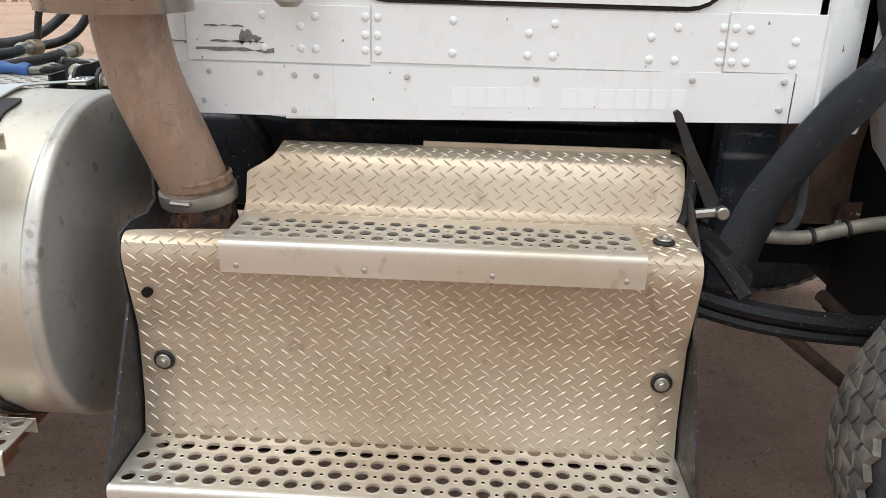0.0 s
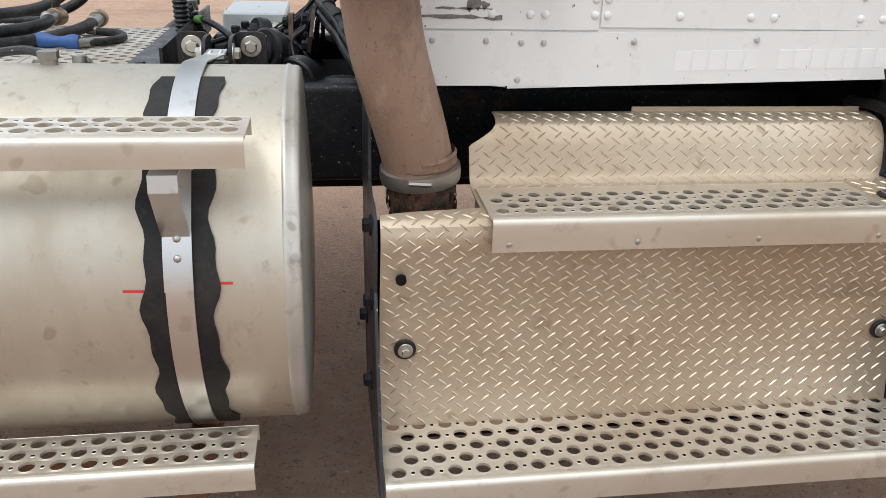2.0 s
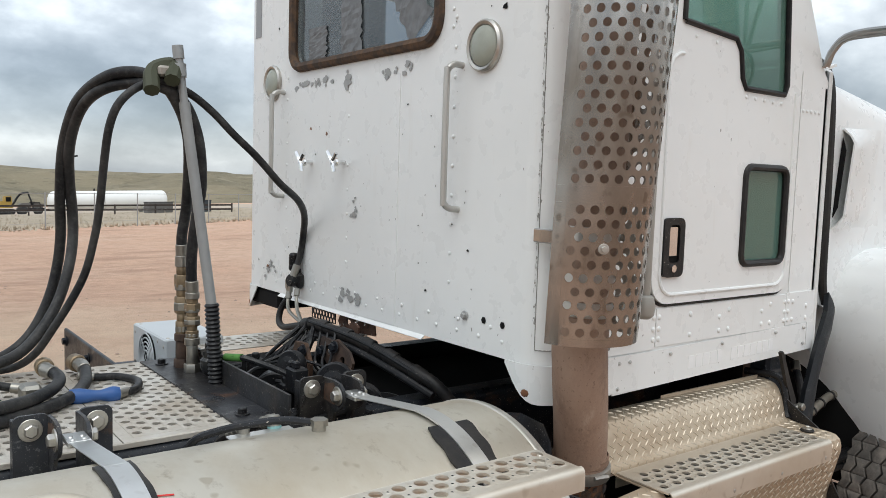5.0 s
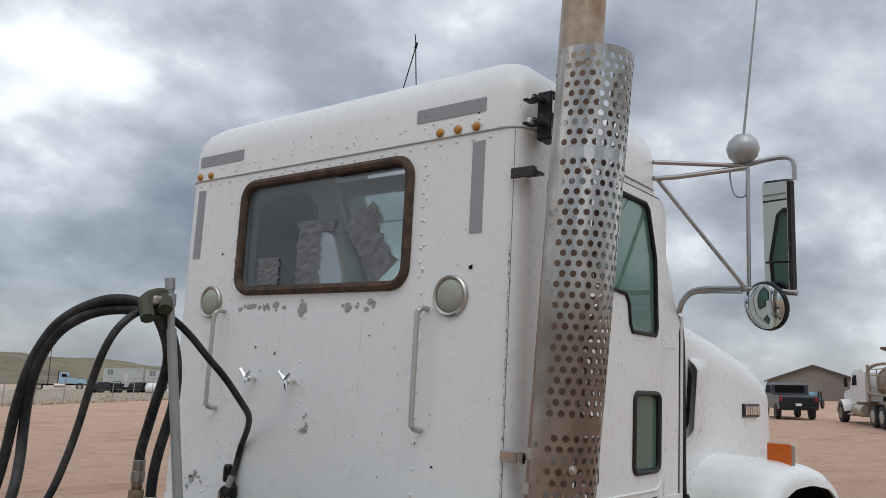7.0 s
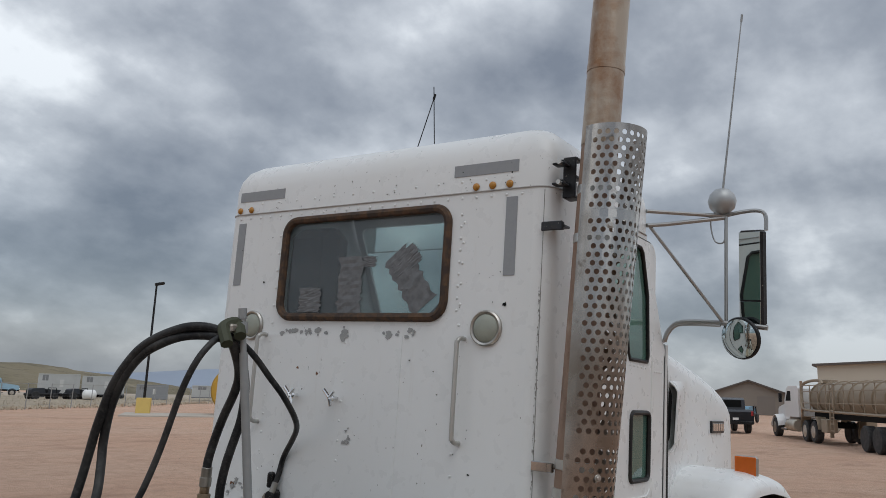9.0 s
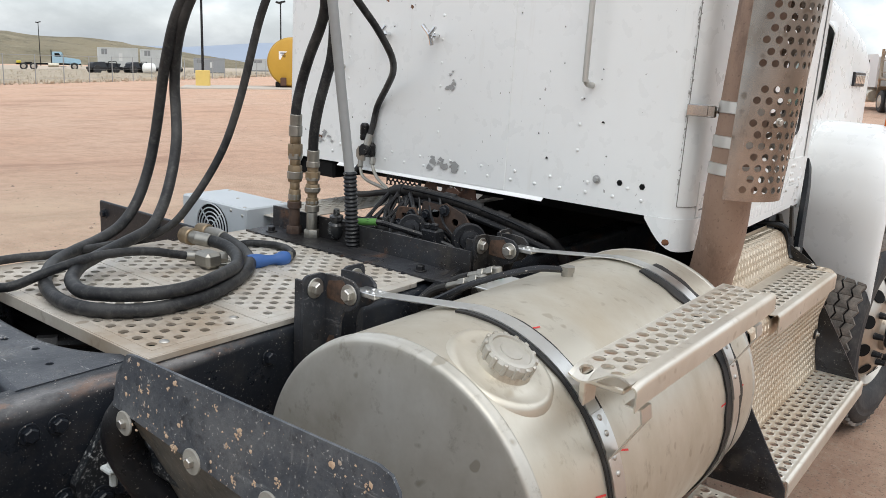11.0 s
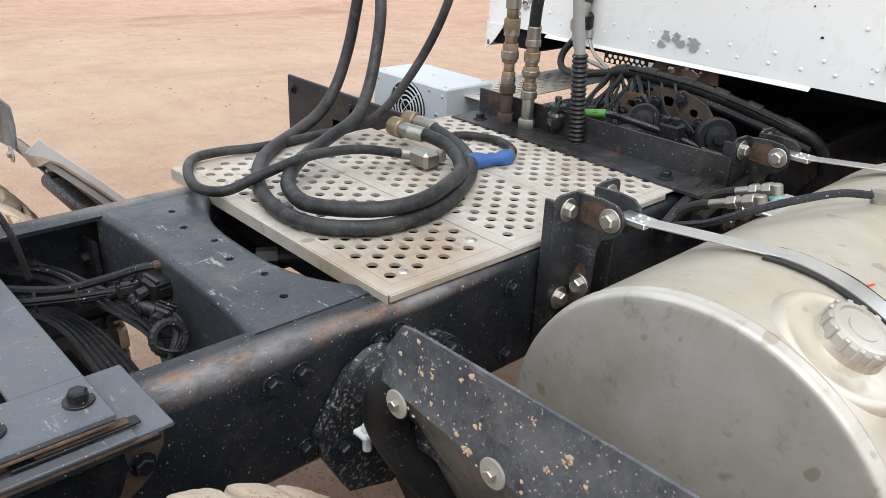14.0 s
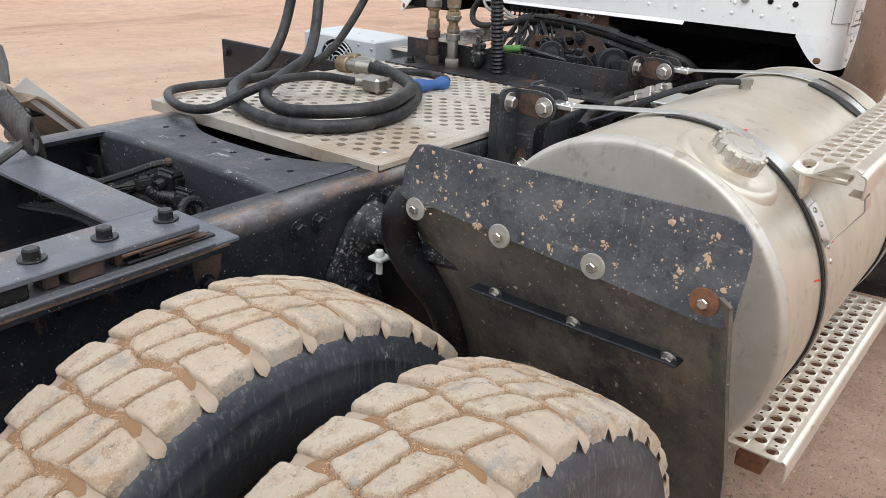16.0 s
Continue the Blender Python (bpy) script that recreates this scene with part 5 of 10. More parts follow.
for p0, p1 in (((-0.669, -0.529, 1.071), (-0.686, -0.645, 1.120)), ((-0.606, -0.555, 1.096), (-0.606, -0.640, 1.128))):
    a, b = Vector(p0), Vector(p1)
    m = M()
    m.cyl(a, a.lerp(b, 0.45), 0.0115, n=12, cham=0.001)
    m.cyl(a.lerp(b, 0.40), a.lerp(b, 0.62), 0.0165, n=6, cham=0.002)
    m.cyl(a.lerp(b, 0.60), a.lerp(b, 0.80), 0.0125, n=12)
    m.cyl(a.lerp(b, 0.76), b, 0.0175, n=6, cham=0.002)
    m.cyl(b + Vector((0, -0.004, 0.014)), b + Vector((0, -0.014, -0.030)), 0.0150, n=12, cham=0.003)
    ff = part("fuel_fitting", m, NICKEL, tank, "dull grey elbow fitting on the tank top")
    part("sealant_ring", M().cyl(b + Vector((0, -0.010, -0.012)), b + Vector((0, -0.012, -0.020)), 0.0170, n=14), plain("pale_teal_sealant", (0.22, 0.40, 0.40), 0.6), tank)
    part("fuel_hose", M().tube([a, a + Vector((0.004, 0.04, -0.018)), a + Vector((0.0, 0.075, -0.05)), a + Vector((-0.01, 0.09, -0.12))], 0.0125, 10, 4), PAD, tank, "black fuel hose")
m = M()
m.box(-0.73, -0.57, -0.71, -0.655, 1.108, 1.114, 0.002)
part("sender_plate", m, STRAP, tank)
# red pen marks beside the straps
for x, a0, a1, tilt in ((-0.400, 79.5, 80, 0.05), (-0.262, 78, 79, 0.05), (-1.075, 17, 18, 0.5), (-0.985, 17, 18, 0.3), (-1.09, 74, 75, 0.4), (-0.97, 66, 67, 0.5)):
    m = M()
    m.surf(lambda s, t, x=x, a0=a0, tilt=tilt: on_tank(x - 0.02 + 0.04 * s, a0 + t * 0.7 + tilt * s * 4, TR + 0.0012), 5, 1)
    part("red_mark", m, REDPEN, tank, "red pen line across the strap's edge")


# steps on the tank
def step(x0, x1, yf, yb, z, lip, ya, rows, pu, pv, rad, crumple=False):
    """A folded tread: rows of holes from ya inwards, plain strips before and behind them, a front lip and a back flange."""
    m = M()

    def fn(u, v, w):
        d = 0.0
        if crumple:
            k = max(0.0, 1 - (u - x0) / 0.06)
            d = k * k * (0.016 * math.sin((v - yf) * 42) - 0.006)
        return (u, v, z - 0.004 + w + d)

    ye = ya + rows * pv
    m.perf(x0, x1, ya, ye, pu, pv, rad, fn, 0.004, 14, dish=0.0016)
    for a, b in ((yf + 0.010, ya - 0.0001), (ye + 0.0001, yb)):
        m.surf(lambda s, t, a=a, b=b: fn(x0 + (x1 - x0) * s, a + (b - a) * t, 0.004), 60, 3, 0.004)
    prof = [(yf + 0.010, z), (yf + 0.004, z - 0.0015), (yf + 0.0012, z - 0.005), (yf, z - 0.011), (yf, z - lip)]
    m.surf(lambda s, t: (x0 + (x1 - x0) * s, prof_at(prof, t)[0], fn(x0 + (x1 - x0) * s, yf, 0.004)[2] - z + prof_at(prof, t)[1]), 60, 8, 0.0035)
    m.box(x0 + (0.06 if crumple else 0.0), x1, yb, yb + 0.003, z - lip * 0.7, z, 0.001)
    return m


def pips(x0, x1, z, ya, rows, pu, pv):
    """The small drainage holes between the large ones, each with a raised rim, and near-black discs for the shade in
    them.
    """
    rim, bore = M(), M()
    nu = round((x1 - x0) / pu)
    su = (x1 - x0) / nu
    for j in range(rows):
        for i in range(nu):
            x = x0 + (i + 0.5 + (0.5 if j % 2 else 0.0)) * su + su * 0.5
            if not x0 + 0.01 < x < x1 - 0.01:
                continue
            y = ya + (j + 0.5) * pv
            rim.lathe([(0.0062, 0.0), (0.0052, 0.0011), (0.0042, 0.0011), (0.0036, 0.0004)], (x, y, z), (0, 0, 1), 10)
            # flat disc on the tread; the hole's inner shade is its colour
            bore.lathe([(0.0037, 0.0005), (0, 0.0005)], (x, y, z), (0, 0, 1), 8)
    return rim, bore


def prof_at(prof, t):
    k = t * (len(prof) - 1)
    i = min(int(k), len(prof) - 2)
    f = k - i
    return tuple(a + (b - a) * f for a, b in zip(prof[i], prof[i + 1]))


part("tank_step", step(-1.085, -0.205, -1.280, -1.140, 1.128, 0.046, -1.247, 3, 0.0525, 0.0328, 0.0142, True), TREAD, tank, "perforated aluminium tread on the tank's shoulder, bent at its rear end")
part("tank_step", step(-1.23, -0.225, -1.290, -1.165, 0.525, 0.05, -1.270, 3, 0.0525, 0.0335, 0.0142), TREAD, tank, "perforated aluminium tread under the tank")
for args in ((-1.03, -0.205, 1.128, -1.247, 3, 0.0525, 0.0328), (-1.23, -0.225, 0.525, -1.270, 3, 0.0525, 0.0335)):
    rim, bore = pips(*args)
    part("drain_rim", rim, TREAD, tank, "", 60, "stuff")
    part("drain_dark_disc", bore, DARK, tank, "", 60, "stuff")
m = M()
m.box(-1.20, -0.26, -1.24, -1.18, 0.45, 0.488, 0.004)
for x in (-1.0, -0.35):
    m.box(x - 0.03, x + 0.03, -1.22, -0.42, 0.40, 0.44, 0.006)
    m.box(x - 0.03, x + 0.03, -0.47, -0.41, 0.42, 0.85, 0.006)
part("step_hanger", m, RUST, tank, "rusty step hanger below the tank")

# ---- battery and step box ----
BX0, BX1 = 0.010, 1.105
PROF = [(-1.168, 0.507), (-1.164, 0.530), (-1.158, 0.556), (-1.153, 0.585), (-1.149, 0.64), (-1.1455, 0.735), (-1.1455, 0.743), (-1.150, 0.765), (-1.160, 0.81), (-1.176, 0.875), (-1.181, 0.897), (-1.181, 0.915), (-1.175, 0.934), (-1.162, 0.945), (-1.145, 0.948),
        (-1.08, 0.948), (-1.035, 0.949), (-1.008, 0.953), (-0.992, 0.965), (-0.984, 0.985), (-0.968, 1.030), (-0.957, 1.050), (-0.945, 1.063), (-0.925, 1.070), (-0.905, 1.073), (-0.885, 1.074)]
ARC = [0.0]
for a, b in zip(PROF, PROF[1:]):
    ARC.append(ARC[-1] + math.hypot(b[0] - a[0], b[1] - a[1]))


def box_at(x, v, w=0.0):
    i = 0
    while i < len(ARC) - 2 and ARC[i + 1] < v:
        i += 1
    f = (v - ARC[i]) / (ARC[i + 1] - ARC[i])
    a, b = PROF[i], PROF[i + 1]
    y, z = a[0] + (b[0] - a[0]) * f, a[1] + (b[1] - a[1]) * f
    ty, tz = b[0] - a[0], b[1] - a[1]
    L = math.hypot(ty, tz)
    return Vector((x, y - tz / L * w, z + ty / L * w))


def box_left(v):
    p = box_at(0, v)
    if p.y > -1.118 and p.z < 1.028:
        return 0.20
    if p.z >= 1.028:
        k = min(1.0, (p.z - 1.028) / 0.045)
        return 0.205 + 0.055 * math.sin(k * math.pi / 2)
    if p.y > -1.15 and p.z > 0.94:
        return BX0 + 0.19 * max(0.0, (p.y + 1.15) / 0.032) ** 2
    return BX0


m = M()
V1 = next(a for a, p in zip(ARC, PROF) if p[1] >= 0.934)
V2 = next(a for a, p in zip(ARC, PROF) if p[0] >= -1.036)


def cover(v0, v1, x0, x1, n):
    """One bent stretch of the cover, between two lines round its profile."""
    m.surf(lambda s, t: box_at(max(x0, box_left(v0 + (v1 - v0) * t)) * (1 - s) + x1 * s, v0 + (v1 - v0) * t), 4, n, 0.003)


cover(0.0, V1, BX0, BX1, 60)
cover(V1, V2, BX0, 0.222, 30)
cover(V1, V2, 0.980, BX1, 16)
cover(V2, ARC[-1], BX0, BX1, 40)
stepbox = part("step_box_cover", m, DIAMOND, truck, "aluminium diamond-plate step box cover, dusty and rust-streaked")
m = M()
for j in range(int(ARC[-1] / 0.0132)):
    v = 0.010 + j * 0.0132
    for i in range(33):
        x = BX0 + 0.012 + i * 0.0345 + (0.01725 if j % 2 else 0.0) + (0.0086 if (j // 2) % 2 else 0.0)
        if x > BX1 - 0.010 or v > ARC[-1] - 0.010:
            continue
        if x < box_left(v) + 0.010 or x < box_left(max(0, v - 0.01)) + 0.01 or x < box_left(min(ARC[-1], v + 0.01)) + 0.01:
            continue
        p = box_at(x, v)
        if 0.205 < x < 1.0 and p.z > 0.885 and p.y < -1.022:
            continue
        if math.hypot(x - 0.048, p.z - 0.83) < 0.016 and p.y < -1.1:
            continue
        if any(math.hypot(x - q, p.z - 0.672) < 0.024 and p.y < -1.1 for q in (0.059, 1.063)):
            continue
        s = 1 if j % 2 else -1
        ca, sa = math.cos(radians(38)), s * math.sin(radians(38))
        pts = []
        for lu, lv, lw in ((-0.0125, 0, 0.0001), (-0.005, -0.0022, 0.0001), (0.005, -0.0022, 0.0001), (0.0125, 0, 0.0001), (0.005, 0.0022, 0.0001), (-0.005, 0.0022, 0.0001), (-0.0070, 0, 0.0020), (0.0070, 0, 0.0020)):
            pts.append(box_at(x + lu * ca - lv * sa, min(max(v + lu * sa + lv * ca, 0.001), ARC[-1] - 0.001), lw))
        m.put(pts, [(0, 1, 6), (1, 2, 7, 6), (2, 3, 7), (3, 4, 7), (4, 5, 6, 7), (5, 0, 6)])
part("diamond_pattern", m, LOZENGE, stepbox, "raised lozenges of the diamond plate", 60, "stuff")
# upper tread with riveted lip
m = step(0.207, 0.995, -1.202, -1.024, 0.954, 0.060, -1.172, 4, 0.0525, 0.0285, 0.0118)
for args in ((0.207, 0.995, 0.954, -1.172, 4, 0.0525, 0.0285), (0.008, 1.108, 0.506, -1.331, 5, 0.0525, 0.0357)):
    rim, bore = pips(*args)
    part("drain_rim", rim, TREAD, stepbox, "", 60, "stuff")
    part("drain_dark_disc", bore, DARK, stepbox, "", 60, "stuff")
upper = part("step_tread", m, TREAD, stepbox, "perforated aluminium step tread with a riveted lip")
every("rivet", M().dome((0, 0, 0), (0, 0, 1), 0.0085, 0.005, 12), BOLT, stepbox, [((x, -1.202, 0.908), (0, -1, 0)) for x in (0.238, 0.478, 0.715, 0.96)])
m = M()
m.plate([(0.709, 0.902), (0.717, 0.902), (0.7165, 0.893), (0.7185, 0.884), (0.714, 0.878), (0.710, 0.884), (0.711, 0.893)], (), 0.0008, lambda u, v, w: (u, box_at(u, 0.42).y * 0 - 1.1795 + (0.90 - v) * 0.13 - w - 0.001, v))
part("rust_streak", m, RUST, stepbox)
# lower tread
m = step(0.008, 1.108, -1.350, -1.150, 0.506, 0.052, -1.331, 5, 0.0525, 0.0357, 0.0140)
part("step_tread", m, TREAD, stepbox, "long perforated aluminium bottom step")
every("rubber_washer", M().cyl((0, 0, 0), (0, 0, 0.007), 0.0215, n=20, cham=0.002), PAD, stepbox,
      (((0.059, -1.148, 0.672), (0, -1, 0)), ((1.063, -1.149, 0.672), (0, -1, 0)), ((1.045, -1.098, 0.948), (0, 0, 1))))
every("bolt", M().hexbolt((0, 0, 0), (0, 0, 1), 0.008, 0.007, 0.015), BOLT, stepbox,
      (((0.059, -1.155, 0.672), (0, -1, 0)), ((1.063, -1.156, 0.672), (0, -1, 0)), ((1.045, -1.098, 0.955), (0, 0, 1))), 30)
# near-black plug on the plate; the hole's shade is its colour
m = M()
m.cyl((0.048, -1.160, 0.83), (0.048, -1.1755, 0.83), 0.010, n=16)
part("lock_hole", m, DARK, stepbox)
m = M()
m.box(0.562, 1.088, -0.888, -0.884, 1.070, 1.084, 0.001)
part("top_flange", m, DIAMOND, stepbox)
m = M()
m.plate([(-0.73, 0.72), (-0.72, 1.04), (-0.76, 1.085), (-0.86, 1.108), (-0.945, 1.10), (-0.975, 1.06), (-0.985, 0.96), (-1.03, 0.945), (-1.11, 0.955), (-1.165, 0.945), (-1.175, 0.90), (-1.160, 0.80), (-1.345, 0.487), (-1.35, 0.45), (-1.05, 0.435), (-0.86, 0.43)], (), 0.006,
        lambda u, v, w: (-0.001 + w, u, v))
ep = part("end_plate", m, BRACKET, truck, "scratched black steel end plate of the step box")
m = M()
m.plate([(-1.155, 0.79), (-1.345, 0.485), (-1.352, 0.44), (-1.0, 0.43), (-0.95, 1.04), (-1.13, 0.93)], (), 0.006, lambda u, v, w: (1.109 + w, u, v))
part("end_plate", m, BRACKET, truck)
repeat("bolt", BOLT_MESH, ep, [to_axis((-0.001, y, z), (-1, 0, 0)) for y, z in ((-1.07, 0.90), (-1.09, 0.75), (-0.90, 0.62), (-1.06, 0.55))])
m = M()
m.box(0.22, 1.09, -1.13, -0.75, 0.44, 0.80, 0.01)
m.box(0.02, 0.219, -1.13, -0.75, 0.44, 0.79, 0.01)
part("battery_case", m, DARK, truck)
# ---- exhaust ----
def stack_at(z):
    return Vector((0.013 + 0.0295 * (z - 1.27), -1.045 - 0.0355 * (z - 1.27), z))


m = M()
m.tube([(0.098, -0.992, 0.99), (0.091, -0.997, 1.02), (0.0745, -1.010, 1.08), (0.053, -1.026, 1.15), (0.033, -1.039, 1.22), (0.022, -1.045, 1.28), tuple(stack_at(1.36)), tuple(stack_at(1.6))], 0.0690, 28, 6)
ex = part("exhaust_pipe", m, PIPE, truck, "brown heat-scaled exhaust pipe rising beside the cab")
m = M()
c0, ax = Vector((0.103, -0.987, 0.952)), unit((-0.08, -0.08, 1.0))
m.lathe([(0.062, -0.20), (0.062, -0.06), (0.066, -0.05), (0.064, -0.03), (0.068, -0.012), (0.067, 0.03)], c0, ax, 28)
pc = part("pipe_collar", m, RUST, ex, "flaking rusty pipe collar")
rnd = random.Random(61)
m = M()
fx_, fy_ = unit(ax.cross(Vector((0, 1, 0)))), unit(ax.cross(ax.cross(Vector((0, 1, 0)))))
for i in range(110):
    q, h, k = rnd.uniform(0, 6.283), rnd.uniform(-0.055, 0.010), rnd.uniform(0.004, 0.012)
    ring = []
    for dq, dh in ((-k, -k), (k * rnd.uniform(0.4, 1.2), -k * 0.8), (k, k * rnd.uniform(0.4, 1.2)), (-k * 0.7, k)):
        rr = 0.0675 + rnd.uniform(0.0, 0.0045)
        ring.append(c0 + ax * (h + dh) + (fx_ * math.cos(q + dq / 0.068) + fy_ * math.sin(q + dq / 0.068)) * rr)
    m.put(ring, [(0, 1, 2, 3)])
part("rust_flake", m, rusty("black_scale", (0.030, 0.022, 0.018), (0.14, 0.075, 0.045), 0.9, 50), pc, "curling black and brown rust scale", 0, "stuff")
m = M()
m.lathe([(0.066, 0.012), (0.079, 0.014), (0.0805, 0.028), (0.0795, 0.042), (0.069, 0.045)], c0, ax, 36)
m.cyl(c0 + ax * 0.028 + Vector((-0.03, -0.078, 0)), c0 + ax * 0.028 + Vector((0.012, -0.086, 0)), 0.006, n=8)
part("pipe_clamp", m, BOLT, ex, "steel band clamp")
m = M()
m.lathe([(0.0700, 0.045), (0.0745, 0.052), (0.0725, 0.060), (0.0745, 0.068), (0.0705, 0.074)], c0, ax, 28)
part("weld_bead", m, rusty("scaled_weld", (0.24, 0.15, 0.10), (0.10, 0.06, 0.04), 0.9, 60), ex)
m = M()
m.tube([stack_at(1.6), stack_at(2.2), stack_at(2.85)], 0.0705, 28, 1)
part("muffler_pipe", m, PIPE, ex)
m = M()
m.tube([stack_at(2.80), stack_at(3.10), stack_at(3.34), stack_at(3.46), stack_at(3.56) + Vector((-0.02, 0.008, 0)), stack_at(3.64) + Vector((-0.07, 0.03, 0)), stack_at(3.685) + Vector((-0.15, 0.06, 0)), stack_at(3.69) + Vector((-0.24, 0.09, 0))], 0.0725, 28, 6, False)
m.tube([stack_at(3.10), stack_at(3.13)], 0.0745, 28, 1)
part("stack_tip", m, STACK, ex, "bent chrome stack tip streaked with rust")
m = M()
p = stack_at(3.685) + Vector((-0.15, 0.06, 0))
q = stack_at(3.69) + Vector((-0.238, 0.09, 0))
m.tube([p, q], 0.069, 24, 1, False)
m.cyl(p.lerp(q, 0.1), p.lerp(q, 0.12), 0.069, n=24)
part("soot_lining", m, DARK, ex)

GR, SPAN = 0.140, radians(200)


def guard_fn(u, v, w):
    """u runs round the sheet from its rear edge, v is the height; the sheet is sprung and twists a little on the way up."""
    h = v - 1.36
    a = radians(189.5 - 23.1 * h) + u / GR
    r = GR - 0.006 * h + w - 0.002
    return Vector((-0.001 + 0.042 * h + r * math.cos(a), -1.057 - 0.0606 * h + r * math.sin(a), v))


ARCW = GR * SPAN
m = M()
for v0, v1, rows_, bare in ((1.3675, 1.6775, 10, ()), (1.7155, 2.8315, 36, (25,))):
    m.perf(0.034, ARCW - 0.025, v0, v1, 0.0335, (v1 - v0) / rows_, 0.0103, guard_fn, 0.002, 12, lambda u, v, v0=v0, v1=v1, rows_=rows_, bare=bare: int((v - v0) / (v1 - v0) * rows_) in bare)
    for a, b in ((0.0, 0.0338), (ARCW - 0.0248, ARCW)):
        m.surf(lambda s, t, a=a, b=b, v0=v0, v1=v1: guard_fn(a + (b - a) * s, v0 + (v1 - v0) * t, 0.002), 4, 48, 0.002)
for z0, z1 in ((1.350, 1.3673), (1.6777, 1.7153), (2.8317, 2.850)):
    m.surf(lambda s, t, z0=z0, z1=z1: guard_fn(ARCW * s, z0 + (z1 - z0) * t, 0.002), 32, 2, 0.002)
guard = part("heat_guard", m, GUARD, ex, "perforated stainless heat guard, stained and blued")
every("bolt", M().hexbolt((0, 0, 0), (0, 0, 1), 0.0075, 0.007, 0.0125), BOLT, ex, [(guard_fn(u, v, 0.001), guard_fn(u, v, 0.02) - guard_fn(u, v, 0.0)) for v, u in ((1.575, 0.125), (2.46, 0.125))], 30)
every("band_clamp", M().lathe([(0.070, -0.018), (0.0735, -0.016), (0.0735, 0.016), (0.070, 0.018)], (0, 0, 0), (0, 0, 1), 28), STRAP, ex, [(stack_at(z), (0.03, -0.035, 1)) for z in (1.42, 1.50, 1.60, 2.43, 2.62)])
for z in (1.585, 2.485):
    m = M()
    c = stack_at(z)
    m.box(-0.004, c.x - 0.04, -0.985, -0.962, z - 0.016, z + 0.016, 0.002)
    m.box(-0.012, -0.004, -0.985, -0.895, z - 0.018, z + 0.018, 0.003)
    m.box(0.0, c.x, -0.99, -0.925, z - 0.005, z + 0.005, 0.002)
    part("stack_bracket", m, BRACKET if z > 2 else GUARD, ex)
mount = part("upper_mount", M().box(0.06, 0.07, -1.0, -0.945, 2.61, 2.775, 0.003), BLACKCLEAN, ex, "black cast upper stack mount")
for z in (2.61, 2.69, 2.765):
    part("rib", M().box(0.0705, 0.13, -1.0, -0.945, z, z + 0.012, 0.003), BLACKCLEAN, mount)
part("rubber_block", M().box(0.085, 0.12, -0.98, -0.95, 2.625, 2.685, 0.004), BLACKCLEAN, mount)
for z in (2.655, 2.735):
    part("mount_arm", M().box(0.0, 0.06, -0.975, -0.955, z, z + 0.014, 0.003), BLACKCLEAN, mount)
    part("mount_foot", M().box(-0.006, 0.04, -0.985, -0.93, z - 0.006, z + 0.002, 0.002), BLACKCLEAN, mount)
every("bolt", M().cyl((0, 0, 0), (0, 0, 0.02), 0.010, n=6), BOLT, ex, [((0.0, -0.965, z), (-1, 0, 0)) for z in (2.655, 2.735)])

# ---- cab ----
CW = 0.93
m = M()
outer = [(-0.85, 1.24), (0.85, 1.24), (0.85, 2.652), (-0.85, 2.652)]
WIN = roundrect(-0.452, 0.487, 2.135, 2.590, 0.065)
m.plate(outer, [WIN], 0.03, lambda u, v, w: (w, u, v))
cabback = part("cab_rear_wall", m, WHITE, truck, "riveted white cab rear wall with chipped paint")
m = M()
m.plate([(-0.255, 1.245), (0.535, 1.236), (0.535, 2.05), (-0.255, 2.05)], (), 0.002, lambda u, v, w: (-0.0022 + w, u, v))
part("rear_panel", m, WHITE, cabback)
m = M()
m.surf(lambda s, t: (-0.012 + 0.014 * t, -0.42 + 1.0 * s, 1.228 + 0.012 * t), 4, 1, 0.002)
part("drip_flange", m, WHITE, cabback)
for s in (-1, 1):
    m = M()
    m.surf(lambda a, t, s=s: (0.08 - 0.08 * math.cos(a * math.pi / 2), s * (0.85 + 0.08 * math.sin(a * math.pi / 2)), 1.24 + 1.412 * t), 10, 2, -0.02 * s)
    part("cab_corner", m, WHITE, cabback)
    m = M()

    def corner(a, t, s=s):
        d = a * 0.48
        if d < 0.05:
            x, y = -0.003, 0.80 + d
        elif d < 0.18:
            q = (d - 0.05) / 0.13 * math.pi / 2
            x, y = 0.08 - 0.083 * math.cos(q), 0.85 + 0.083 * math.sin(q)
        else:
            x, y = 0.08 + (d - 0.18), 0.933
        k = min(1.0, d / 0.11)
        return (x, s * y, 1.243 - (0.010 + 0.095 * math.sin(k * math.pi / 2)) * t)

    m.surf(corner, 30, 4, -0.004 * s)
    part("corner_skirt", m, WHITE, cabback, "white curved corner skirt below the cab")
    every("bolt", M().dome((0, 0, 0), (0, 0, 1), 0.014, 0.006), RUST, cabback, [((0.001, s * 0.876, 1.166), (-0.95, s * 0.3, 0))])
riv = finish("rivet", M().dome((0, 0, 0), (0, 0, 1), 0.0065, 0.0035, 8), WHITE, (0, 0, 0))
spots = []
for y in (0.535, 0.06, -0.535):
    spots += [(y, 1.42 + 0.085 * i) for i in range(14) if not (y == 0.06 and 1.42 + 0.085 * i > 2.08)]
spots += [(-0.80 + 0.071 * i, 2.628) for i in range(24)]
spots += [(-0.78 + 0.10 * i, 1.285) for i in range(16)] + [(-0.73 + 0.145 * i, 1.318) for i in range(10)]
spots += [(-0.52, 2.16 + 0.05 * i) for i in range(9)] + [(-0.75 + 0.12 * i, 2.70) for i in range(13)]
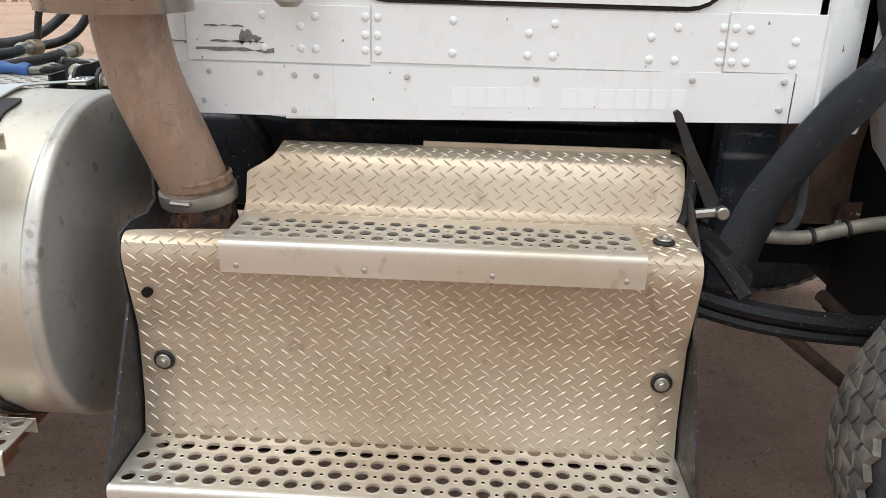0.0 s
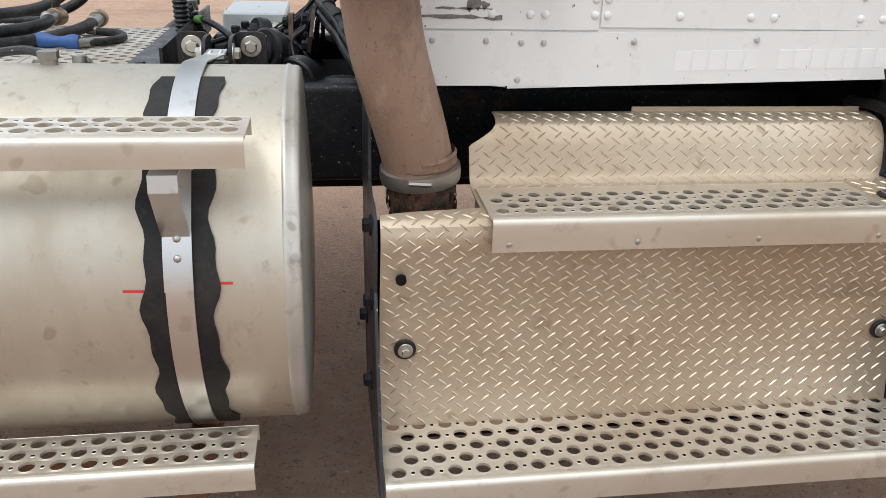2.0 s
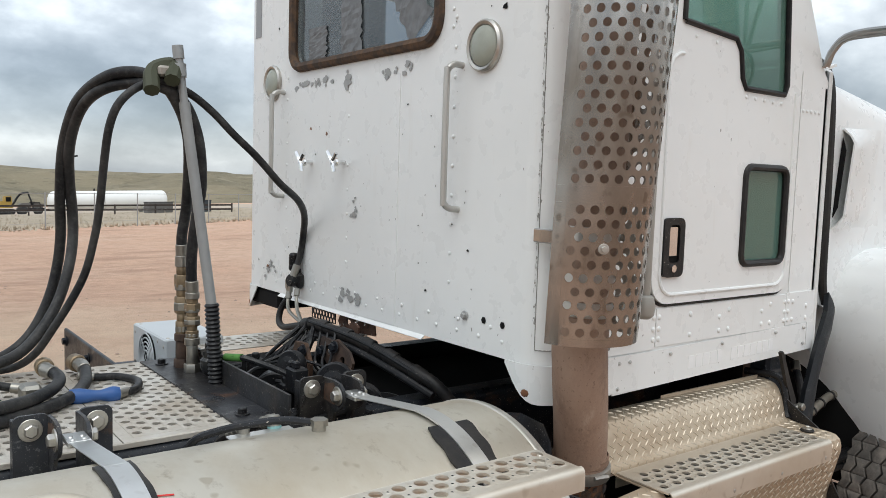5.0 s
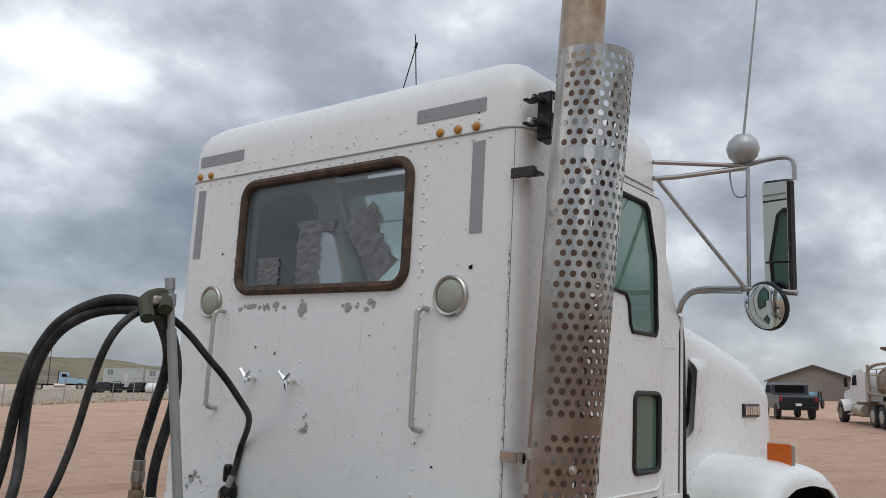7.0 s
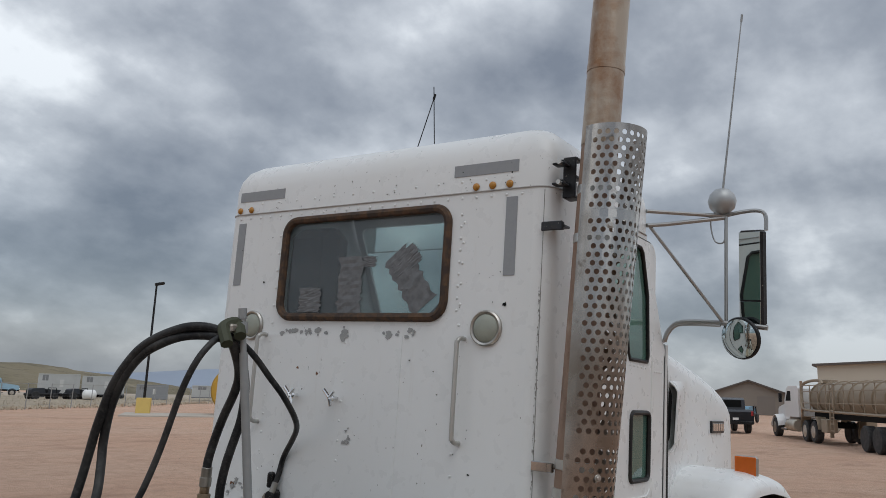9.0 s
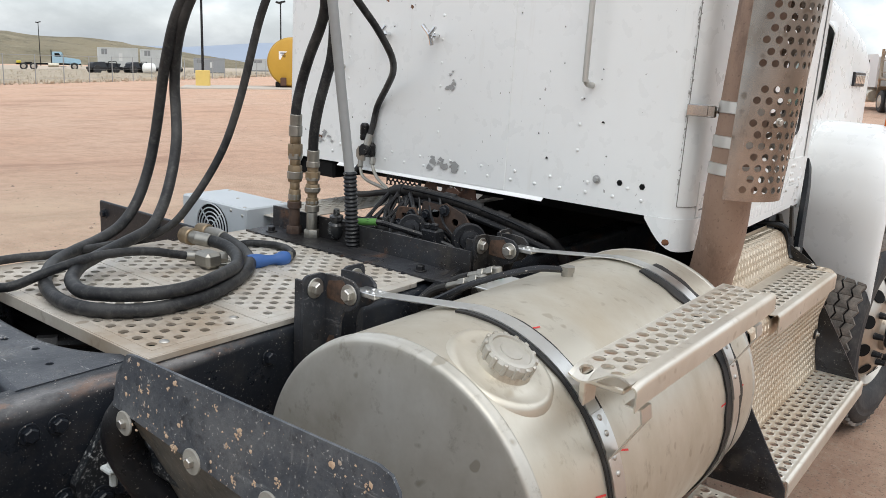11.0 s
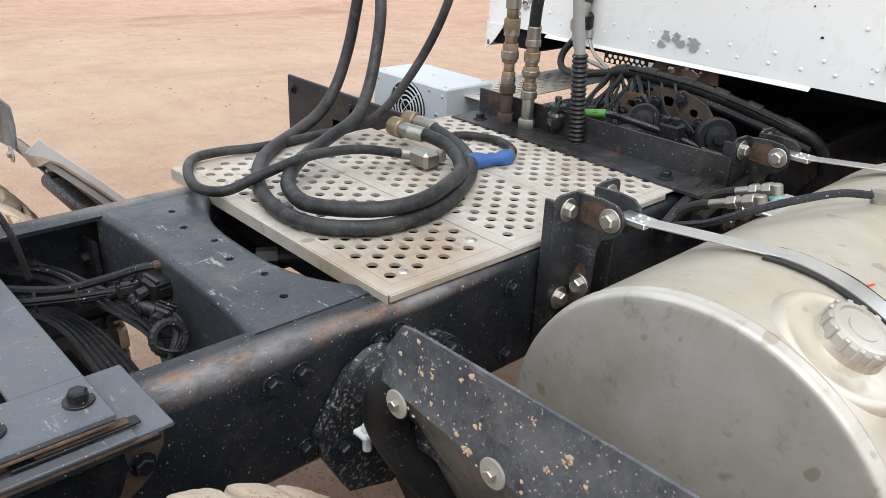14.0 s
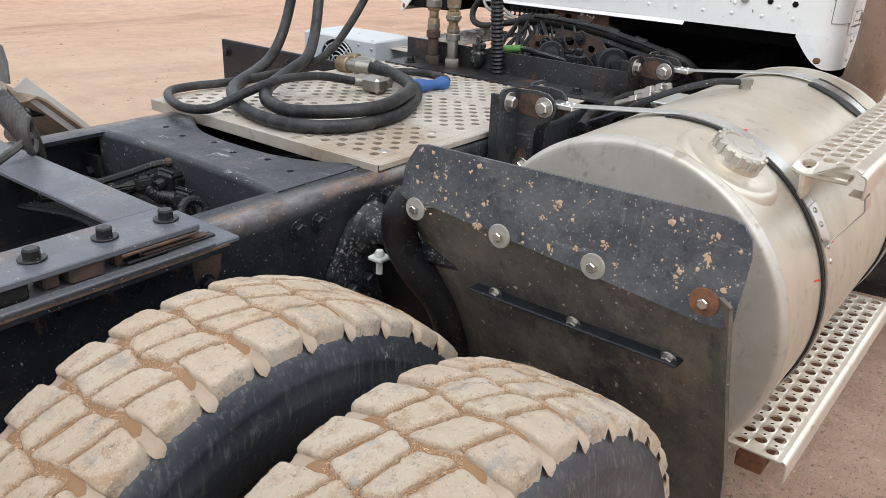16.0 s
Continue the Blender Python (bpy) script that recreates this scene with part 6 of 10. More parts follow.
repeat("rivet", riv, cabback, [to_axis((-0.0012 if z < 2.66 else 0.0, y, z), (-1, 0, 0)) for y, z in spots])
m = M()
for y, z, rr in ((-0.70, 1.332, 0.017), (-0.779, 1.330, 0.017), (0.20, 1.88, 0.006), (0.27, 1.90, 0.007), (0.80, 2.60, 0.006), (-0.75, 2.72, 0.007), (0.10, 2.76, 0.006)):
    m.lathe([(rr * 0.62, 0), (rr * 0.3, 0.0008), (0, 0.0008)], (-0.0015, y, z), (-1, 0.0, 0), 6)
rnd = random.Random(77)
for _ in range(95):
    y, z, rr = rnd.uniform(-0.82, 0.82), rnd.choice((rnd.uniform(2.66, 2.76), rnd.uniform(1.27, 2.64))), rnd.uniform(0.001, 0.0034)
    if -0.50 < y < 0.53 and 2.09 < z < 2.63:
        continue
    m.put([(-0.0032, y + rr * rnd.uniform(0.5, 1.3) * math.cos(q), z + rr * rnd.uniform(0.5, 1.3) * math.sin(q)) for q in (5.0, 4.0, 3.0, 2.0, 1.0, 0.0)], [(0, 1, 2, 3, 4, 5)])
part("paint_chip", m, DARK, cabback, "", 35, "stuff")


def blob(m, y, z, r, seed, x=-0.0016):
    rnd = random.Random(seed)
    pts = [(y + r * math.cos(t / 11 * 2 * math.pi) * rnd.uniform(0.45, 1.25), z + r * 0.75 * math.sin(t / 11 * 2 * math.pi) * rnd.uniform(0.45, 1.25)) for t in range(11)]
    m.plate(pts, (), 0.0012, lambda u, v, w: (x + w - 0.001, u, v))


m = M()
rnd = random.Random(23)
spots = [(y0 + rnd.gauss(0, 0.028), 2.062 + rnd.gauss(0, 0.008), rnd.uniform(0.005, 0.018)) for y0 in (0.40, 0.31, 0.24, -0.20, -0.26) for _ in range(7)]
spots += [(0.075 + rnd.gauss(0, 0.016), 2.05 + rnd.gauss(0, 0.014), rnd.uniform(0.008, 0.024)) for _ in range(9)]
spots += [(rnd.gauss(0.01, 0.012), 1.61 + rnd.gauss(0, 0.018), rnd.uniform(0.006, 0.018)) for _ in range(6)]
spots += [(y0 + rnd.gauss(0, 0.014), 1.298 + rnd.gauss(0, 0.010), rnd.uniform(0.006, 0.022)) for y0 in (0.085, 0.035, -0.03) for _ in range(5)]
spots += [(0.71 + rnd.gauss(0, 0.045), 1.335 + rnd.gauss(0, 0.022), rnd.uniform(0.005, 0.016)) for _ in range(10)]
for i, (y, z, rr) in enumerate(spots):
    blob(m, y, z, rr, i, (-0.0032 if abs(y - 0.14) < 0.395 and z < 2.05 else -0.0016) - 0.00003 * i)
part("bare_patch", m, BAREALU, cabback, "patches of bare grey where white paint has flaked off", 0, "stuff")
for k, (y, z, rr) in enumerate(((0.70, 1.335, 0.016), (0.337, 1.896, 0.010), (0.216, 1.873, 0.011), (0.30, 1.80, 0.005), (-0.745, 2.185, 0.013), (0.62, 2.30, 0.006), (-0.62, 1.52, 0.006), (-0.30, 1.95, 0.005), (-0.42, 1.38, 0.006))):
    m = M()
    blob(m, y, z, rr, 41 + k)
    part("rust_spot", m, RUST if k in (0, 1, 2) else DARK, cabback)
m = M()
rnd = random.Random(17)
for i in range(150):
    z = 1.30 + 0.95 * rnd.random() ** 0.8
    q = radians(30 + rnd.uniform(-3.5, 2.5))
    w2, h2 = rnd.uniform(0.04, 0.16) * (0.3 if i % 3 else 1), rnd.uniform(0.001, 0.006)
    ring = [(0.08 - 0.0822 * math.cos(a), -0.85 - 0.0822 * math.sin(a), zz) for a, zz in ((q, z), (q + w2 * 0.3, z - h2), (q + w2 * 0.5, z + h2), (q + w2 * 0.1, z + h2 * 2))]
    m.put(ring, [(0, 1, 2, 3)])
part("edge_scrapes", m, rusty("dark_rub_mark", (0.34, 0.33, 0.31), (0.16, 0.15, 0.14), 0.7, 60), cabback, "dark rub marks down the cab's corner", 0, "stuff")
# folded cover riveted round the near corner, its edge grey with dirt
m = M()
m.surf(lambda a, t: (0.08 - 0.0822 * math.cos(radians(33 + 57 * a)), -0.85 - 0.0822 * math.sin(radians(33 + 57 * a)), 1.283 + 1.36 * t), 8, 2, 0.0018)
part("corner_cover", m, WHITE, cabback, "white folded cover on the cab's corner with a grubby edge")
m = M()
m.tube([(0.08 - 0.0815 * math.cos(radians(32.6)), -0.85 - 0.0815 * math.sin(radians(32.6)), z) for z in (1.283, 2.64)], 0.0013, 6, 1)
m.tube([(0.08 - 0.0815 * math.cos(radians(33 + 57 * a / 6)), -0.85 - 0.0815 * math.sin(radians(33 + 57 * a / 6)), 1.2825) for a in range(7)], 0.0013, 6, 1)
part("cover_seam", m, plain("dirty_grey_sealant", (0.20, 0.19, 0.175), 0.8, 0.0, 0.6, 30), cabback)
every("cab_bolt", M().hexbolt((0, 0, 0), (0, 0, 1), 0.009, 0.008, 0.014), BAREALU, cabback, [((-0.002, -0.618, 1.333), (-1, 0, 0))], 30)
# rear window: perished gasket, smoked glass, duct tape
m = M()
ring = roundrect(-0.457, 0.492, 2.130, 2.595, 0.07, 8)
m.tube([(-0.004, y, z) for y, z in ring] + [(-0.004, *ring[0])], 0.019, 8, 1, False)
win = part("rear_window", m, GASKET, truck, "rear cab window with cracked brown rubber seal")
m = M()
m.plate(WIN, (), 0.004, lambda u, v, w: (0.010 + w, u, v))
pane = part("pane", m, GLASS, win, "smoked glass patched with duct tape")
pane.visible_shadow = False


def tape(y, z, wd, ht, ang, seed):
    rnd = random.Random(seed)
    m = M()
    ca, sa = math.cos(radians(ang)), math.sin(radians(ang))
    nz = [[rnd.uniform(0, 0.003) for _ in range(12)] for _ in range(18)]
    jag = [rnd.uniform(-0.01, 0.01) for _ in range(18)]

    def fn(s, t):
        a, b = (s - 0.5) * wd + (jag[int(t * 17)] if s in (0, 1) else 0), (t - 0.5) * ht
        return (0.007 - nz[int(t * 17)][int(s * 11)], y + a * ca - b * sa, z + a * sa + b * ca)

    m.surf(fn, 6, 16, 0.0006)
    return m


for a in ((0.31, 2.21, 0.135, 0.115, 1, 1), (0.071, 2.278, 0.138, 0.26, -1, 2), (-0.036, 2.38, 0.078, 0.048, 4, 3), (-0.265, 2.295, 0.135, 0.29, -38, 4), (-0.235, 2.375, 0.155, 0.095, -34, 5)):
    part("duct_tape", tape(*a), DUCT, win, "crinkled grey duct tape", 0)
# reflective tape and marker lamps
for y0, y1, z0, z1 in ((0.535, 0.85, 2.717, 2.767), (-0.78, -0.47, 2.722, 2.772), (0.79, 0.842, 2.288, 2.605), (-0.782, -0.73, 2.298, 2.618)):
    m = M()
    m.box(-0.0025, -0.0005, y0, y1, z0, z1, 0.0003)
    part("reflective_tape", m, TAPE, cabback, "faded grey reflective tape")
lamp = finish("marker_lamp", M().dome((0, 0, 0), (0, 0, 1), 0.0165, 0.012, 12), AMBEROLD, (0, 0, 0))
repeat("marker_lamp", lamp, cabback, [to_axis((-0.003, y, 2.672), (-1, 0, 0)) for y in (-0.583, -0.662, -0.742, 0.762, 0.843)])
for s in (-1, 1):
    m = M()
    m.lathe([(0.072, 0), (0.072, 0.010), (0.066, 0.016), (0.058, 0.012)], (0, s * 0.667, 2.088), (-1, 0, 0), 32)
    wl = part("work_lamp", m, BOLT, truck, "round recessed work lamp with a cloudy lens")
    m = M()
    m.lathe([(0.058, 0.008), (0.05, 0.016), (0.03, 0.021), (0, 0.023)], (0, s * 0.667, 2.088), (-1, 0, 0), 28)
    part("lens", m, LENS, wl)
    m = M()
    m.tube([(0.0, s * 0.567, 2.045), (-0.030, s * 0.567, 2.045), (-0.050, s * 0.567, 2.030), (-0.055, s * 0.567, 2.0), (-0.055, s * 0.567, 1.68), (-0.050, s * 0.567, 1.65), (-0.030, s * 0.567, 1.637), (0.0, s * 0.567, 1.635)], 0.0095, 12, 5)
    part("grab_handle", m, plain("grey_handle_metal", (0.50, 0.49, 0.46), 0.4, 0.5), truck, "grey metal grab handle")
for y in (0.325, 0.085):
    m = M()
    m.cyl((0, y, 1.77), (-0.05, y, 1.77), 0.009, n=10)
    m.cyl((-0.03, y, 1.77), (-0.035, y, 1.77), 0.016, n=10)
    m.tube([(-0.05, y + 0.035, 1.805), (-0.052, y, 1.772), (-0.05, y - 0.012, 1.735)], 0.008, 8, 4)
    m.tube([(-0.05, y - 0.025, 1.80), (-0.052, y, 1.772)], 0.007, 8, 1)
    part("tee_latch", m, CHROME, truck, "small chromed T latch")

# near side wall, door and skirts
SIDE = [(0.08, 1.24), (1.345, 1.24), (1.345, 2.10), (1.30, 2.15), (1.04, 2.652), (0.08, 2.652)]
DWIN = [(0.50, 2.192), (0.755, 2.174), (0.785, 2.14), (0.80, 2.06), (0.82, 2.03), (1.045, 2.03), (1.058, 2.06), (1.035, 2.35), (0.96, 2.55), (0.93, 2.57), (0.53, 2.57), (0.50, 2.54)]
PEEP = roundrect(0.850, 1.090, 1.482, 1.790, 0.03, 4)
for s in (-1, 1):
    m = M()
    m.plate(SIDE, [DWIN, PEEP] if s < 0 else [DWIN], 0.03, lambda u, v, w, s=s: (u, s * (CW - w), v))
    part("cab_side_wall", m, WHITE, truck, "white riveted cab side")
m = M()
door_out = roundrect(0.415, 1.148, 1.378, 2.615, 0.075, 6)
m.plate(door_out, [DWIN, PEEP], 0.012, lambda u, v, w: (u, -CW - w, v))
door = part("door", m, WHITE, truck, "closed white passenger door with a lower peep window")
m = M()
ring = roundrect(0.41, 1.153, 1.373, 2.62, 0.08, 6)
m.tube([(x, -CW - 0.002, z) for x, z in ring] + [(ring[0][0], -CW - 0.002, ring[0][1])], 0.005, 6, 1, False)
part("door_seal", m, PAD, door)
m = M()
ring = roundrect(0.447, 1.115, 1.405, 2.10, 0.06, 6)
m.tube([(x, -CW - 0.012, z) for x, z in ring[7:] + ring[:1]], 0.006, 8, 1, True)
part("door_bead", m, WHITE, door)
for nm, lp, mt in (("door_window", DWIN, GLASSGREEN), ("peep_window", PEEP, GLASSGREEN)):
    m = M()
    m.tube([(x, -CW - 0.013, z) for x, z in lp] + [(lp[0][0], -CW - 0.013, lp[0][1])], 0.009 if nm == "door_window" else 0.0115, 8, 1, False)
    w_ = part(nm, m, PAD, door, "tinted window in a black rubber seal")
    m = M()
    m.plate(lp, (), 0.003, lambda u, v, w: (u, -CW - 0.004 + w, v))
    g_ = part("pane", m, mt, door)
    g_.visible_shadow = False
m = M()
m.plate(roundrect(0.450, 0.545, 1.458, 1.630, 0.02, 4), [roundrect(0.475, 0.522, 1.50, 1.61, 0.012, 3)], 0.010, lambda u, v, w: (u, -CW - 0.0125 - w, v))
dh = part("door_handle", m, BLACKCLEAN, door, "black recessed door handle with chrome paddle")
# near-black backing puts the recess shade into colour
m = M()
m.box(0.455, 0.541, -CW - 0.0150, -CW - 0.0124, 1.463, 1.625, 0.001)
part("handle_recess", m, DARK, door)
m = M()
m.box(0.476, 0.514, -CW - 0.021, -CW - 0.0155, 1.518, 1.606, 0.003)
part("handle_paddle", m, CHROME, door)
part("key_lock", M().cyl((0.498, -CW - 0.022, 1.483), (0.498, -CW - 0.026, 1.483), 0.011, n=14), CHROME, door)
m = M()
m.tube([(0.31, -1.005, 1.40), (0.314, -1.005, 1.75), (0.32, -1.0, 2.3)], 0.014, 12, 1)
m.lathe([(0.016, 0), (0.027, 0.01), (0.03, 0.035), (0.024, 0.06), (0.016, 0.065)], (0.31, -1.005, 1.360), (0, 0, 1), 14)
m.cyl((0.31, -1.005, 1.388), (0.31, -0.93, 1.388), 0.014, n=10)
m.cyl((0.32, -1.0, 2.28), (0.32, -0.93, 2.28), 0.014, n=10)
part("side_grab_bar", m, plain("worn_grey_grab_bar", (0.36, 0.345, 0.31), 0.45, 0.4), truck, "worn grey grab bar beside the door")
m = M()
m.box(0.082, 0.455, -CW - 0.004, -CW - 0.0005, 1.246, 1.36, 0.001)
m.box(0.458, 1.155, -CW - 0.004, -CW - 0.0005, 1.252, 1.366, 0.001)
m.box(1.158, 1.345, -CW - 0.004, -CW - 0.0005, 1.256, 1.37, 0.001)
sill = part("sill_panel", m, WHITE, truck, "white riveted sill panel with a scraped corner")
m = M()
m.plate([(0.278, 1.132), (1.30, 1.158), (1.30, 1.256), (0.278, 1.240)], (), 0.003, lambda u, v, w: (u, -CW - 0.002 - w, v))
skirt = part("skirt_panel", m, WHITE, truck, "white screwed-on skirt panel with the ghost of removed lettering")
m = M()
m.plate([(1.303, 1.158), (1.345, 1.16), (1.345, 1.258), (1.303, 1.256)], (), 0.003, lambda u, v, w: (u, -CW - 0.002 - w, v))
part("skirt_panel", m, WHITE, truck)
m = M()
m.plate([(0.09, 1.15), (0.275, 1.134), (0.275, 1.240), (0.09, 1.238)], (), 0.003, lambda u, v, w: (u, -CW + 0.001 - w, v))
part("skirt_panel", m, WHITE, truck)
side_spots = []
for x in (0.445, 0.47, 1.148, 1.172):
    side_spots += [(x, 1.275 + 0.002 * 0), (x, 1.305), (x, 1.34)]
for x in (0.24, 0.315, 0.345, 0.62, 0.77, 0.82, 1.01, 1.06, 1.20, 1.29):
    side_spots += [(x, 1.275), (x, 1.318 if int(x * 100) % 2 else 1.338)]
repeat("rivet", finish("rivet", M().dome((0, 0, 0), (0, 0, 1), 0.0085, 0.0045, 10), WHITE, (0, 0, 0)), sill, [to_axis((x, -CW - 0.004, z), (0, -1, 0)) for x, z in side_spots])
repeat("screw", finish("screw", M().hexbolt((0, 0, 0), (0, 0, 1), 0.0042, 0.003, 0.0062), plain("paint_flecked_screw", (0.55, 0.55, 0.53), 0.4, 0.3, 0.6, 90), (0, 0, 0), 30), skirt,
       [to_axis((x, -CW - 0.005, z), (0, -1, 0)) for x, z in ((0.30, 1.222), (0.345, 1.222), (0.53, 1.226), (0.79, 1.232), (1.10, 1.238), (1.28, 1.24), (0.297, 1.15), (1.28, 1.185), (0.125, 1.225), (0.23, 1.225), (0.11, 1.165))])
x = 0.62
for wd in (0.03, 0.028, 0.03, 0.03, 0.028, -0.03, 0.028, 0.03, 0.028, 0.03, 0.026, 0.028, 0.028):
    if wd > 0:
        part("ghost_bar", M().box(x, x + wd, -CW - 0.0056, -CW - 0.0048, 1.168 + 0.02 * (x - 0.6), 1.208 + 0.02 * (x - 0.6), 0.0002), GHOST, skirt)
    x += abs(wd) + 0.008
m = M()
rnd = random.Random(5)
for x0, x1, z, dz in ((0.10, 0.26, 1.268, 0.006), (0.13, 0.24, 1.285, 0.003), (0.19, 0.235, 1.292, 0.018), (0.12, 0.20, 1.315, 0.003)):
    pts = [(x0 + (x1 - x0) * i / 8, z + rnd.uniform(0, dz)) for i in range(9)] + [(x0 + (x1 - x0) * i / 8, z - rnd.uniform(0, dz)) for i in range(8, -1, -1)]
    m.plate(pts, (), 0.0008, lambda u, v, w: (u, -CW - 0.0042 - w, v))
part("scrape", m, rusty("grey_scrape", (0.22, 0.21, 0.20), (0.08, 0.075, 0.07), 0.7, 60), sill, "dark scrape through the paint", 0, "stuff")
# door window pillar trim and seam line
m = M()
m.box(1.17, 1.176, -CW - 0.003, -CW - 0.0003, 1.37, 2.12, 0.0005)
part("pillar_seam", m, WHITE, truck)
repeat("rivet", riv, door, [to_axis((x, -CW - 0.012, z), (0, -1, 0)) for x, z in ((0.83, 2.005), (0.88, 2.003), (0.93, 2.002), (0.98, 2.0), (1.03, 2.0), (0.56, 2.155), (0.66, 2.15))])
repeat("rivet", riv, sill, [to_axis((1.19 + 0.026 * i, -CW - 0.0005, 1.99), (0, -1, 0)) for i in range(5)])

# roof, front and interior
m = M()
rings = [(0.0, 2.650), (0.0, 2.78), (0.010, 2.825), (0.035, 2.865), (0.08, 2.893), (0.16, 2.912), (0.32, 2.930), (0.52, 2.938)]
rings = [(a, z if z < 2.79 else z + 0.034 * (z - 2.79) / 0.15) for a, z in rings]
verts, faces = [], []
for ins, z in rings:
    lp = roundrect(0.0 + ins, 1.10 - ins * 0.8, -CW + ins, CW - ins, max(0.02, 0.085 - ins * 0.1), 6)
    verts += [(x, y, z - 0.03 * max(0, x - 0.7) ** 2) for x, y in lp]
k = len(lp)
for i in range(len(rings) - 1):
    for j in range(k):
        # open at the front, where the windscreen stands
        if i < 4 and abs(verts[i * k + j][0] - verts[i * k + (j + 1) % k][0]) < 1e-6 and verts[i * k + j][0] > 0.9:
            continue
        faces.append((i * k + j, i * k + (j + 1) % k, (i + 1) * k + (j + 1) % k, (i + 1) * k + j))
faces.append(tuple((len(rings) - 1) * k + j for j in range(k)))
m.put(verts, faces)
roof = part("roof", m, WHITE, truck, "rounded white cab roof with small chips")
m = M()
lp = roundrect(-0.0025, 1.10, -CW - 0.0025, CW + 0.0025, 0.085, 6)
m.tube([(x, y, 2.651) for x, y in lp] + [(*lp[0], 2.651)], 0.0035, 6, 1, False)
part("roof_seam", m, plain("grey_sealant", (0.42, 0.41, 0.39), 0.6), roof)
m = M()


def shield(u, v, w):
    return (1.345 - 0.40 * v - w, u, 2.08 + 0.775 * v)


m.plate([(-CW, 0), (CW, 0), (0.90, 1), (-0.90, 1)], [roundrect(-0.86, -0.03, 0.10, 0.90, 0.06, 4), roundrect(0.03, 0.86, 0.10, 0.90, 0.06, 4)], 0.02, shield)
m.box(1.325, 1.345, -CW, CW, 1.24, 2.08, 0.003)
part("cab_front", m, WHITE, truck)
m = M()
m.plate(roundrect(-0.87, 0.87, 0.09, 0.91, 0.06, 4), (), 0.003, lambda u, v, w: shield(u, v, 0.008 + w))
g_ = part("windscreen", m, SHIELDGLASS, truck)
g_.visible_shadow = False
m = M()
m.box(0.03, 1.32, -0.89, 0.89, 1.245, 1.30, 0.005)
m.box(1.05, 1.31, -0.88, 0.88, 1.30, 2.02, 0.03)
part("dashboard", m, SEAT, truck)
for y in (-0.46, 0.46):
    m = M()
    m.box(0.28, 0.80, y - 0.25, y + 0.25, 1.30, 1.72, 0.05)
    # far seat back is made extra tall to darken that side of the window
    m.box(0.22, 0.40, y - (0.06 if y > 0 else 0.25), y + 0.27, 1.70, 2.62 if y > 0 else 2.24, 0.06)
    part("cab_seat", m, SEAT, truck)
m = M()
m.box(0.03, 0.05, -0.88, 0.88, 1.30, 2.05, 0.003)
m.box(0.03, 0.88, -0.80, 0.80, 2.86, 2.87, 0.003)
part("headliner", m, SEAT, truck)
m = M()
m.tube([(0.70, 0.34, 2.93), (0.70, 0.172, 3.44)], 0.003, 6, 1)
m.tube([(0.70, 0.135, 2.93), (0.70, 0.184, 3.49)], 0.003, 6, 1)
m.cyl((0.70, 0.180, 3.415), (0.70, 0.171, 3.445), 0.007, n=8)
part("roof_aerial", m, BLACKCLEAN, truck, "thin whip aerials on the roof")
# the underframe's near-black colour carries the shade below the cab
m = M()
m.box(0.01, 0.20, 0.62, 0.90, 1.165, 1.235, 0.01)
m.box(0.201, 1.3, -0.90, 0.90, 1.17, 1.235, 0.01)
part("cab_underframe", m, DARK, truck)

# ---- mirror on its bracket ----
m = M()
m.tube([(1.03, -0.935, 2.70), (1.12, -1.0, 2.72), (1.30, -1.232, 2.775), (1.30, -1.245, 2.775)], 0.011, 10, 1)
m.tube([(1.02, -0.935, 2.77), (1.30, -1.23, 2.785)], 0.010, 10, 1)
m.tube([(1.06, -0.94, 2.70), (1.30, -1.235, 2.245)], 0.009, 10, 1)
m.tube([(1.30, -1.245, 2.78), (1.30, -1.246, 2.25)], 0.009, 10, 1)
m.tube([(1.30, -1.23, 2.785), (1.30, -1.33, 2.80), (1.30, -1.40, 2.80), (1.30, -1.432, 2.775), (1.30, -1.435, 2.70)], 0.010, 10, 4)
m.tube([(1.31, -0.935, 2.15), (1.31, -0.96, 2.21), (1.305, -1.03, 2.25), (1.30, -1.24, 2.245), (1.30, -1.44, 2.225)], 0.013, 10, 4)
m.tube([(1.295, -0.935, 2.145), (1.30, -0.99, 2.225), (1.305, -1.08, 2.238), (1.295, -1.22, 2.232)], 0.007, 8, 4)
mir = part("mirror_arm", m, plain("grey_mirror_tube", (0.40, 0.40, 0.39), 0.3, 0.8), truck, "tubular mirror bracket with a cable tied along it")
m = M()
MT = Matrix.Translation((1.30, -1.366, 2.46)) @ pose(0, 0, 0, 0, 0, -20) @ pose(0, 0, 0, 0, -7, 0) @ pose(0, 0, 0, 4, 0, 0) @ Matrix.Translation((-1.30, 1.366, -2.46))
m.box(1.285, 1.335, -1.432, -1.302, 2.235, 2.70, 0.012, MT)
part("mirror_housing", m, BLACKCLEAN, mir)
m = M()
m.box(1.2825, 1.2848, -1.424, -1.310, 2.36, 2.69, 0.0006, MT)
part("mirror_glass", m, MIRROR, mir, "flat mirror reflecting the yard")
m = M()
m.box(1.2825, 1.2848, -1.424, -1.310, 2.245, 2.352, 0.0006, MT)
part("lower_mirror_glass", m, MIRROR, mir)
m = M()
m.lathe([(0, 0.03), (0.07, 0.022), (0.100, 0.004), (0.104, -0.008), (0.095, -0.02), (0, -0.03)], (1.295, -1.315, 2.172), (-1, 0.34, -0.22), 28)
cv = part("spot_mirror_housing", m, BLACKCLEAN, mir)
m = M()
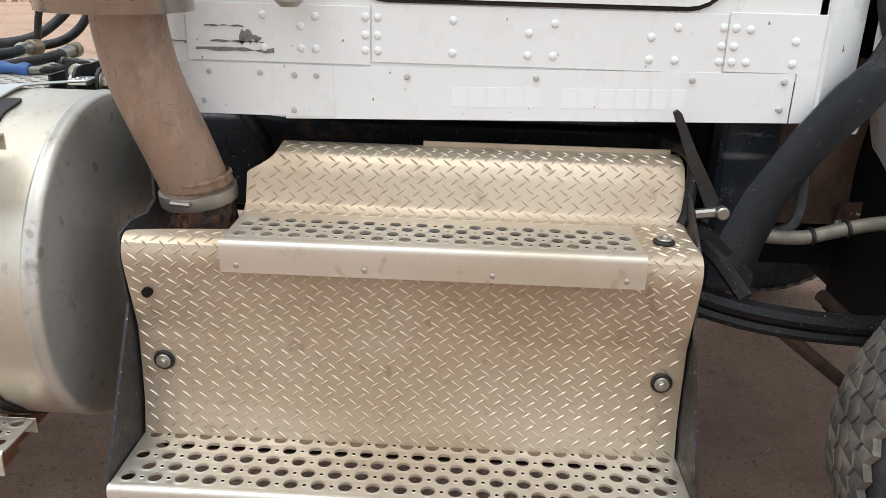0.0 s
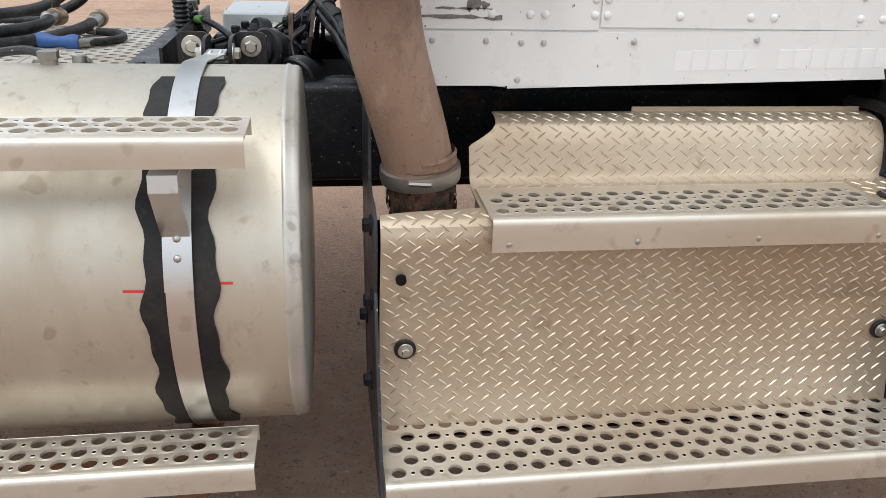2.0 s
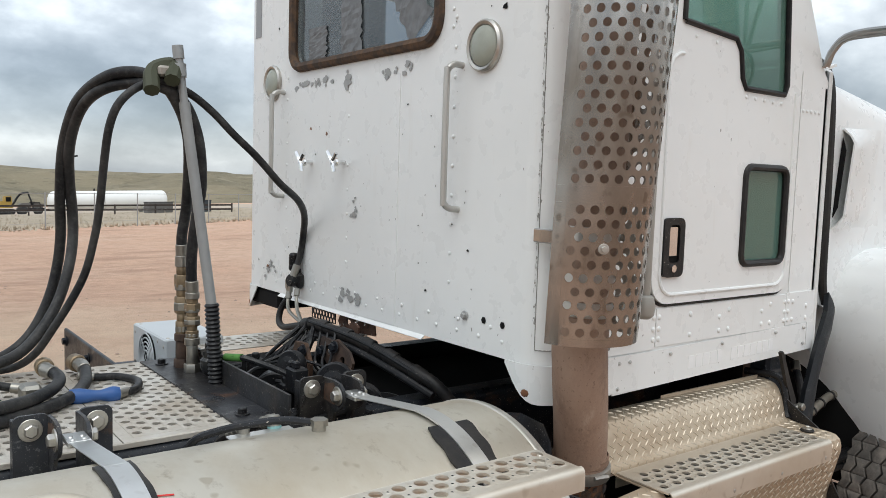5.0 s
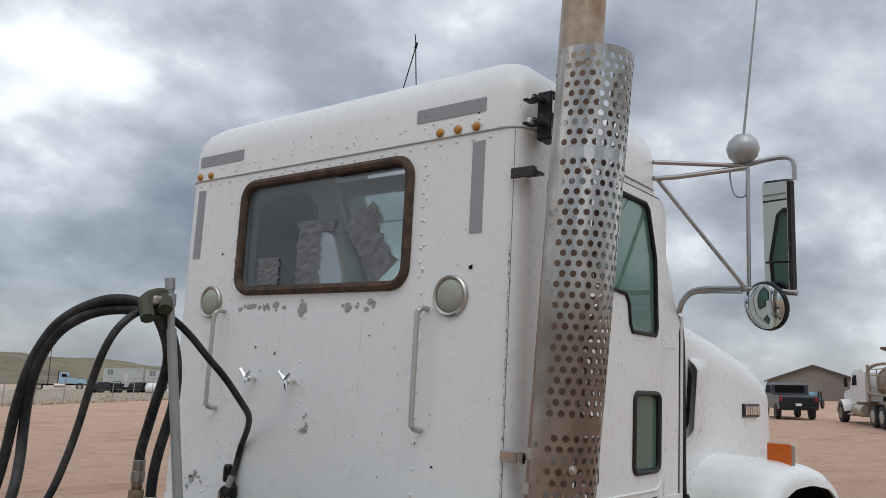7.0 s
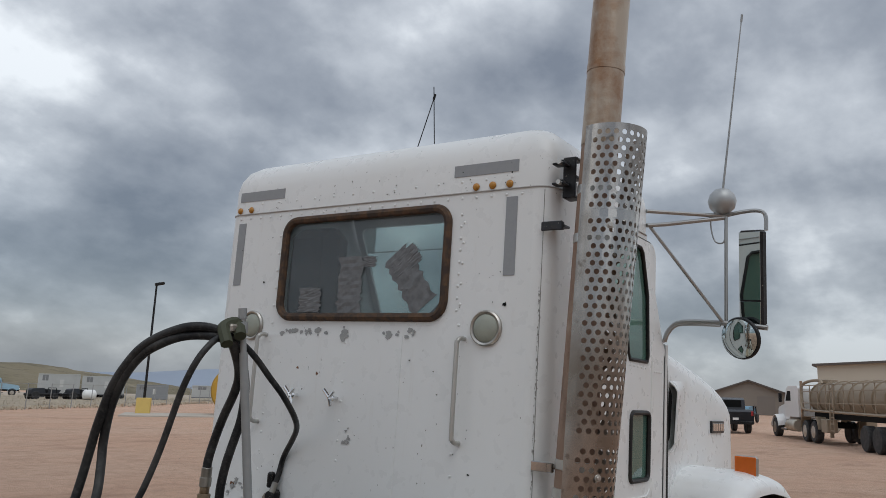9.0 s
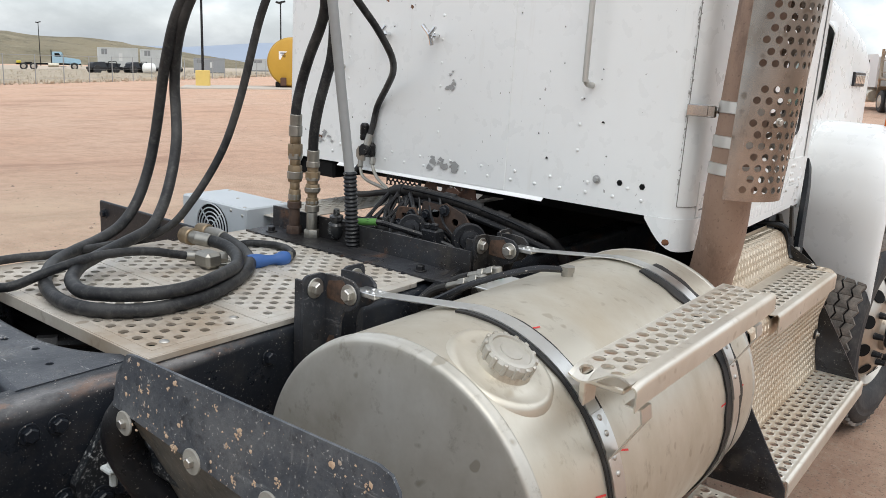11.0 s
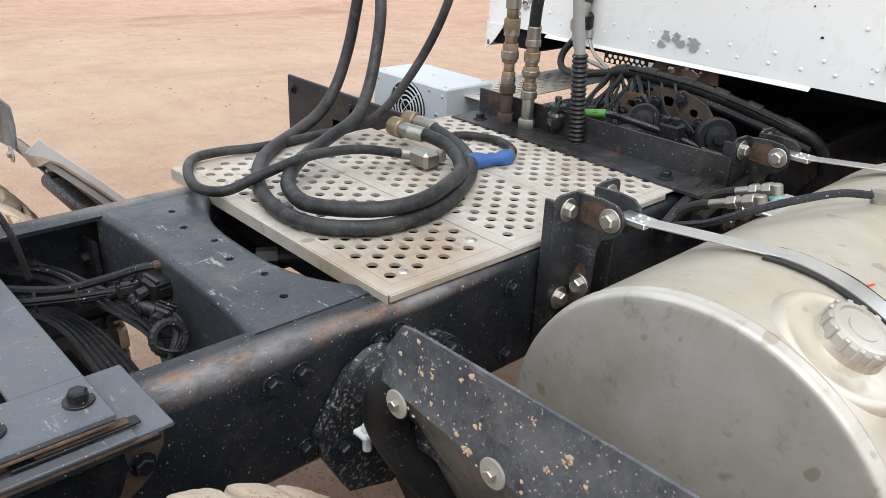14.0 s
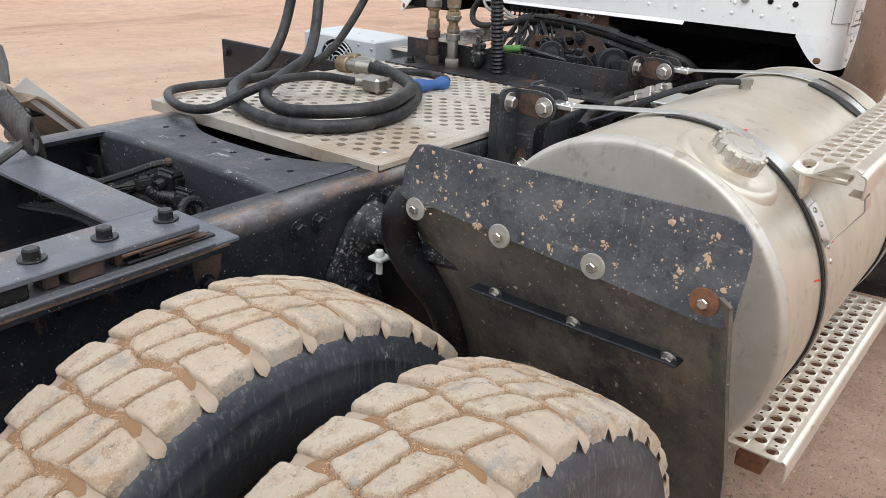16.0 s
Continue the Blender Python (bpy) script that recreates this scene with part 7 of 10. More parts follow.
m.lathe([(0.094, 0.011), (0.07, 0.026), (0.035, 0.0345), (0, 0.037)], (1.295, -1.315, 2.172), (-1, 0.34, -0.22), 28)
part("spot_mirror", m, MIRROR, mir, "round convex spot mirror")
m = M()
m.lathe([(0, -0.07), (0.035, -0.06), (0.06, -0.035), (0.07, 0), (0.06, 0.035), (0.035, 0.06), (0, 0.07)], (1.30, -1.225, 2.86), (0, 0, 1), 28)
part("aerial_base", m, plain("weathered_grey_ball", (0.42, 0.43, 0.43), 0.42, 0.5, 0.8, 12), mir, "dull chrome ball at the foot of the whip aerial")
m = M()
m.tube([(1.30, -1.228, 2.92), (1.30, -1.32, 3.83)], lambda s: 0.006 - 0.003 * s, 6, 1)
m.cyl((1.30, -1.318, 3.81), (1.30, -1.322, 3.85), 0.006, n=8)
m.tube([(1.30, -1.20, 2.82), (1.295, -1.17, 2.76), (1.295, -1.19, 2.66), (1.295, -1.235, 2.65), (1.30, -1.24, 2.72)], 0.004, 6, 5)
part("whip_aerial", m, POLE, mir)

# ---- bonnet and front wing ----
HS = [(1.466, 0.868, 2.27, 1.30), (1.48, 0.868, 2.266, 1.30), (1.6, 0.865, 2.215, 1.25), (2.0, 0.86, 2.16, 1.2), (2.4, 0.85, 2.10, 1.2), (2.75, 0.845, 2.03, 1.2), (2.95, 0.835, 1.96, 1.2), (3.08, 0.80, 1.80, 1.0), (3.12, 0.77, 1.5, 0.8), (3.12, 0.75, 0.9, 0.75)]


def hood_at(s, t):
    x, hw, zt, zb = prof_at(HS, s)
    a = (t * 2 - 1)
    k = abs(a)
    if k < 0.5:
        y, z = hw * 0.80 * (k / 0.5), zt - 0.05 * (k / 0.5) ** 2
    elif k < 0.68:
        q = (k - 0.5) / 0.18 * math.pi / 2
        y, z = hw * (0.80 + 0.20 * math.sin(q)), zt - 0.05 - 0.14 * (1 - math.cos(q))
    else:
        q = (k - 0.68) / 0.32
        y, z = hw * (1 + 0.02 * q), (zt - 0.19) * (1 - q) + zb * q
    return (x, math.copysign(y, a), z)


m = M()
m.surf(hood_at, 44, 48, 0.008)
hood = part("bonnet", m, SMOOTHWHITE, truck, "sloping white bonnet")
m = M()
m.box(3.09, 3.14, -0.5, 0.5, 0.8, 1.5, 0.02)
part("grille", m, GUARD, truck)
m = M()
m.surf(lambda s, t: (1.535 + 0.06 * t + 0.30 * s, -0.872 - 0.05 * (1 - s) ** 1.4 * min(1.0, 9 * t, 9 * (1 - t)), 1.575 + 0.385 * t + 0.01 * s), 8, 14, 0.006)
vent = part("bonnet_vent", m, SMOOTHWHITE, hood, "raised air intake on the bonnet side")
# near-black sheet for the shade inside the intake
m = M()
m.surf(lambda s, t: (1.540 + 0.05 * t, -0.872 - 0.018 * s * min(1.0, 6 * t, 6 * (1 - t)), 1.61 + 0.32 * t), 2, 12, 0.006)
part("vent_slot", m, DARK, hood)
m = M()
m.box(2.41, 2.68, -0.868, -0.842, 1.675, 1.75, 0.004)
part("side_badge", m, BLACKCLEAN, hood, "small dark badge with a chrome edge")
m = M()
for i in range(6):
    m.box(2.43 + 0.040 * i, 2.458 + 0.040 * i, -0.8715, -0.8682, 1.69, 1.735, 0.001)
part("badge_bars", m, CHROME, hood)
WA, WZ = 1.975, 0.52
WP = [(1.476, 0.775), (1.480, 0.82), (1.488, 0.90), (1.50, 1.00), (1.512, 1.10), (1.53, 1.20), (1.56, 1.29), (1.615, 1.38), (1.70, 1.45), (1.84, 1.49), (2.04, 1.495), (2.24, 1.465), (2.44, 1.39), (2.60, 1.28), (2.70, 1.14), (2.75, 0.99), (2.765, 0.85)]


def wing_at(side):
    def fn(s, t):
        x, z = prof_at(WP, s)
        n = unit((x - WA, 0, z - WZ + 0.15))
        y = 0.70 + 0.53 * min(1.0, t / 0.72)
        d = 0.0
        if t > 0.55:
            q = (t - 0.55) / 0.45
            y = 0.70 + 0.53 * 0.55 / 0.72 + 0.145 * math.sin(min(1, q * 1.25) * math.pi / 2)
            d = 0.10 * (1 - math.cos(min(1.0, q) * math.pi / 2))
        y += 0.075 * t * min(1.0, max(0.0, (x - 1.65) / 0.6))
        back = -(0.03 + 0.10 * (1 - t)) * max(0.0, 1 - s / 0.5) - 0.13 * (1 - t) ** 1.3 * max(0.0, 1 - s / 0.28)
        return (x - n.x * d - back, side * y, z - n.z * d)
    return fn


for side in (-1, 1):
    m = M()
    m.surf(wing_at(side), 52, 20, -0.008 * side)
    wing = part("front_wing", m, SMOOTHWHITE, truck, "rounded white front wing")
    m = M()

    def inner_skin(s, t, side=side):
        p = Vector(wing_at(side)(s, 0.96 * t))
        n = unit((WA - p.x, 0, WZ + 0.10 - p.z))
        return p + n * 0.020 - Vector((0, side * 0.012, 0))

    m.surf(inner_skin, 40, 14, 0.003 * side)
    # wheel-arch shade is put into the near-black colour of skin and liner
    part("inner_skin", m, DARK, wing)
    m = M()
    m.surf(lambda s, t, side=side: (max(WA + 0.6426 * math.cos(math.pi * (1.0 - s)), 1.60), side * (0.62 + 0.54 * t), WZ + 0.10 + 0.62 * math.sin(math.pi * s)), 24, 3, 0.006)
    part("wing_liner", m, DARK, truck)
m = M()
m.tube([(1.44, -0.76, 2.225), (1.445, -0.845, 2.185), (1.450, -0.888, 2.08), (1.452, -0.898, 1.75), (1.455, -0.900, 1.45), (1.475, -0.895, 1.36), (1.505, -0.890, 1.305)], 0.016, 8, 4)
part("cowl_seal", m, PAD, truck, "black rubber seal between cab and bonnet")
for side in (-1, 1):
    m = M()
    m.surf(lambda s, t, side=side: (1.345 + 0.090 * s, side * (0.931 - 0.066 * s), (1.140 + 0.005 * s) * (1 - t) + (2.135 + 0.03 * s) * t), 3, 8, 0.012 * side)
    part("cowl_panel", m, WHITE, truck, "white cowl panel between door and bonnet")
m = M()
m.surf(lambda s, t: (1.30 + 0.15 * s, -0.90 + 1.80 * t, 2.13 + 0.05 * s + 0.03 * math.sin(t * math.pi)), 3, 12, 0.01)
part("cowl_top", m, WHITE, truck)
m = M()
m.box(1.95, 2.00, -1.238, -1.118, 1.438, 1.585, 0.010)
ts = part("turn_signal", m, BOLT, truck, "square amber turn signal on a stalk")
m = M()
m.box(1.9425, 1.9495, -1.234, -1.122, 1.442, 1.581, 0.004)
part("lens", m, AMBER, ts)
m = M()
m.box(1.94, 2.01, -1.205, -1.150, 1.41, 1.453, 0.004)
part("foot", m, PAD, ts)
m = M()
m.box(2.77, 2.785, -1.36, -0.90, 0.61, 0.915, 0.004)
part("front_mudflap", m, PAD, truck)
# latch strap, braces and lines ahead of the step box
m = M()
m.plate([(1.030, 1.180), (1.038, 1.186), (1.046, 1.180), (1.085, 1.105), (1.144, 1.005), (1.146, 0.985), (1.134, 0.978), (1.118, 0.99), (1.075, 1.075)], (), 0.012, lambda u, v, w: (u + 0.03, -0.985 + w, v))
part("bonnet_latch", m, PAD, truck, "black rubber bonnet latch")
m = M()
m.box(-0.030, 0.030, -0.010, 0.010, -0.010, 0.010, 0.005, Matrix.Translation((1.152, -0.99, 0.979)) @ pose(0, 0, 0, 0, -8, 0))
m.cyl((1.178, -0.99, 0.984), (1.178, -1.012, 0.984), 0.014, n=14, cham=0.003)
part("latch_catch", m, NICKEL, truck, "light grey bonnet catch lever")
m = M()
m.tube([(1.085, -0.84, 1.088), (1.11, -0.93, 1.09), (1.118, -0.965, 1.065), (1.112, -0.985, 0.98), (1.10, -1.0, 0.955)], 0.0125, 8, 4)
m.tube([(1.12, -0.97, 0.94), (1.17, -1.06, 0.90), (1.21, -1.12, 0.85)], 0.016, 6, 1)
part("step_rail", m, BLACKCLEAN, truck)
m = M()
BL = [(1.172, 0.90), (1.224, 1.026), (1.303, 1.143), (1.379, 1.234), (1.44, 1.285), (1.475, 1.345)]
BR = [(1.236, 0.828), (1.258, 0.897), (1.297, 0.998), (1.363, 1.091), (1.445, 1.177), (1.505, 1.24)]


def brace_at(s, t):
    a, b = prof_at(BL, s), prof_at(BR, s)
    return (a[0] + (b[0] - a[0]) * t, -0.992 + 0.09 * s - 0.014 * math.sin(math.pi * t), a[1] + (b[1] - a[1]) * t)


m.surf(brace_at, 20, 8, 0.02)
part("brace", m, black_paint("scraped_black_brace", (0.012, 0.0135, 0.016), 0.22, False, 0.0, (), 0.08), truck, "broad scraped black brace under the bonnet")
m = M()
m.box(1.20, 1.325, -0.86, -0.78, 0.75, 1.16, 0.012)
part("cab_mount", m, black_paint("slate_mount_paint", (0.020, 0.026, 0.034), 0.5, False, 0.0, (((1.225, -0.86, 1.07), 0.09),), 0.3), truck, "scuffed black cab mount")
m = M()
m.tube([(1.11, -0.95, 0.80), (1.30, -0.98, 0.76), (1.55, -0.98, 0.74), (1.80, -0.95, 0.76)], 0.022, 8, 5)
m.tube([(1.11, -0.95, 0.765), (1.30, -0.98, 0.725), (1.55, -0.98, 0.705), (1.80, -0.95, 0.725)], 0.016, 8, 5)
part("spring_pack", m, BLACKCLEAN, truck, "black leaf spring and hanger")
# engine-bay shade is put into the block's near-black colour
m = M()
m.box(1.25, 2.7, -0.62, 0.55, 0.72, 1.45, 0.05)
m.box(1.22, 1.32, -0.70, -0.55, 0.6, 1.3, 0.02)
part("engine_block", m, DARK, truck, "engine block in the near-black underside colour")
m = M()
m.surf(lambda a, t: (1.36 + 0.55 * a, -0.66 - 0.03 * math.sin(a * 9) * math.sin(t * 5), 0.86 + 0.40 * t), 16, 12, 0.02)
part("engine_side", m, rusty("oily_brown_engine", (0.17, 0.105, 0.075), (0.035, 0.026, 0.022), 0.6, 7.0), truck, "oily brown side of the engine")
m = M()
m.plate([(1.54, 0.86), (1.67, 0.865), (1.67, 0.925), (1.60, 0.935), (1.54, 0.928)], (), 0.01, lambda u, v, w: (u, -0.715 + w, v))
part("engine_plate", m, FLAKED, truck, "rusty plate with flakes of white paint on the engine")
for a, b in (((1.40, -0.86, 0.66), (1.57, -0.86, 0.53)), ((1.50, -0.80, 0.73), (1.72, -0.80, 0.55))):
    part("radius_bar", M().tube([a, b], 0.016, 8, 1), OLDRUST, truck, "dark diagonal suspension bar")
part("channel_bracket", M().plate([(1.125, 0.955), (1.155, 0.955), (1.255, 0.862), (1.250, 0.835), (1.232, 0.835), (1.228, 0.855), (1.135, 0.935)], (), 0.045, lambda u, v, w: (u, -1.02 + w, v)), BLACKCLEAN, truck, "short black channel bracket")
m = M()
m.plate([(1.40, 1.135), (1.455, 1.135), (1.47, 1.20), (1.40, 1.145)], (), 0.004, lambda u, v, w: (u, -0.905 + w, v))
part("bracket_plate", m, CREAM, truck)
m = M()
m.tube([(1.25, -0.95, 0.925), (1.30, -0.94, 0.918), (1.38, -0.93, 0.915), (1.47, -0.92, 0.935), (1.56, -0.91, 0.948), (1.75, -0.90, 0.955)], 0.0155, 12, 5)
part("heater_hose", M().tube([(1.30, -0.925, 0.915), (1.35, -0.915, 0.93), (1.372, -0.90, 0.965), (1.378, -0.88, 1.03), (1.39, -0.86, 1.06)], 0.0135, 10, 5), HOSE, truck, "grey heater hose with an elbow")
part("hose_fitting", M().cyl((1.388, -0.862, 1.055), (1.405, -0.845, 1.085), 0.019, n=6, cham=0.003), NICKEL, truck)
part("coolant_hose", m, plain("grimy_steel_pipe", (0.27, 0.245, 0.205), 0.5, 0.5, 0.5, 25, 0.8), truck, "pale braided coolant line")
every("hose_clip", M().lathe([(0.016, -0.005), (0.0195, -0.003), (0.0195, 0.003), (0.016, 0.005)], (0, 0, 0), (0, 0, 1), 14), PAD, truck, [((1.395, -0.928, 0.918), (1, 0.1, 0.15)), ((1.47, -0.92, 0.935), (1, 0.1, 0.2)), ((1.56, -0.91, 0.948), (1, 0.1, 0.1))])

# ---- wheels ----


def tyre_mesh(r, w, seed, blocks=True, rows=4, count=36):
    m = M()
    hw = w / 2
    prof = [(0.295, -hw * 0.62), (0.33, -hw * 0.86), (r * 0.78, -hw * 1.0), (r * 0.80, -hw * 1.012), (r * 0.815, -hw * 1.002), (r * 0.855, -hw * 0.985), (r * 0.86, -hw * 0.992), (r * 0.872, -hw * 0.98), (r * 0.90, -hw * 0.945), (r - 0.041, -hw * 0.905), (r - 0.034, -hw * 0.87), (r - 0.027, -hw * 0.80), (r - 0.020, -hw * 0.4), (r - 0.020, 0)]
    prof = prof + [(a, -b) for a, b in reversed(prof[:-1])] + [(0.285, hw * 0.5), (0.285, -hw * 0.5), prof[0]]
    m.lathe(prof, (0, 0, 0), (0, 1, 0), 72)
    return m


def tread_put(r, half):
    """Lays a point of the unrolled tread (run along the tyre, place across it) on the crowned tyre."""
    def put(p, lift):
        a, y = p.x / r, p.y
        rr = r + lift - 0.011 * min(1.3, abs(y) / half) ** 3.5
        return (rr * math.cos(a), y, rr * math.sin(a))
    return put


def worn_block(m, put, ring, rnd, depth, tilt=0.0):
    """One tread block: corners rounded, edges rolled over, top a little dished and uneven."""
    mid = sum(ring, Vector((0, 0))) / len(ring)
    out = []
    for q, p in enumerate(ring):
        a, b = ring[q - 1], ring[(q + 1) % len(ring)]
        f = min(0.35, 0.0085 / max(0.004, (p - a).length))
        g = min(0.35, 0.0085 / max(0.004, (p - b).length))
        pa, pb = p.lerp(a, f), p.lerp(b, g)
        out += [pa, (pa.lerp(pb, 0.5)).lerp(p, 0.45), pb]
    # wander along the long edges
    fine = []
    for p, q in zip(out, out[1:] + out[:1]):
        fine.append(p)
        if (q - p).length > 0.014:
            for k in range(1, 4):
                fine.append(p.lerp(q, k / 4) + (mid - p).normalized() * rnd.uniform(-0.0012, 0.0022))
    out = fine
    n = len(out)
    lift = rnd.uniform(-0.0012, 0.0012)
    vs = []
    for shrink, low in ((1.0, -depth), (0.985, -0.0070), (0.955, -0.0028), (0.90, -0.0007), (0.72, 0.0004), (0.42, 0.0)):
        vs += [put(mid.lerp(p, shrink), low + (lift + rnd.uniform(-0.0009, 0.0009) if low > -0.004 else 0.0)) for p in out]
    fs = []
    for h in range(5):
        for i in range(n):
            q = (i + 1) % n
            fs.append((h * n + i, h * n + q, (h + 1) * n + q, (h + 1) * n + i))
    fs.append(tuple(range(5 * n, 6 * n)))
    m.put(vs, fs)


def tread_mesh(r, w, seed, count=38):
    """Four rows of uneven blocks, each border slanting a little, with open slots between the shoulder blocks."""
    rnd = random.Random(seed)
    m = M()
    m.edges = []
    m.slots = []
    half = w * 0.435
    st = 2 * math.pi / count * r
    put = tread_put(r, half)
    lines = [-half * 1.03, -half * 0.46, 0.02 * half, half * 0.46, half * 1.03]
    slant = [0.0, 0.085 * half, 0.11 * half, 0.085 * half, 0.0]
    jog = [-0.06, -0.06, 0.10, -0.05, 0.06]
    wild = {}

    def node(k, j, end):
        """Corner of the pattern at pitch line k and border j, before or after the step in the border."""
        key = (k % count, j, end)
        if key not in wild:
            wild[key] = (rnd.uniform(-0.05, 0.05), rnd.uniform(-0.06, 0.06) * half if 0 < j < 4 else rnd.uniform(-0.006, 0.006) * half)
        da, dy = wild[key]
        turn = wild.setdefault((k % count, j), rnd.uniform(-0.03, 0.03))
        return Vector(((k + jog[j] + turn + da * 0.3) * st, lines[j] + dy + (slant[j] if end else -slant[j])))

    for k in range(count):
        for j in range(4):
            a, b = node(k, j, 0), node(k + 1, j, 1)
            c, d = node(k + 1, j + 1, 1), node(k, j + 1, 0)
            ring = [a, a.lerp(b, 0.5) + Vector((0, rnd.uniform(-0.03, 0.03) * half if j else 0)), b, c, c.lerp(d, 0.5) + Vector((0, rnd.uniform(-0.03, 0.03) * half if j < 3 else 0)), d]
            mid = sum(ring, Vector((0, 0))) / 6
            gap = []
            for q, p in enumerate(ring):
                gx = 0.0024
                if (j == 0 and q in (0, 2)) or (j == 3 and q in (3, 5)):
                    gx = 0.0095
                elif j in (0, 3) and q != 1 and q != 4:
                    gx = 0.0066
                gap.append(p + Vector((math.copysign(gx, mid.x - p.x) if q not in (1, 4) else 0.0, math.copysign(0.0024, mid.y - p.y))))
            worn_block(m, put, gap, rnd, 0.026 if j in (0, 3) else 0.018)
            if j in (1, 2):
                m.edges += list(zip(gap, gap[1:] + gap[:1]))
            else:
                m.edges += [(gap[3], gap[4]), (gap[4], gap[5])] if j == 0 else [(gap[0], gap[1]), (gap[1], gap[2])]
            if j in (0, 3):
                p = a if j == 0 else d
                m.slots.append((p.x / r, -1 if j == 0 else 1))
    return m


def rib_tread(r, w, seed, count=52):
    """Steering tyre: five ribs parted by zigzag grooves, with notched shoulders."""
    rnd = random.Random(seed)
    m = M()
    half = w * 0.435
    put = tread_put(r, half)
    st = 2 * math.pi / count * r
    cuts = [-half, -half * 0.60, -half * 0.20, half * 0.20, half * 0.60, half]
    for j in range(5):
        for k in range(count):
            ring = []
            for side, at in ((0, (0, 0.5, 1)), (1, (1, 0.5, 0))):
                y = cuts[j + side]
                outer = (j + side) in (0, 5)
                for f in at:
                    zig = 0.0 if outer else 0.0075 * (1 if f == 0.5 else -1) * (1 if (j + side) % 2 else -1)
                    notch = 0.0
                    if outer and f == 0.5:
                        notch = 0.016 * (1 if side == 0 else -1)
                    inset = 0.0 if outer else 0.0042 * (1 if side == 0 else -1)
                    ring.append(Vector(((k + f) * st + (0.0008 if f == 0 else -0.0008 if f == 1 else 0), y + zig + inset + notch)))
            n = 6
            vs = [put(p, -0.016) for p in ring] + [put(p, -0.0015) for p in ring] + [put(p.lerp(sum(ring, Vector((0, 0))) / 6, 0.10), 0.0) for p in ring]
            fs = [(h * n + i, h * n + (i + 1) % n, (h + 1) * n + (i + 1) % n, (h + 1) * n + i) for h in range(2) for i in range(n)]
            fs += [(2 * n, 2 * n + 1, 2 * n + 4, 2 * n + 5), (2 * n + 1, 2 * n + 2, 2 * n + 3, 2 * n + 4)]
            m.put(vs, fs)
    return m


def slot_mesh(r, w, slots):
    """Dust packed in the open shoulder slots, each ending in a rounded tongue down the sidewall."""
    m = M()
    half = w * 0.435
    run = [(0.34, -0.0045), (0.50, -0.0095), (0.75, -0.0130), (0.92, -0.0150), (1.00, -0.0190), (1.026, -0.0245), (1.039, -0.0290), (1.044, -0.0310)]
    for a, side in slots:
        vs = []
        for i, (f, low) in enumerate(run):
            wide = 0.0115 if i < 5 else (0.0108, 0.0085, 0.0045)[i - 5]
            for q, dip in ((-1, 0.002), (-0.55, -0.001), (0, -0.0022), (0.55, -0.001), (1, 0.002)):
                rr = r + low + dip - 0.011 * min(1.0, f) ** 3.5 * 0.6
                t = a + q * wide / r
                vs.append((rr * math.cos(t), side * half * f + side * (0.0015 if f > 1 else 0), rr * math.sin(t)))
        fs = [(i * 5 + q, i * 5 + q + 1, i * 5 + q + 6, i * 5 + q + 5) for i in range(len(run) - 1) for q in range(4)]
        m.put(vs, fs)
    return m


def crumbs(r, w, edges, seed, n, spread=0.0):
    """Loose crumbs of dried earth lodged in the grooves and along their edges."""
    rnd = random.Random(seed)
    half = w * 0.435
    m = M()
    for i in range(n):
        p, q = rnd.choice(edges)
        c = p.lerp(q, rnd.random())
        wide = spread or (0.0016 if i % 3 else 0.0045)
        c = c + Vector((rnd.gauss(0, wide), rnd.gauss(0, wide)))
        k = rnd.uniform(0.0004, 0.0015) * (1.6 if rnd.random() < 0.06 else 1) * (0.75 if spread else 1)
        c = Vector(tread_put(r, half)(c, 0.0002 if spread or i % 3 == 0 else -rnd.uniform(0.0005, 0.006)))
        vs = [c + Vector((rnd.uniform(-1, 1), rnd.uniform(-1, 1), rnd.uniform(-1, 1))).normalized() * k for _ in range(4)]
        m.put(vs, [(0, 1, 2), (0, 2, 3), (0, 3, 1), (1, 3, 2)])
    return m


def rim_mesh(out, proud):
    m = M()
    prof = [(0.290, 0.02), (0.30, 0.055), (0.285, 0.06), (0.275, 0.03), (0.262, -0.02), (0.20, 0.0), (0.14, 0.012), (0.10, 0.02), (0.10, 0.06), (0.085, 0.085), (0.05, 0.095), (0, 0.095)]
    if proud:
        prof = [(0.290, 0.02), (0.302, 0.098), (0.290, 0.104), (0.278, 0.088), (0.266, 0.066), (0.245, 0.090), (0.215, 0.114), (0.18, 0.125), (0.14, 0.128), (0.105, 0.128), (0.10, 0.15), (0, 0.15)]
    prof = [(a, b * out) for a, b in prof]
    m.lathe(prof, (0, 0, 0), (0, 1, 0), 48)
    return m


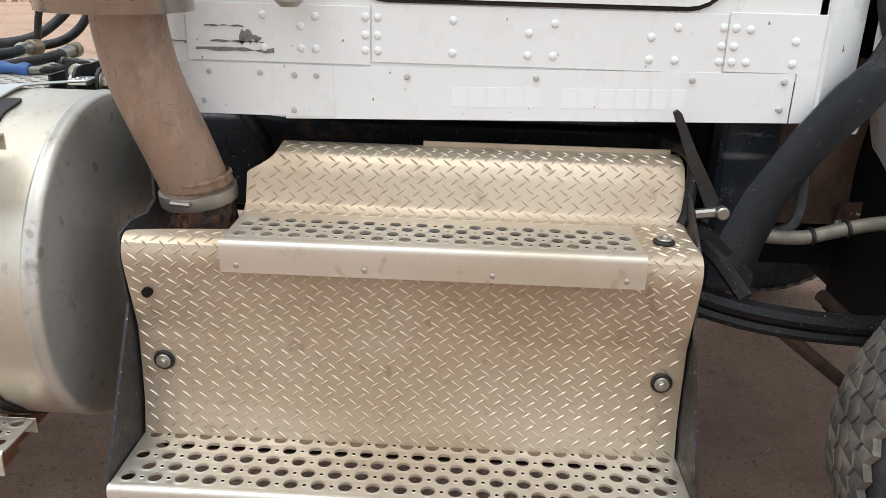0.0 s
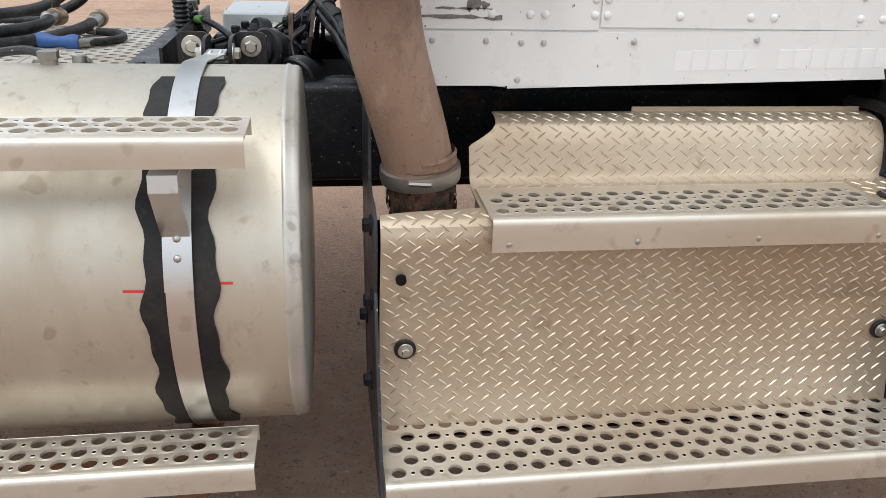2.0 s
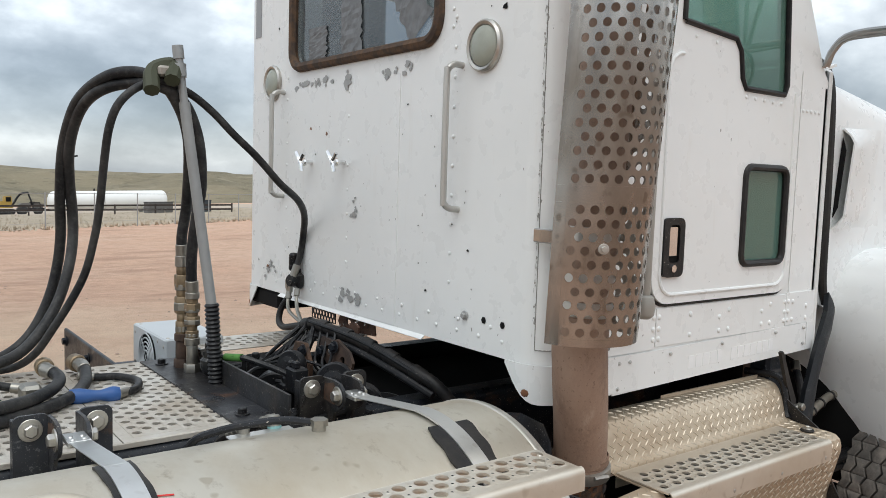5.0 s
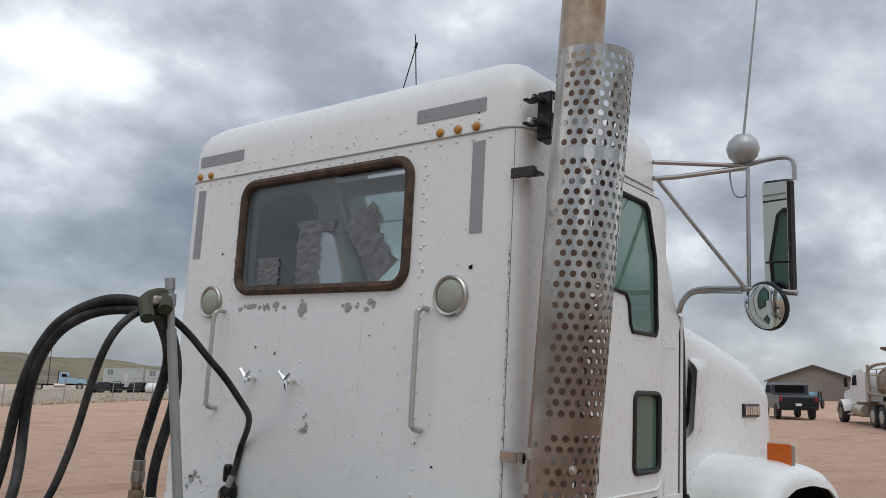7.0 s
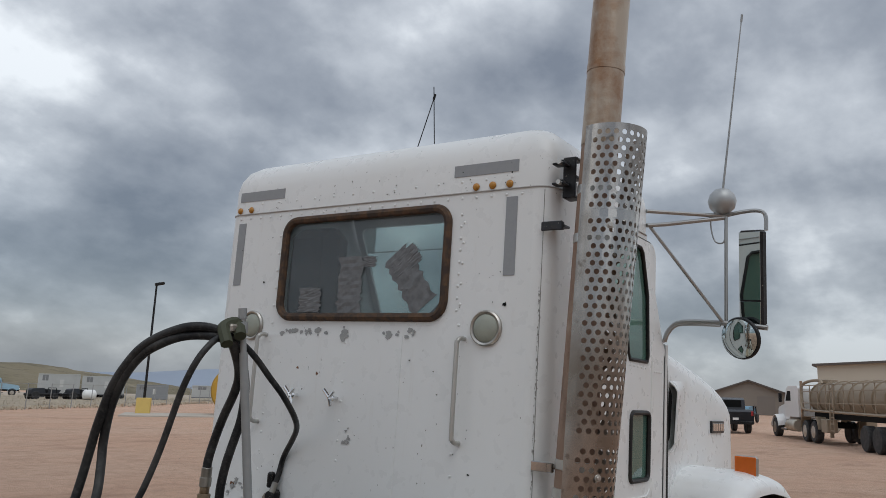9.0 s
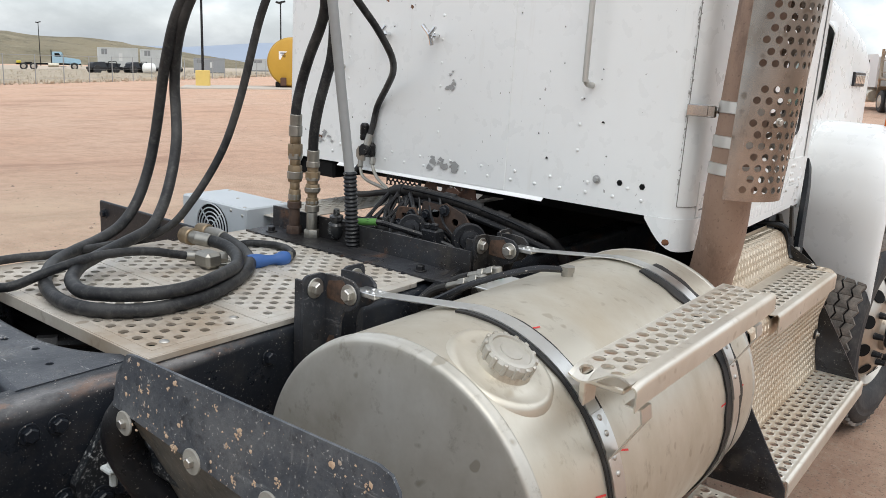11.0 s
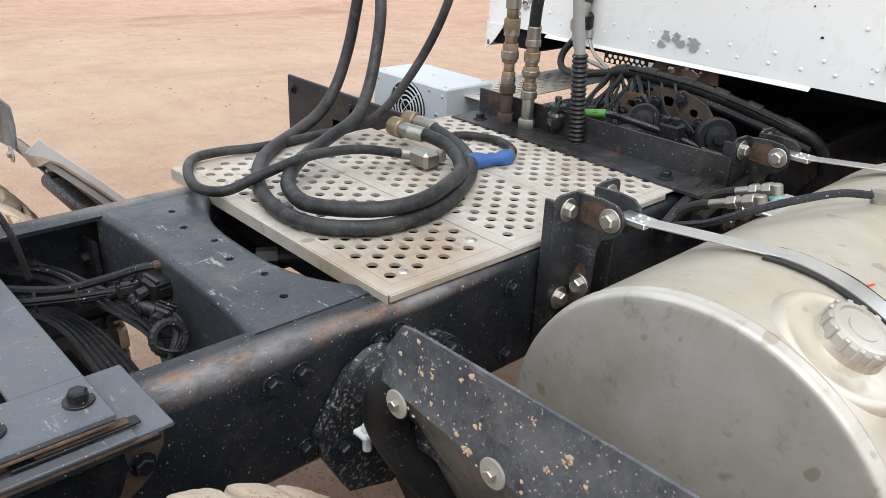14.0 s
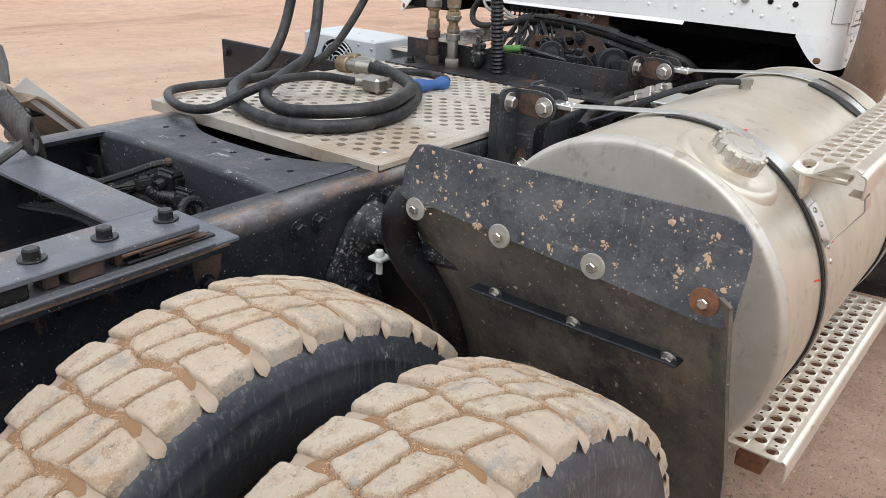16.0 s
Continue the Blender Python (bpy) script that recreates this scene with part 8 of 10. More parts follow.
def wheel(x, y, z, r, w, out, seed, turn, name_label, dusty):
    wh = part("wheel", M().cyl((x, y - 0.03, z), (x, y + 0.03, z), 0.10, n=16), DARK, truck, name_label)
    T = Matrix.Translation((x, y, z)) @ pose(0, 0, 0, 0, 0, turn)

    def moved(m):
        m.v = [tuple(T @ Vector(p)) for p in m.v]
        return m

    part("tyre", moved(tyre_mesh(r, w, seed)), SIDEWALL if dusty else TYRE, wh, "black tyre sidewall, dusty and scuffed")
    if dusty:
        m = M()
        m.lathe([(r - 0.022, -w * 0.36), (r - 0.012, -w * 0.30), (r - 0.0065, -w * 0.19), (r - 0.006, 0), (r - 0.0065, w * 0.19), (r - 0.012, w * 0.30), (r - 0.022, w * 0.36)], (0, 0, 0), (0, 1, 0), 76)
        part("packed_dirt", moved(m), GROOVE, wh)
        tread = tread_mesh(r, w, seed)
        part("slot_dust", moved(slot_mesh(r, w, tread.slots)), SLOTDUST, wh, "smooth pale dust packed in the shoulder slots", 60, "stuff")
        if y < 0:
            part("dirt_crumb", moved(crumbs(r, w, tread.edges, seed + 20, 40000)), CRUMB, wh, "", 0, "stuff")
            part("edge_grit", moved(crumbs(r, w, tread.edges, seed + 40, 36000, 0.0036)), GRIT, wh, "", 0, "stuff")
        part("tread", moved(tread), TREADBLOCK, wh, "blocky off-road tread caked in pale dust", 75)
    else:
        part("tread", moved(rib_tread(r, w, seed)), FRONTTREAD, wh, "worn zigzag rib tread")
    rim = moved(rim_mesh(out, not dusty))
    part("rim", rim, ALLOY, wh, "dusty aluminium wheel rim")
    for i in range(10):
        t = 2 * math.pi * i / 10
        p = Vector((0.165 * math.cos(t), out * (0.008 if dusty else 0.124), 0.165 * math.sin(t)))
        part("lug_nut", moved(M().cyl(p, p + Vector((0, out * 0.045, 0)), 0.018, 0.014, 8)), BLACKCLEAN, wh)
        # rim holes are near-black discs, their depth shade put into colour
        q = Vector((0.228 * math.cos(t + 0.3), out * (-0.006 if dusty else 0.104), 0.228 * math.sin(t + 0.3)))
        tip = Vector((0, out * 0.004, 0)) if dusty else Vector((0.62 * math.cos(t + 0.3), out * 0.78, 0.62 * math.sin(t + 0.3))) * 0.004
        part("vent_hole", moved(M().cyl(q, q + tip, 0.026 if dusty else 0.034, n=16)), DARK, wh)
    if not dusty:
        part("hub_cap", moved(M().lathe([(0.088, out * 0.1505), (0.086, out * 0.178), (0.06, out * 0.192), (0, out * 0.195)], (0, 0, 0), (0, 1, 0), 28)), BLACKCLEAN, wh, "dark hub cap")
    return wh


ALLOY = aluminium("dusty_wheel_alloy", (0.62, 0.58, 0.52), (0.42, 0.35, 0.28), 0.38, 0.55, 0.6)
AX = -2.17
wheel(AX, -0.705, 0.523, 0.524, 0.265, -1, 1, 0, "inner rear dual wheel", True)
wheel(AX, -1.095, 0.523, 0.524, 0.265, -1, 2, 0, "outer rear dual wheel", True)
wheel(AX, 0.69, 0.523, 0.524, 0.265, 1, 3, 0, "inner rear dual wheel", True)
wheel(AX, 1.075, 0.523, 0.524, 0.265, 1, 4, 0, "outer rear dual wheel", True)
wheel(WA, -1.165, 0.515, 0.515, 0.28, -1, 5, -7, "front steering wheel and tyre", False)
wheel(WA, 1.04, 0.515, 0.515, 0.28, 1, 6, -7, "front steering wheel and tyre", False)
m = M()
m.cyl((AX, -0.95, 0.52), (AX, 0.95, 0.52), 0.07, n=16)
m.lathe([(0, -0.2), (0.16, -0.12), (0.2, 0), (0.16, 0.12), (0, 0.2)], (AX, 0, 0.54), (1, 0, 0), 20)
part("axle", m, DARK, truck)
part("axle", M().cyl((WA, -0.95, 0.42), (WA, 0.95, 0.42), 0.05, n=12), DARK, truck)

WASHER = plain("dull_grey_washer", (0.36, 0.345, 0.305), 0.6, 0.3, 0.7, 40, 0.8)
# ---- rear mudguards ahead of the drive wheels ----
for side in (-1, 1):
    mg = [(-1.742, 1.100), (-1.715, 1.03), (-1.685, 0.95), (-1.64, 0.85), (-1.595, 0.74), (-1.565, 0.62), (-1.55, 0.50), (-1.545, 0.34)]
    if side > 0:
        mg = [(-1.815, 1.10), (-1.78, 1.06), (-1.67, 0.95), (-1.55, 0.82), (-1.49, 0.70), (-1.47, 0.5), (-1.47, 0.34)]
    OX = 0.0 if side < 0 else -0.078
    m = M()

    def flap(s, t, side=side):
        x, z = prof_at(mg, t)
        a = s * 2 - 1
        y = (0.955 if side < 0 else 1.04) + 0.315 * a
        edge = max(0.0, (a - 0.82) / 0.18)
        inner = max(0.0, (-a - 0.45) / 0.55)
        return (x - 0.035 * edge**2 + 0.030 * inner**2.5, side * (y - (0.0 if side < 0 else 0.038) * inner * min(1.0, 0.5 + t * 8)), z - 0.06 * inner**3 * max(0.0, 1 - t * 5))

    m.surf(flap, 28, 30, 0.006 * side)
    fl = part("mudguard", m, PLASTIC if side < 0 else TANFLAP, truck, "mud-spattered black plastic mudguard ahead of the wheels" if side < 0 else "mudguard caked in pale mud")
    if side < 0:
        m = M()
        m.tube([(-1.708, -0.650, 1.085), (-1.720, -0.634, 1.05), (-1.712, -0.624, 1.00), (-1.682, -0.638, 0.93), (-1.635, -0.668, 0.85), (-1.592, -0.672, 0.74), (-1.562, -0.672, 0.62), (-1.547, -0.670, 0.50), (-1.542, -0.670, 0.34)], 0.035, 18, 4)
        part("rolled_edge", m, BLACKCLEAN, fl, "smooth black rolled edge of the mudguard")
    m = M()
    pl = [(-0.660, 1.105), (-0.665, 1.16), (-0.69, 1.20), (-0.71, 1.204), (-1.235, 1.212), (-1.258, 1.206), (-1.272, 1.190), (-1.277, 1.165), (-1.272, 1.06), (-1.24, 1.055)]
    m.plate([(u, v) for u, v in pl], (), 0.005, lambda u, v, w, side=side: (-1.7475 - w + OX + 0.10 * (v - 1.1), -u * side, v))
    part("mudguard_top", m, PLATE, fl, "scratched black plate with dried mud spatter")
    every("washer", M().cyl((0, 0, 0), (0, 0, 0.004), 0.021, n=24, cham=0.001), WASHER, fl, [((-1.752 + OX, side * y, 1.086), (-1, 0, 0)) for y in (0.696, 0.878, 1.052)])
    every("washer", M().cyl((0, 0, 0), (0, 0, 0.004), 0.022, n=24, cham=0.001), RUST, fl, [((-1.752 + OX, side * 1.228, 1.086), (-1, 0, 0))])
    every("bolt", M().hexbolt((0, 0, 0), (0, 0, 1), 0.0085, 0.008, 0), BOLT, fl, [((-1.756 + OX, side * y, 1.086), (-1, 0, 0)) for y in (0.696, 0.878, 1.052, 1.228)], 30)
    m = M()
    x, z = prof_at(mg, 0.29)
    m.box(-0.20, 0.20, -0.006, 0.0, -0.022, 0.022, 0.002, Matrix.Translation((x - 0.006, side * 0.99, z)) @ pose(0, 0, 0, 90, 0, 90))
    part("stiffener_bar", m, BLACK, fl)
    every("bolt", M().hexbolt((0, 0, 0), (0, 0, 1), 0.010, 0.008, 0.014), BOLT, fl, [((x - 0.010, side * y, z), (-1, 0, -0.4)) for y in (0.84, 1.0, 1.17)], 30)
    m = M()
    cast = [(-1.70, 0.80), (-1.705, 0.845), (-1.67, 0.90), (-1.635, 0.95), (-1.585, 0.972), (-1.50, 0.955), (-1.42, 0.952), (-1.38, 0.925), (-1.32, 0.815), (-1.335, 0.782), (-1.38, 0.76), (-1.44, 0.70), (-1.54, 0.66), (-1.64, 0.69)]
    m.plate(cast, (), 0.022, lambda u, v, w, side=side: (u, side * (0.407 + w), v))
    hg = part("mudguard_hanger", m, CASTING, fl, "cast black mudguard hanger bolted to the frame")
    m = M()
    m.lathe([(0.062, 0.0), (0.058, 0.012), (0.040, 0.022), (0.036, 0.05)], (-1.585, side * 0.425, 0.925), (0, side, 0), 20)
    drop = 0.0 if side < 0 else 0.16
    br = M().plate([(0.425, 0.93), (0.47, 0.95), (0.54, 0.90), (0.62, 0.80), (0.66, 0.62), (0.64, 0.45), (0.50, 0.45), (0.425, 0.66)], (), 0.010, lambda u, v, w, side=side: (-1.585 + 0.25 * (0.93 - v) - w, side * u, v))
    part("hanger_web", br, BLACKCLEAN, fl)
    m.tube([(-1.585, side * 0.43, 0.925), (-1.60, side * 0.56, 0.945 - drop), (-1.655 + 0.3 * drop, side * 0.66, 0.97 - drop), (-1.655 + 0.3 * drop, side * 1.22, 0.98 - drop)], 0.031, 14, 4)
    part("hanger_tube", m, CASTING, fl)
    repeat("bolt", finish("bolt", M().hexbolt((0, 0, 0), (0, 0, 1), 0.018, 0.018, 0.026), BLACK, (0, 0, 0), 30), fl, [to_axis((x, side * 0.43, z), (0, side, 0)) for x, z in ((-1.404, 0.912), (-1.350, 0.815), (-1.605, 0.81), (-1.655, 0.80))])
    m = M()
    rnd = random.Random(8)
    clumps = [(rnd.uniform(0.70, 1.25), rnd.uniform(1.09, 1.195), rnd.uniform(0.0015, 0.0045)) for _ in range(24)]
    for i in range(420 if side < 0 else 0):
        if i < 290:
            cy, cz, sd = clumps[i % 24]
            y, z = rnd.gauss(cy, sd), rnd.gauss(cz, sd * 1.2)
        else:
            y, z = rnd.uniform(0.69, 1.255), rnd.uniform(1.08, 1.20)
        k = rnd.uniform(0.0006, 0.0026) * (2.2 if rnd.random() < 0.10 else 1)
        px = -1.7522 + 0.10 * (z - 1.1)
        rim = [Vector((px, side * y + k * rnd.uniform(0.5, 1.35) * math.cos(q), z + k * rnd.uniform(0.5, 1.35) * math.sin(q))) for q in (0, 0.9, 1.8, 2.7, 3.6, 4.5, 5.4)]
        m.put(rim + [Vector((px - min(0.0018, k * 0.6), side * y, z))], [(i_, (i_ + 1) % 7, 7) for i_ in range(7)])
    if side < 0:
        part("mud_spatter", m, CLOD, fl, "dried pale mud spots", 60, "stuff")
    else:
        m = M()
        m.surf(lambda s, t: (prof_at(mg, 0.10 + 0.6 * t)[0] + 0.034 * s, 0.725 - 0.012 * s, prof_at(mg, 0.10 + 0.6 * t)[1] + 0.032 * s), 4, 14, 0.004)
        part("flange_edge", m, plain("chalky_white_plastic", (0.68, 0.665, 0.63), 0.6), fl, "chalky white stiffening strip")
m = M()
m.lathe([(0.0, 0.013), (0.007, 0.011), (0.010, 0.005), (0.011, 0.0), (0.0, 0.0)], (-1.70, -0.560, 0.9375), (0, 0, 1), 12)
m.cyl((-1.70, -0.560, 0.94), (-1.70, -0.560, 0.898), 0.0075, n=6)
m.box(-1.717, -1.682, -0.577, -0.543, 0.927, 0.937, 0.003)
part("grease_fitting", m, plain("pale_plastic_clamp", (0.5, 0.52, 0.50), 0.5), truck, "pale plastic cable clamp")

# coiled electric line and wiring behind the crossmember
m = M()
pts = []
for i in range(10 * 14):
    t = i / 14 * 2 * math.pi
    f = i / (10 * 14)
    pts.append((-2.048 - 0.012 * f + 0.030 * math.cos(t) * 0.6, 0.185 - 0.125 * f + 0.030 * math.cos(t) * 0.8, 1.160 - 0.035 * f + 0.033 * math.sin(t)))
m.tube(pts, 0.0082, 8, 1)
m.tube([(-2.055, 0.075, 1.125), (-2.09, 0.05, 1.115), (-2.15, 0.06, 1.08), (-2.3, 0.12, 0.98)], 0.008, 6, 4)
m.tube([(-2.043, 0.19, 1.18), (-2.01, 0.22, 1.16), (-1.975, 0.225, 1.08), (-1.95, 0.25, 0.96)], 0.007, 6, 4)
part("coiled_cable", m, rubber("dusty_coil_rubber", (0.022, 0.022, 0.023), (0.15, 0.14, 0.125), 0.5, 0.5), truck, "coiled black electrical cable")
rnd = random.Random(31)
for k in range(9):
    d, e = 0.007 * k, rnd.uniform(-0.012, 0.012)
    part("wire", M().tube([(-1.92 - d, 0.38, 0.95 - 0.3 * d), (-1.87 - d * 0.7, 0.24 + e, 0.955 + e), (-1.83 - d * 0.5, 0.10 + e, 0.945 - d * 0.3), (-1.80 - d * 0.4, -0.02 + e, 0.915 + e), (-1.80 - d * 0.5, -0.10, 0.87 + e), (-1.83 - d, -0.16, 0.80)], 0.0045 + 0.0012 * (k % 3), 6, 4), BLACKCLEAN, truck)
for k in range(6):
    e = 0.012 * k
    part("wire", M().tube([(-1.95 - e, 0.30, 0.90), (-1.88 - e, 0.16, 0.87 + e * 0.3), (-1.86 - e, 0.02, 0.85), (-1.87 - e, -0.12, 0.84), (-1.92 - e, -0.24, 0.86)], 0.006, 6, 4), BLACKCLEAN, truck)
for x, y, z, dx, dy, dz, ang in ((-1.762, 0.035, 0.970, 0.036, 0.024, 0.024, 8), (-1.718, 0.036, 0.972, 0.014, 0.030, 0.020, 10), (-1.765, 0.030, 0.938, 0.038, 0.020, 0.012, 5), (-1.812, 0.075, 0.966, 0.024, 0.022, 0.018, -30), (-1.80, -0.05, 0.955, 0.016, 0.018, 0.018, 40)):
    m = M()
    T = Matrix.Translation((x, y, z)) @ pose(0, 0, 0, ang * 0.4, ang * 0.3, ang)
    m.box(-dx, dx, -dy, dy, -dz, dz, 0.006, T)
    m.cyl(T @ Vector((-dx, 0, 0)), T @ Vector((-dx - 0.02, 0, -0.004)), 0.013, n=10)
    m.box(-dx * 0.6, dx * 0.6, -dy - 0.004, -dy, -dz * 0.4, dz * 0.5, 0.002, T)
    m.box(-dx * 0.8, -dx * 0.55, -dy * 1.05, dy * 1.05, dz, dz + 0.005, 0.001, T)
    m.box(dx * 0.3, dx * 0.6, -dy * 1.05, dy * 1.05, dz, dz + 0.005, 0.001, T)
    m.cyl(T @ Vector((dx * 0.4, -dy, -dz)), T @ Vector((dx * 0.4, -dy - 0.016, -dz - 0.012)), 0.010, n=8)
    part("connector", m, BLACKCLEAN, truck, "black wiring connector")
part("wire", M().tube([(-2.03, 0.19, 0.985), (-1.93, 0.14, 0.972), (-1.85, 0.105, 0.985), (-1.79, 0.075, 1.003), (-1.752, 0.058, 1.006)], 0.009, 8, 5), BLACKCLEAN, truck)
part("sleeve_end", M().cyl((-1.765, 0.064, 1.005), (-1.740, 0.054, 1.007), 0.0105, n=10, cham=0.002), OLDRUST, truck, "brown tape on a cable end")
for k in range(8):
    e, f = rnd.uniform(-0.012, 0.012), rnd.uniform(-0.010, 0.010)
    part("wire", M().tube([(-2.02, 0.16 + e, 0.96 + f), (-1.94, 0.13 + e, 0.957 + f), (-1.89, 0.11 + e * 0.5, 0.955 + f), (-1.835, 0.085 + e * 0.4, 0.962 + f * 0.5)], 0.0055, 6, 4), BLACKCLEAN, truck)
for x in (-1.97, -1.90):
    part("cable_tie", M().lathe([(0.021, -0.003), (0.023, 0.0), (0.021, 0.003)], (x, 0.122 + 0.4 * (-1.9 - x), 0.956), (1, -0.3, 0), 12), PAD, truck)
m = M()
m.tube([(-1.815, 0.055, 0.952), (-1.812, 0.03, 0.945), (-1.802, -0.005, 0.945), (-1.80, -0.04, 0.948)], 0.016, 10, 5, True, 0.0025, 0.009)
part("corrugated_sleeve", m, BLACKCLEAN, truck, "corrugated black cable sleeve")
for k in range(3):
    part("wire", M().tube([(-1.80, -0.03, 0.945 + 0.008 * k), (-1.797 + 0.006 * k, -0.08, 0.955), (-1.812 + 0.008 * k, -0.125, 0.950 - 0.006 * k), (-1.835, -0.145, 0.92), (-1.85, -0.15, 0.86)], 0.0065, 8, 5), BLACKCLEAN, truck)
m = M()
m.tube([(-1.825 + 0.030 * math.cos(t / 20 * 6.2832), -0.125 + 0.012 * math.sin(t / 20 * 6.2832), 0.948 + 0.026 * math.sin(t / 20 * 6.2832)) for t in range(21)], 0.010, 8, 1, True, 0.0015, 0.008)
part("cable_loop", m, BLACKCLEAN, truck, "looped corrugated cable")
part("cable_tie", M().lathe([(0.030, -0.003), (0.032, 0.0), (0.030, 0.003)], (-1.825, -0.128, 0.935), (0.3, 0, 1), 14), PAD, truck)
m = M()
m.box(-2.45, -1.95, -0.30, 0.30, 0.62, 0.70, 0.02)
m.box(-1.95, -1.86, -0.38, 0.38, 0.66, 0.70, 0.01)
part("axle_housing", m, DARK, truck)

# ---- ground: packed red dirt, level under the truck, falling away gently to the true horizon ----
LEVEL = pose(0, 0, 0, -2.1, 0.5, 0)
LEVEL_UP = (LEVEL.to_3x3() @ Vector((0, 0, 1))).normalized()


def rise(x, y):
    """The yard climbs a little ahead of the truck and dips towards the field."""
    return min(3.2, 0.024 * max(0.0, x - 2)) - 0.008 * min(70.0, max(0.0, y - 45)) * min(1.0, max(0.0, 1 - x / 60))


def far_z(x, y):
    return -(LEVEL_UP.x * x + LEVEL_UP.y * y) / LEVEL_UP.z + rise(x, y)


def ground_z(x, y):
    r = math.hypot(x, y)
    k = min(1.0, max(0.0, (r - 4.5) / 9.0))
    k = k * k * (3 - 2 * k)
    bump = 0.012 * noise.noise(Vector((x * 0.8, y * 0.8, 0))) + 0.006 * noise.noise(Vector((x * 3.1, y * 3.1, 4.0)))
    far = 0.05 * noise.noise(Vector((x * 0.12, y * 0.12, 9.0))) * k
    return far_z(x, y) * k + bump * min(1.0, r / 1.0) - 0.008 + far


def dirt():
    m = Mat("packed_red_dirt", (0.67, 0.425, 0.295), 0.95)
    m.blend(m.noise(0.16, 6, 0.6, (1, 1, 1), 0.40, 0.62), (0.70, 0.485, 0.355), 0.9)
    m.blend(m.noise(1.1, 9, 0.74, (1, 0.8, 1), 0.48, 0.66), (0.50, 0.295, 0.20), 0.75)
    m.blend(m.noise(0.5, 8, 0.7, (0.4, 1, 1), 0.54, 0.64), (0.42, 0.245, 0.165), 0.75)
    m.blend(m.noise(13, 5, 0.8, (1, 1, 1), 0.62, 0.67), (0.30, 0.19, 0.135), 0.8)
    m.blend(m.noise(9, 5, 0.8, (1, 1, 1), 0.63, 0.68), (0.78, 0.62, 0.50), 0.8)
    m.blend(m.noise(5, 8, 0.75, (1, 0.6, 1), 0.45, 0.62), (0.50, 0.30, 0.205), 0.6)
    m.blend(m.noise(26, 6, 0.75, (1, 1, 1), 0.52, 0.66), (0.61, 0.46, 0.345), 0.65)
    m.blend(m.noise(60, 4, 0.7, (1, 1, 1), 0.58, 0.66), (0.17, 0.115, 0.085), 0.65)
    m.blend(m.noise(120, 2, 0.5, (1, 1, 1), 0.66, 0.72), (0.16, 0.12, 0.10), 0.7)
    m.spot((-2.0, 6.0, 0.0), 9.0, (1, 0.6, 1), m.noise(0.9, 7, 0.7, (0.5, 1, 1), 0.25, 0.62), (0.80, 0.63, 0.45), 0.65)
    m.bump(m.noise(38, 8, 0.75), 0.9, 0.02)
    return m.m


DIRT = dirt()
m = M()
radii = [0.0] + [0.35 * i for i in range(1, 30)] + [10.5 * 1.13**i for i in range(1, 46)]
NA = 120
rows = []
for r in radii:
    if r == 0:
        rows.append([0] * NA)
        m.v.append((0, 0, ground_z(0, 0)))
        continue
    row = []
    for a in range(NA):
        t = 2 * math.pi * a / NA
        row.append(len(m.v))
        m.v.append((r * math.cos(t), r * math.sin(t), ground_z(r * math.cos(t), r * math.sin(t))))
    rows.append(row)
for r0, r1 in zip(rows, rows[1:]):
    for a in range(NA):
        b = (a + 1) % NA
        q = []
        for k in (r0[a], r0[b], r1[b], r1[a]):
            if k not in q:
                q.append(k)
        m.f.append(tuple(q))
solo("ground", m, DIRT, "packed red-brown dirt yard with tyre tracks and gravel", "ground", "structure", 180)

# loose stones near the truck
rnd = random.Random(3)
m = M()
for _ in range(6500):
    x, y = rnd.uniform(-3.5, 3.5), rnd.uniform(-3.2, 1.6)
    if rnd.random() < 0.5:
        x, y = rnd.uniform(-10, 16), rnd.uniform(1, 18)
    k = rnd.uniform(0.002, 0.007) * (2.2 if rnd.random() < 0.06 else 1) * (1.8 if y > 2.5 else 1.0)
    z = ground_z(x, y)
    vs = [Vector((x, y, z)) + Vector((k * math.cos(t) * rnd.uniform(0.7, 1.2), k * math.sin(t) * rnd.uniform(0.7, 1.2), rnd.uniform(-0.2, 0.35) * k)) for t in (0, 1.26, 2.5, 3.77, 5.0)] + [Vector((x, y, z + k * rnd.uniform(0.6, 0.9)))]
    m.put(vs, [(i, (i + 1) % 5, 5) for i in range(5)])
solo("gravel", m, rusty("loose_stone", (0.40, 0.29, 0.22), (0.24, 0.17, 0.13), 0.9, 6), "loose pebbles scattered over the dirt", "gravel", "stuff", 0)


# ---- distance, laid out on the true level ----
def G(x, y, z=0.0):
    return LEVEL @ Vector((x, y, z + rise(x, y)))


def leveled(m):
    m.v = [tuple(G(*p)) for p in m.v]
    return m


def lthing(name, x, y, label, category, group=""):
    ob = thing(name, tuple(G(x, y)), label, category, group)
    return ob


def lpart(name, m, mat, parent, label="", smooth=35, kind=""):
    return part(name, leveled(m), mat, parent, label, smooth, kind)


GRASS = Mat("dry_prairie_grass", (0.52, 0.435, 0.33), 0.95)
GRASS.blend(GRASS.noise(0.35, 7, 0.7, (1, 1, 1), 0.46, 0.66), (0.38, 0.32, 0.235), 0.8)
GRASS.blend(GRASS.noise(2.6, 5, 0.7, (1, 1, 1), 0.52, 0.68), (0.52, 0.44, 0.33), 0.7)
GRASS.bump(GRASS.noise(5, 6, 0.7), 0.8, 0.15)
GRASS = GRASS.m
HILL = Mat("grassy_hillside", (0.25, 0.21, 0.135), 0.95)
HILL.blend(HILL.noise(0.02, 7, 0.65, (1, 1, 2), 0.42, 0.62), (0.155, 0.135, 0.085), 0.9)
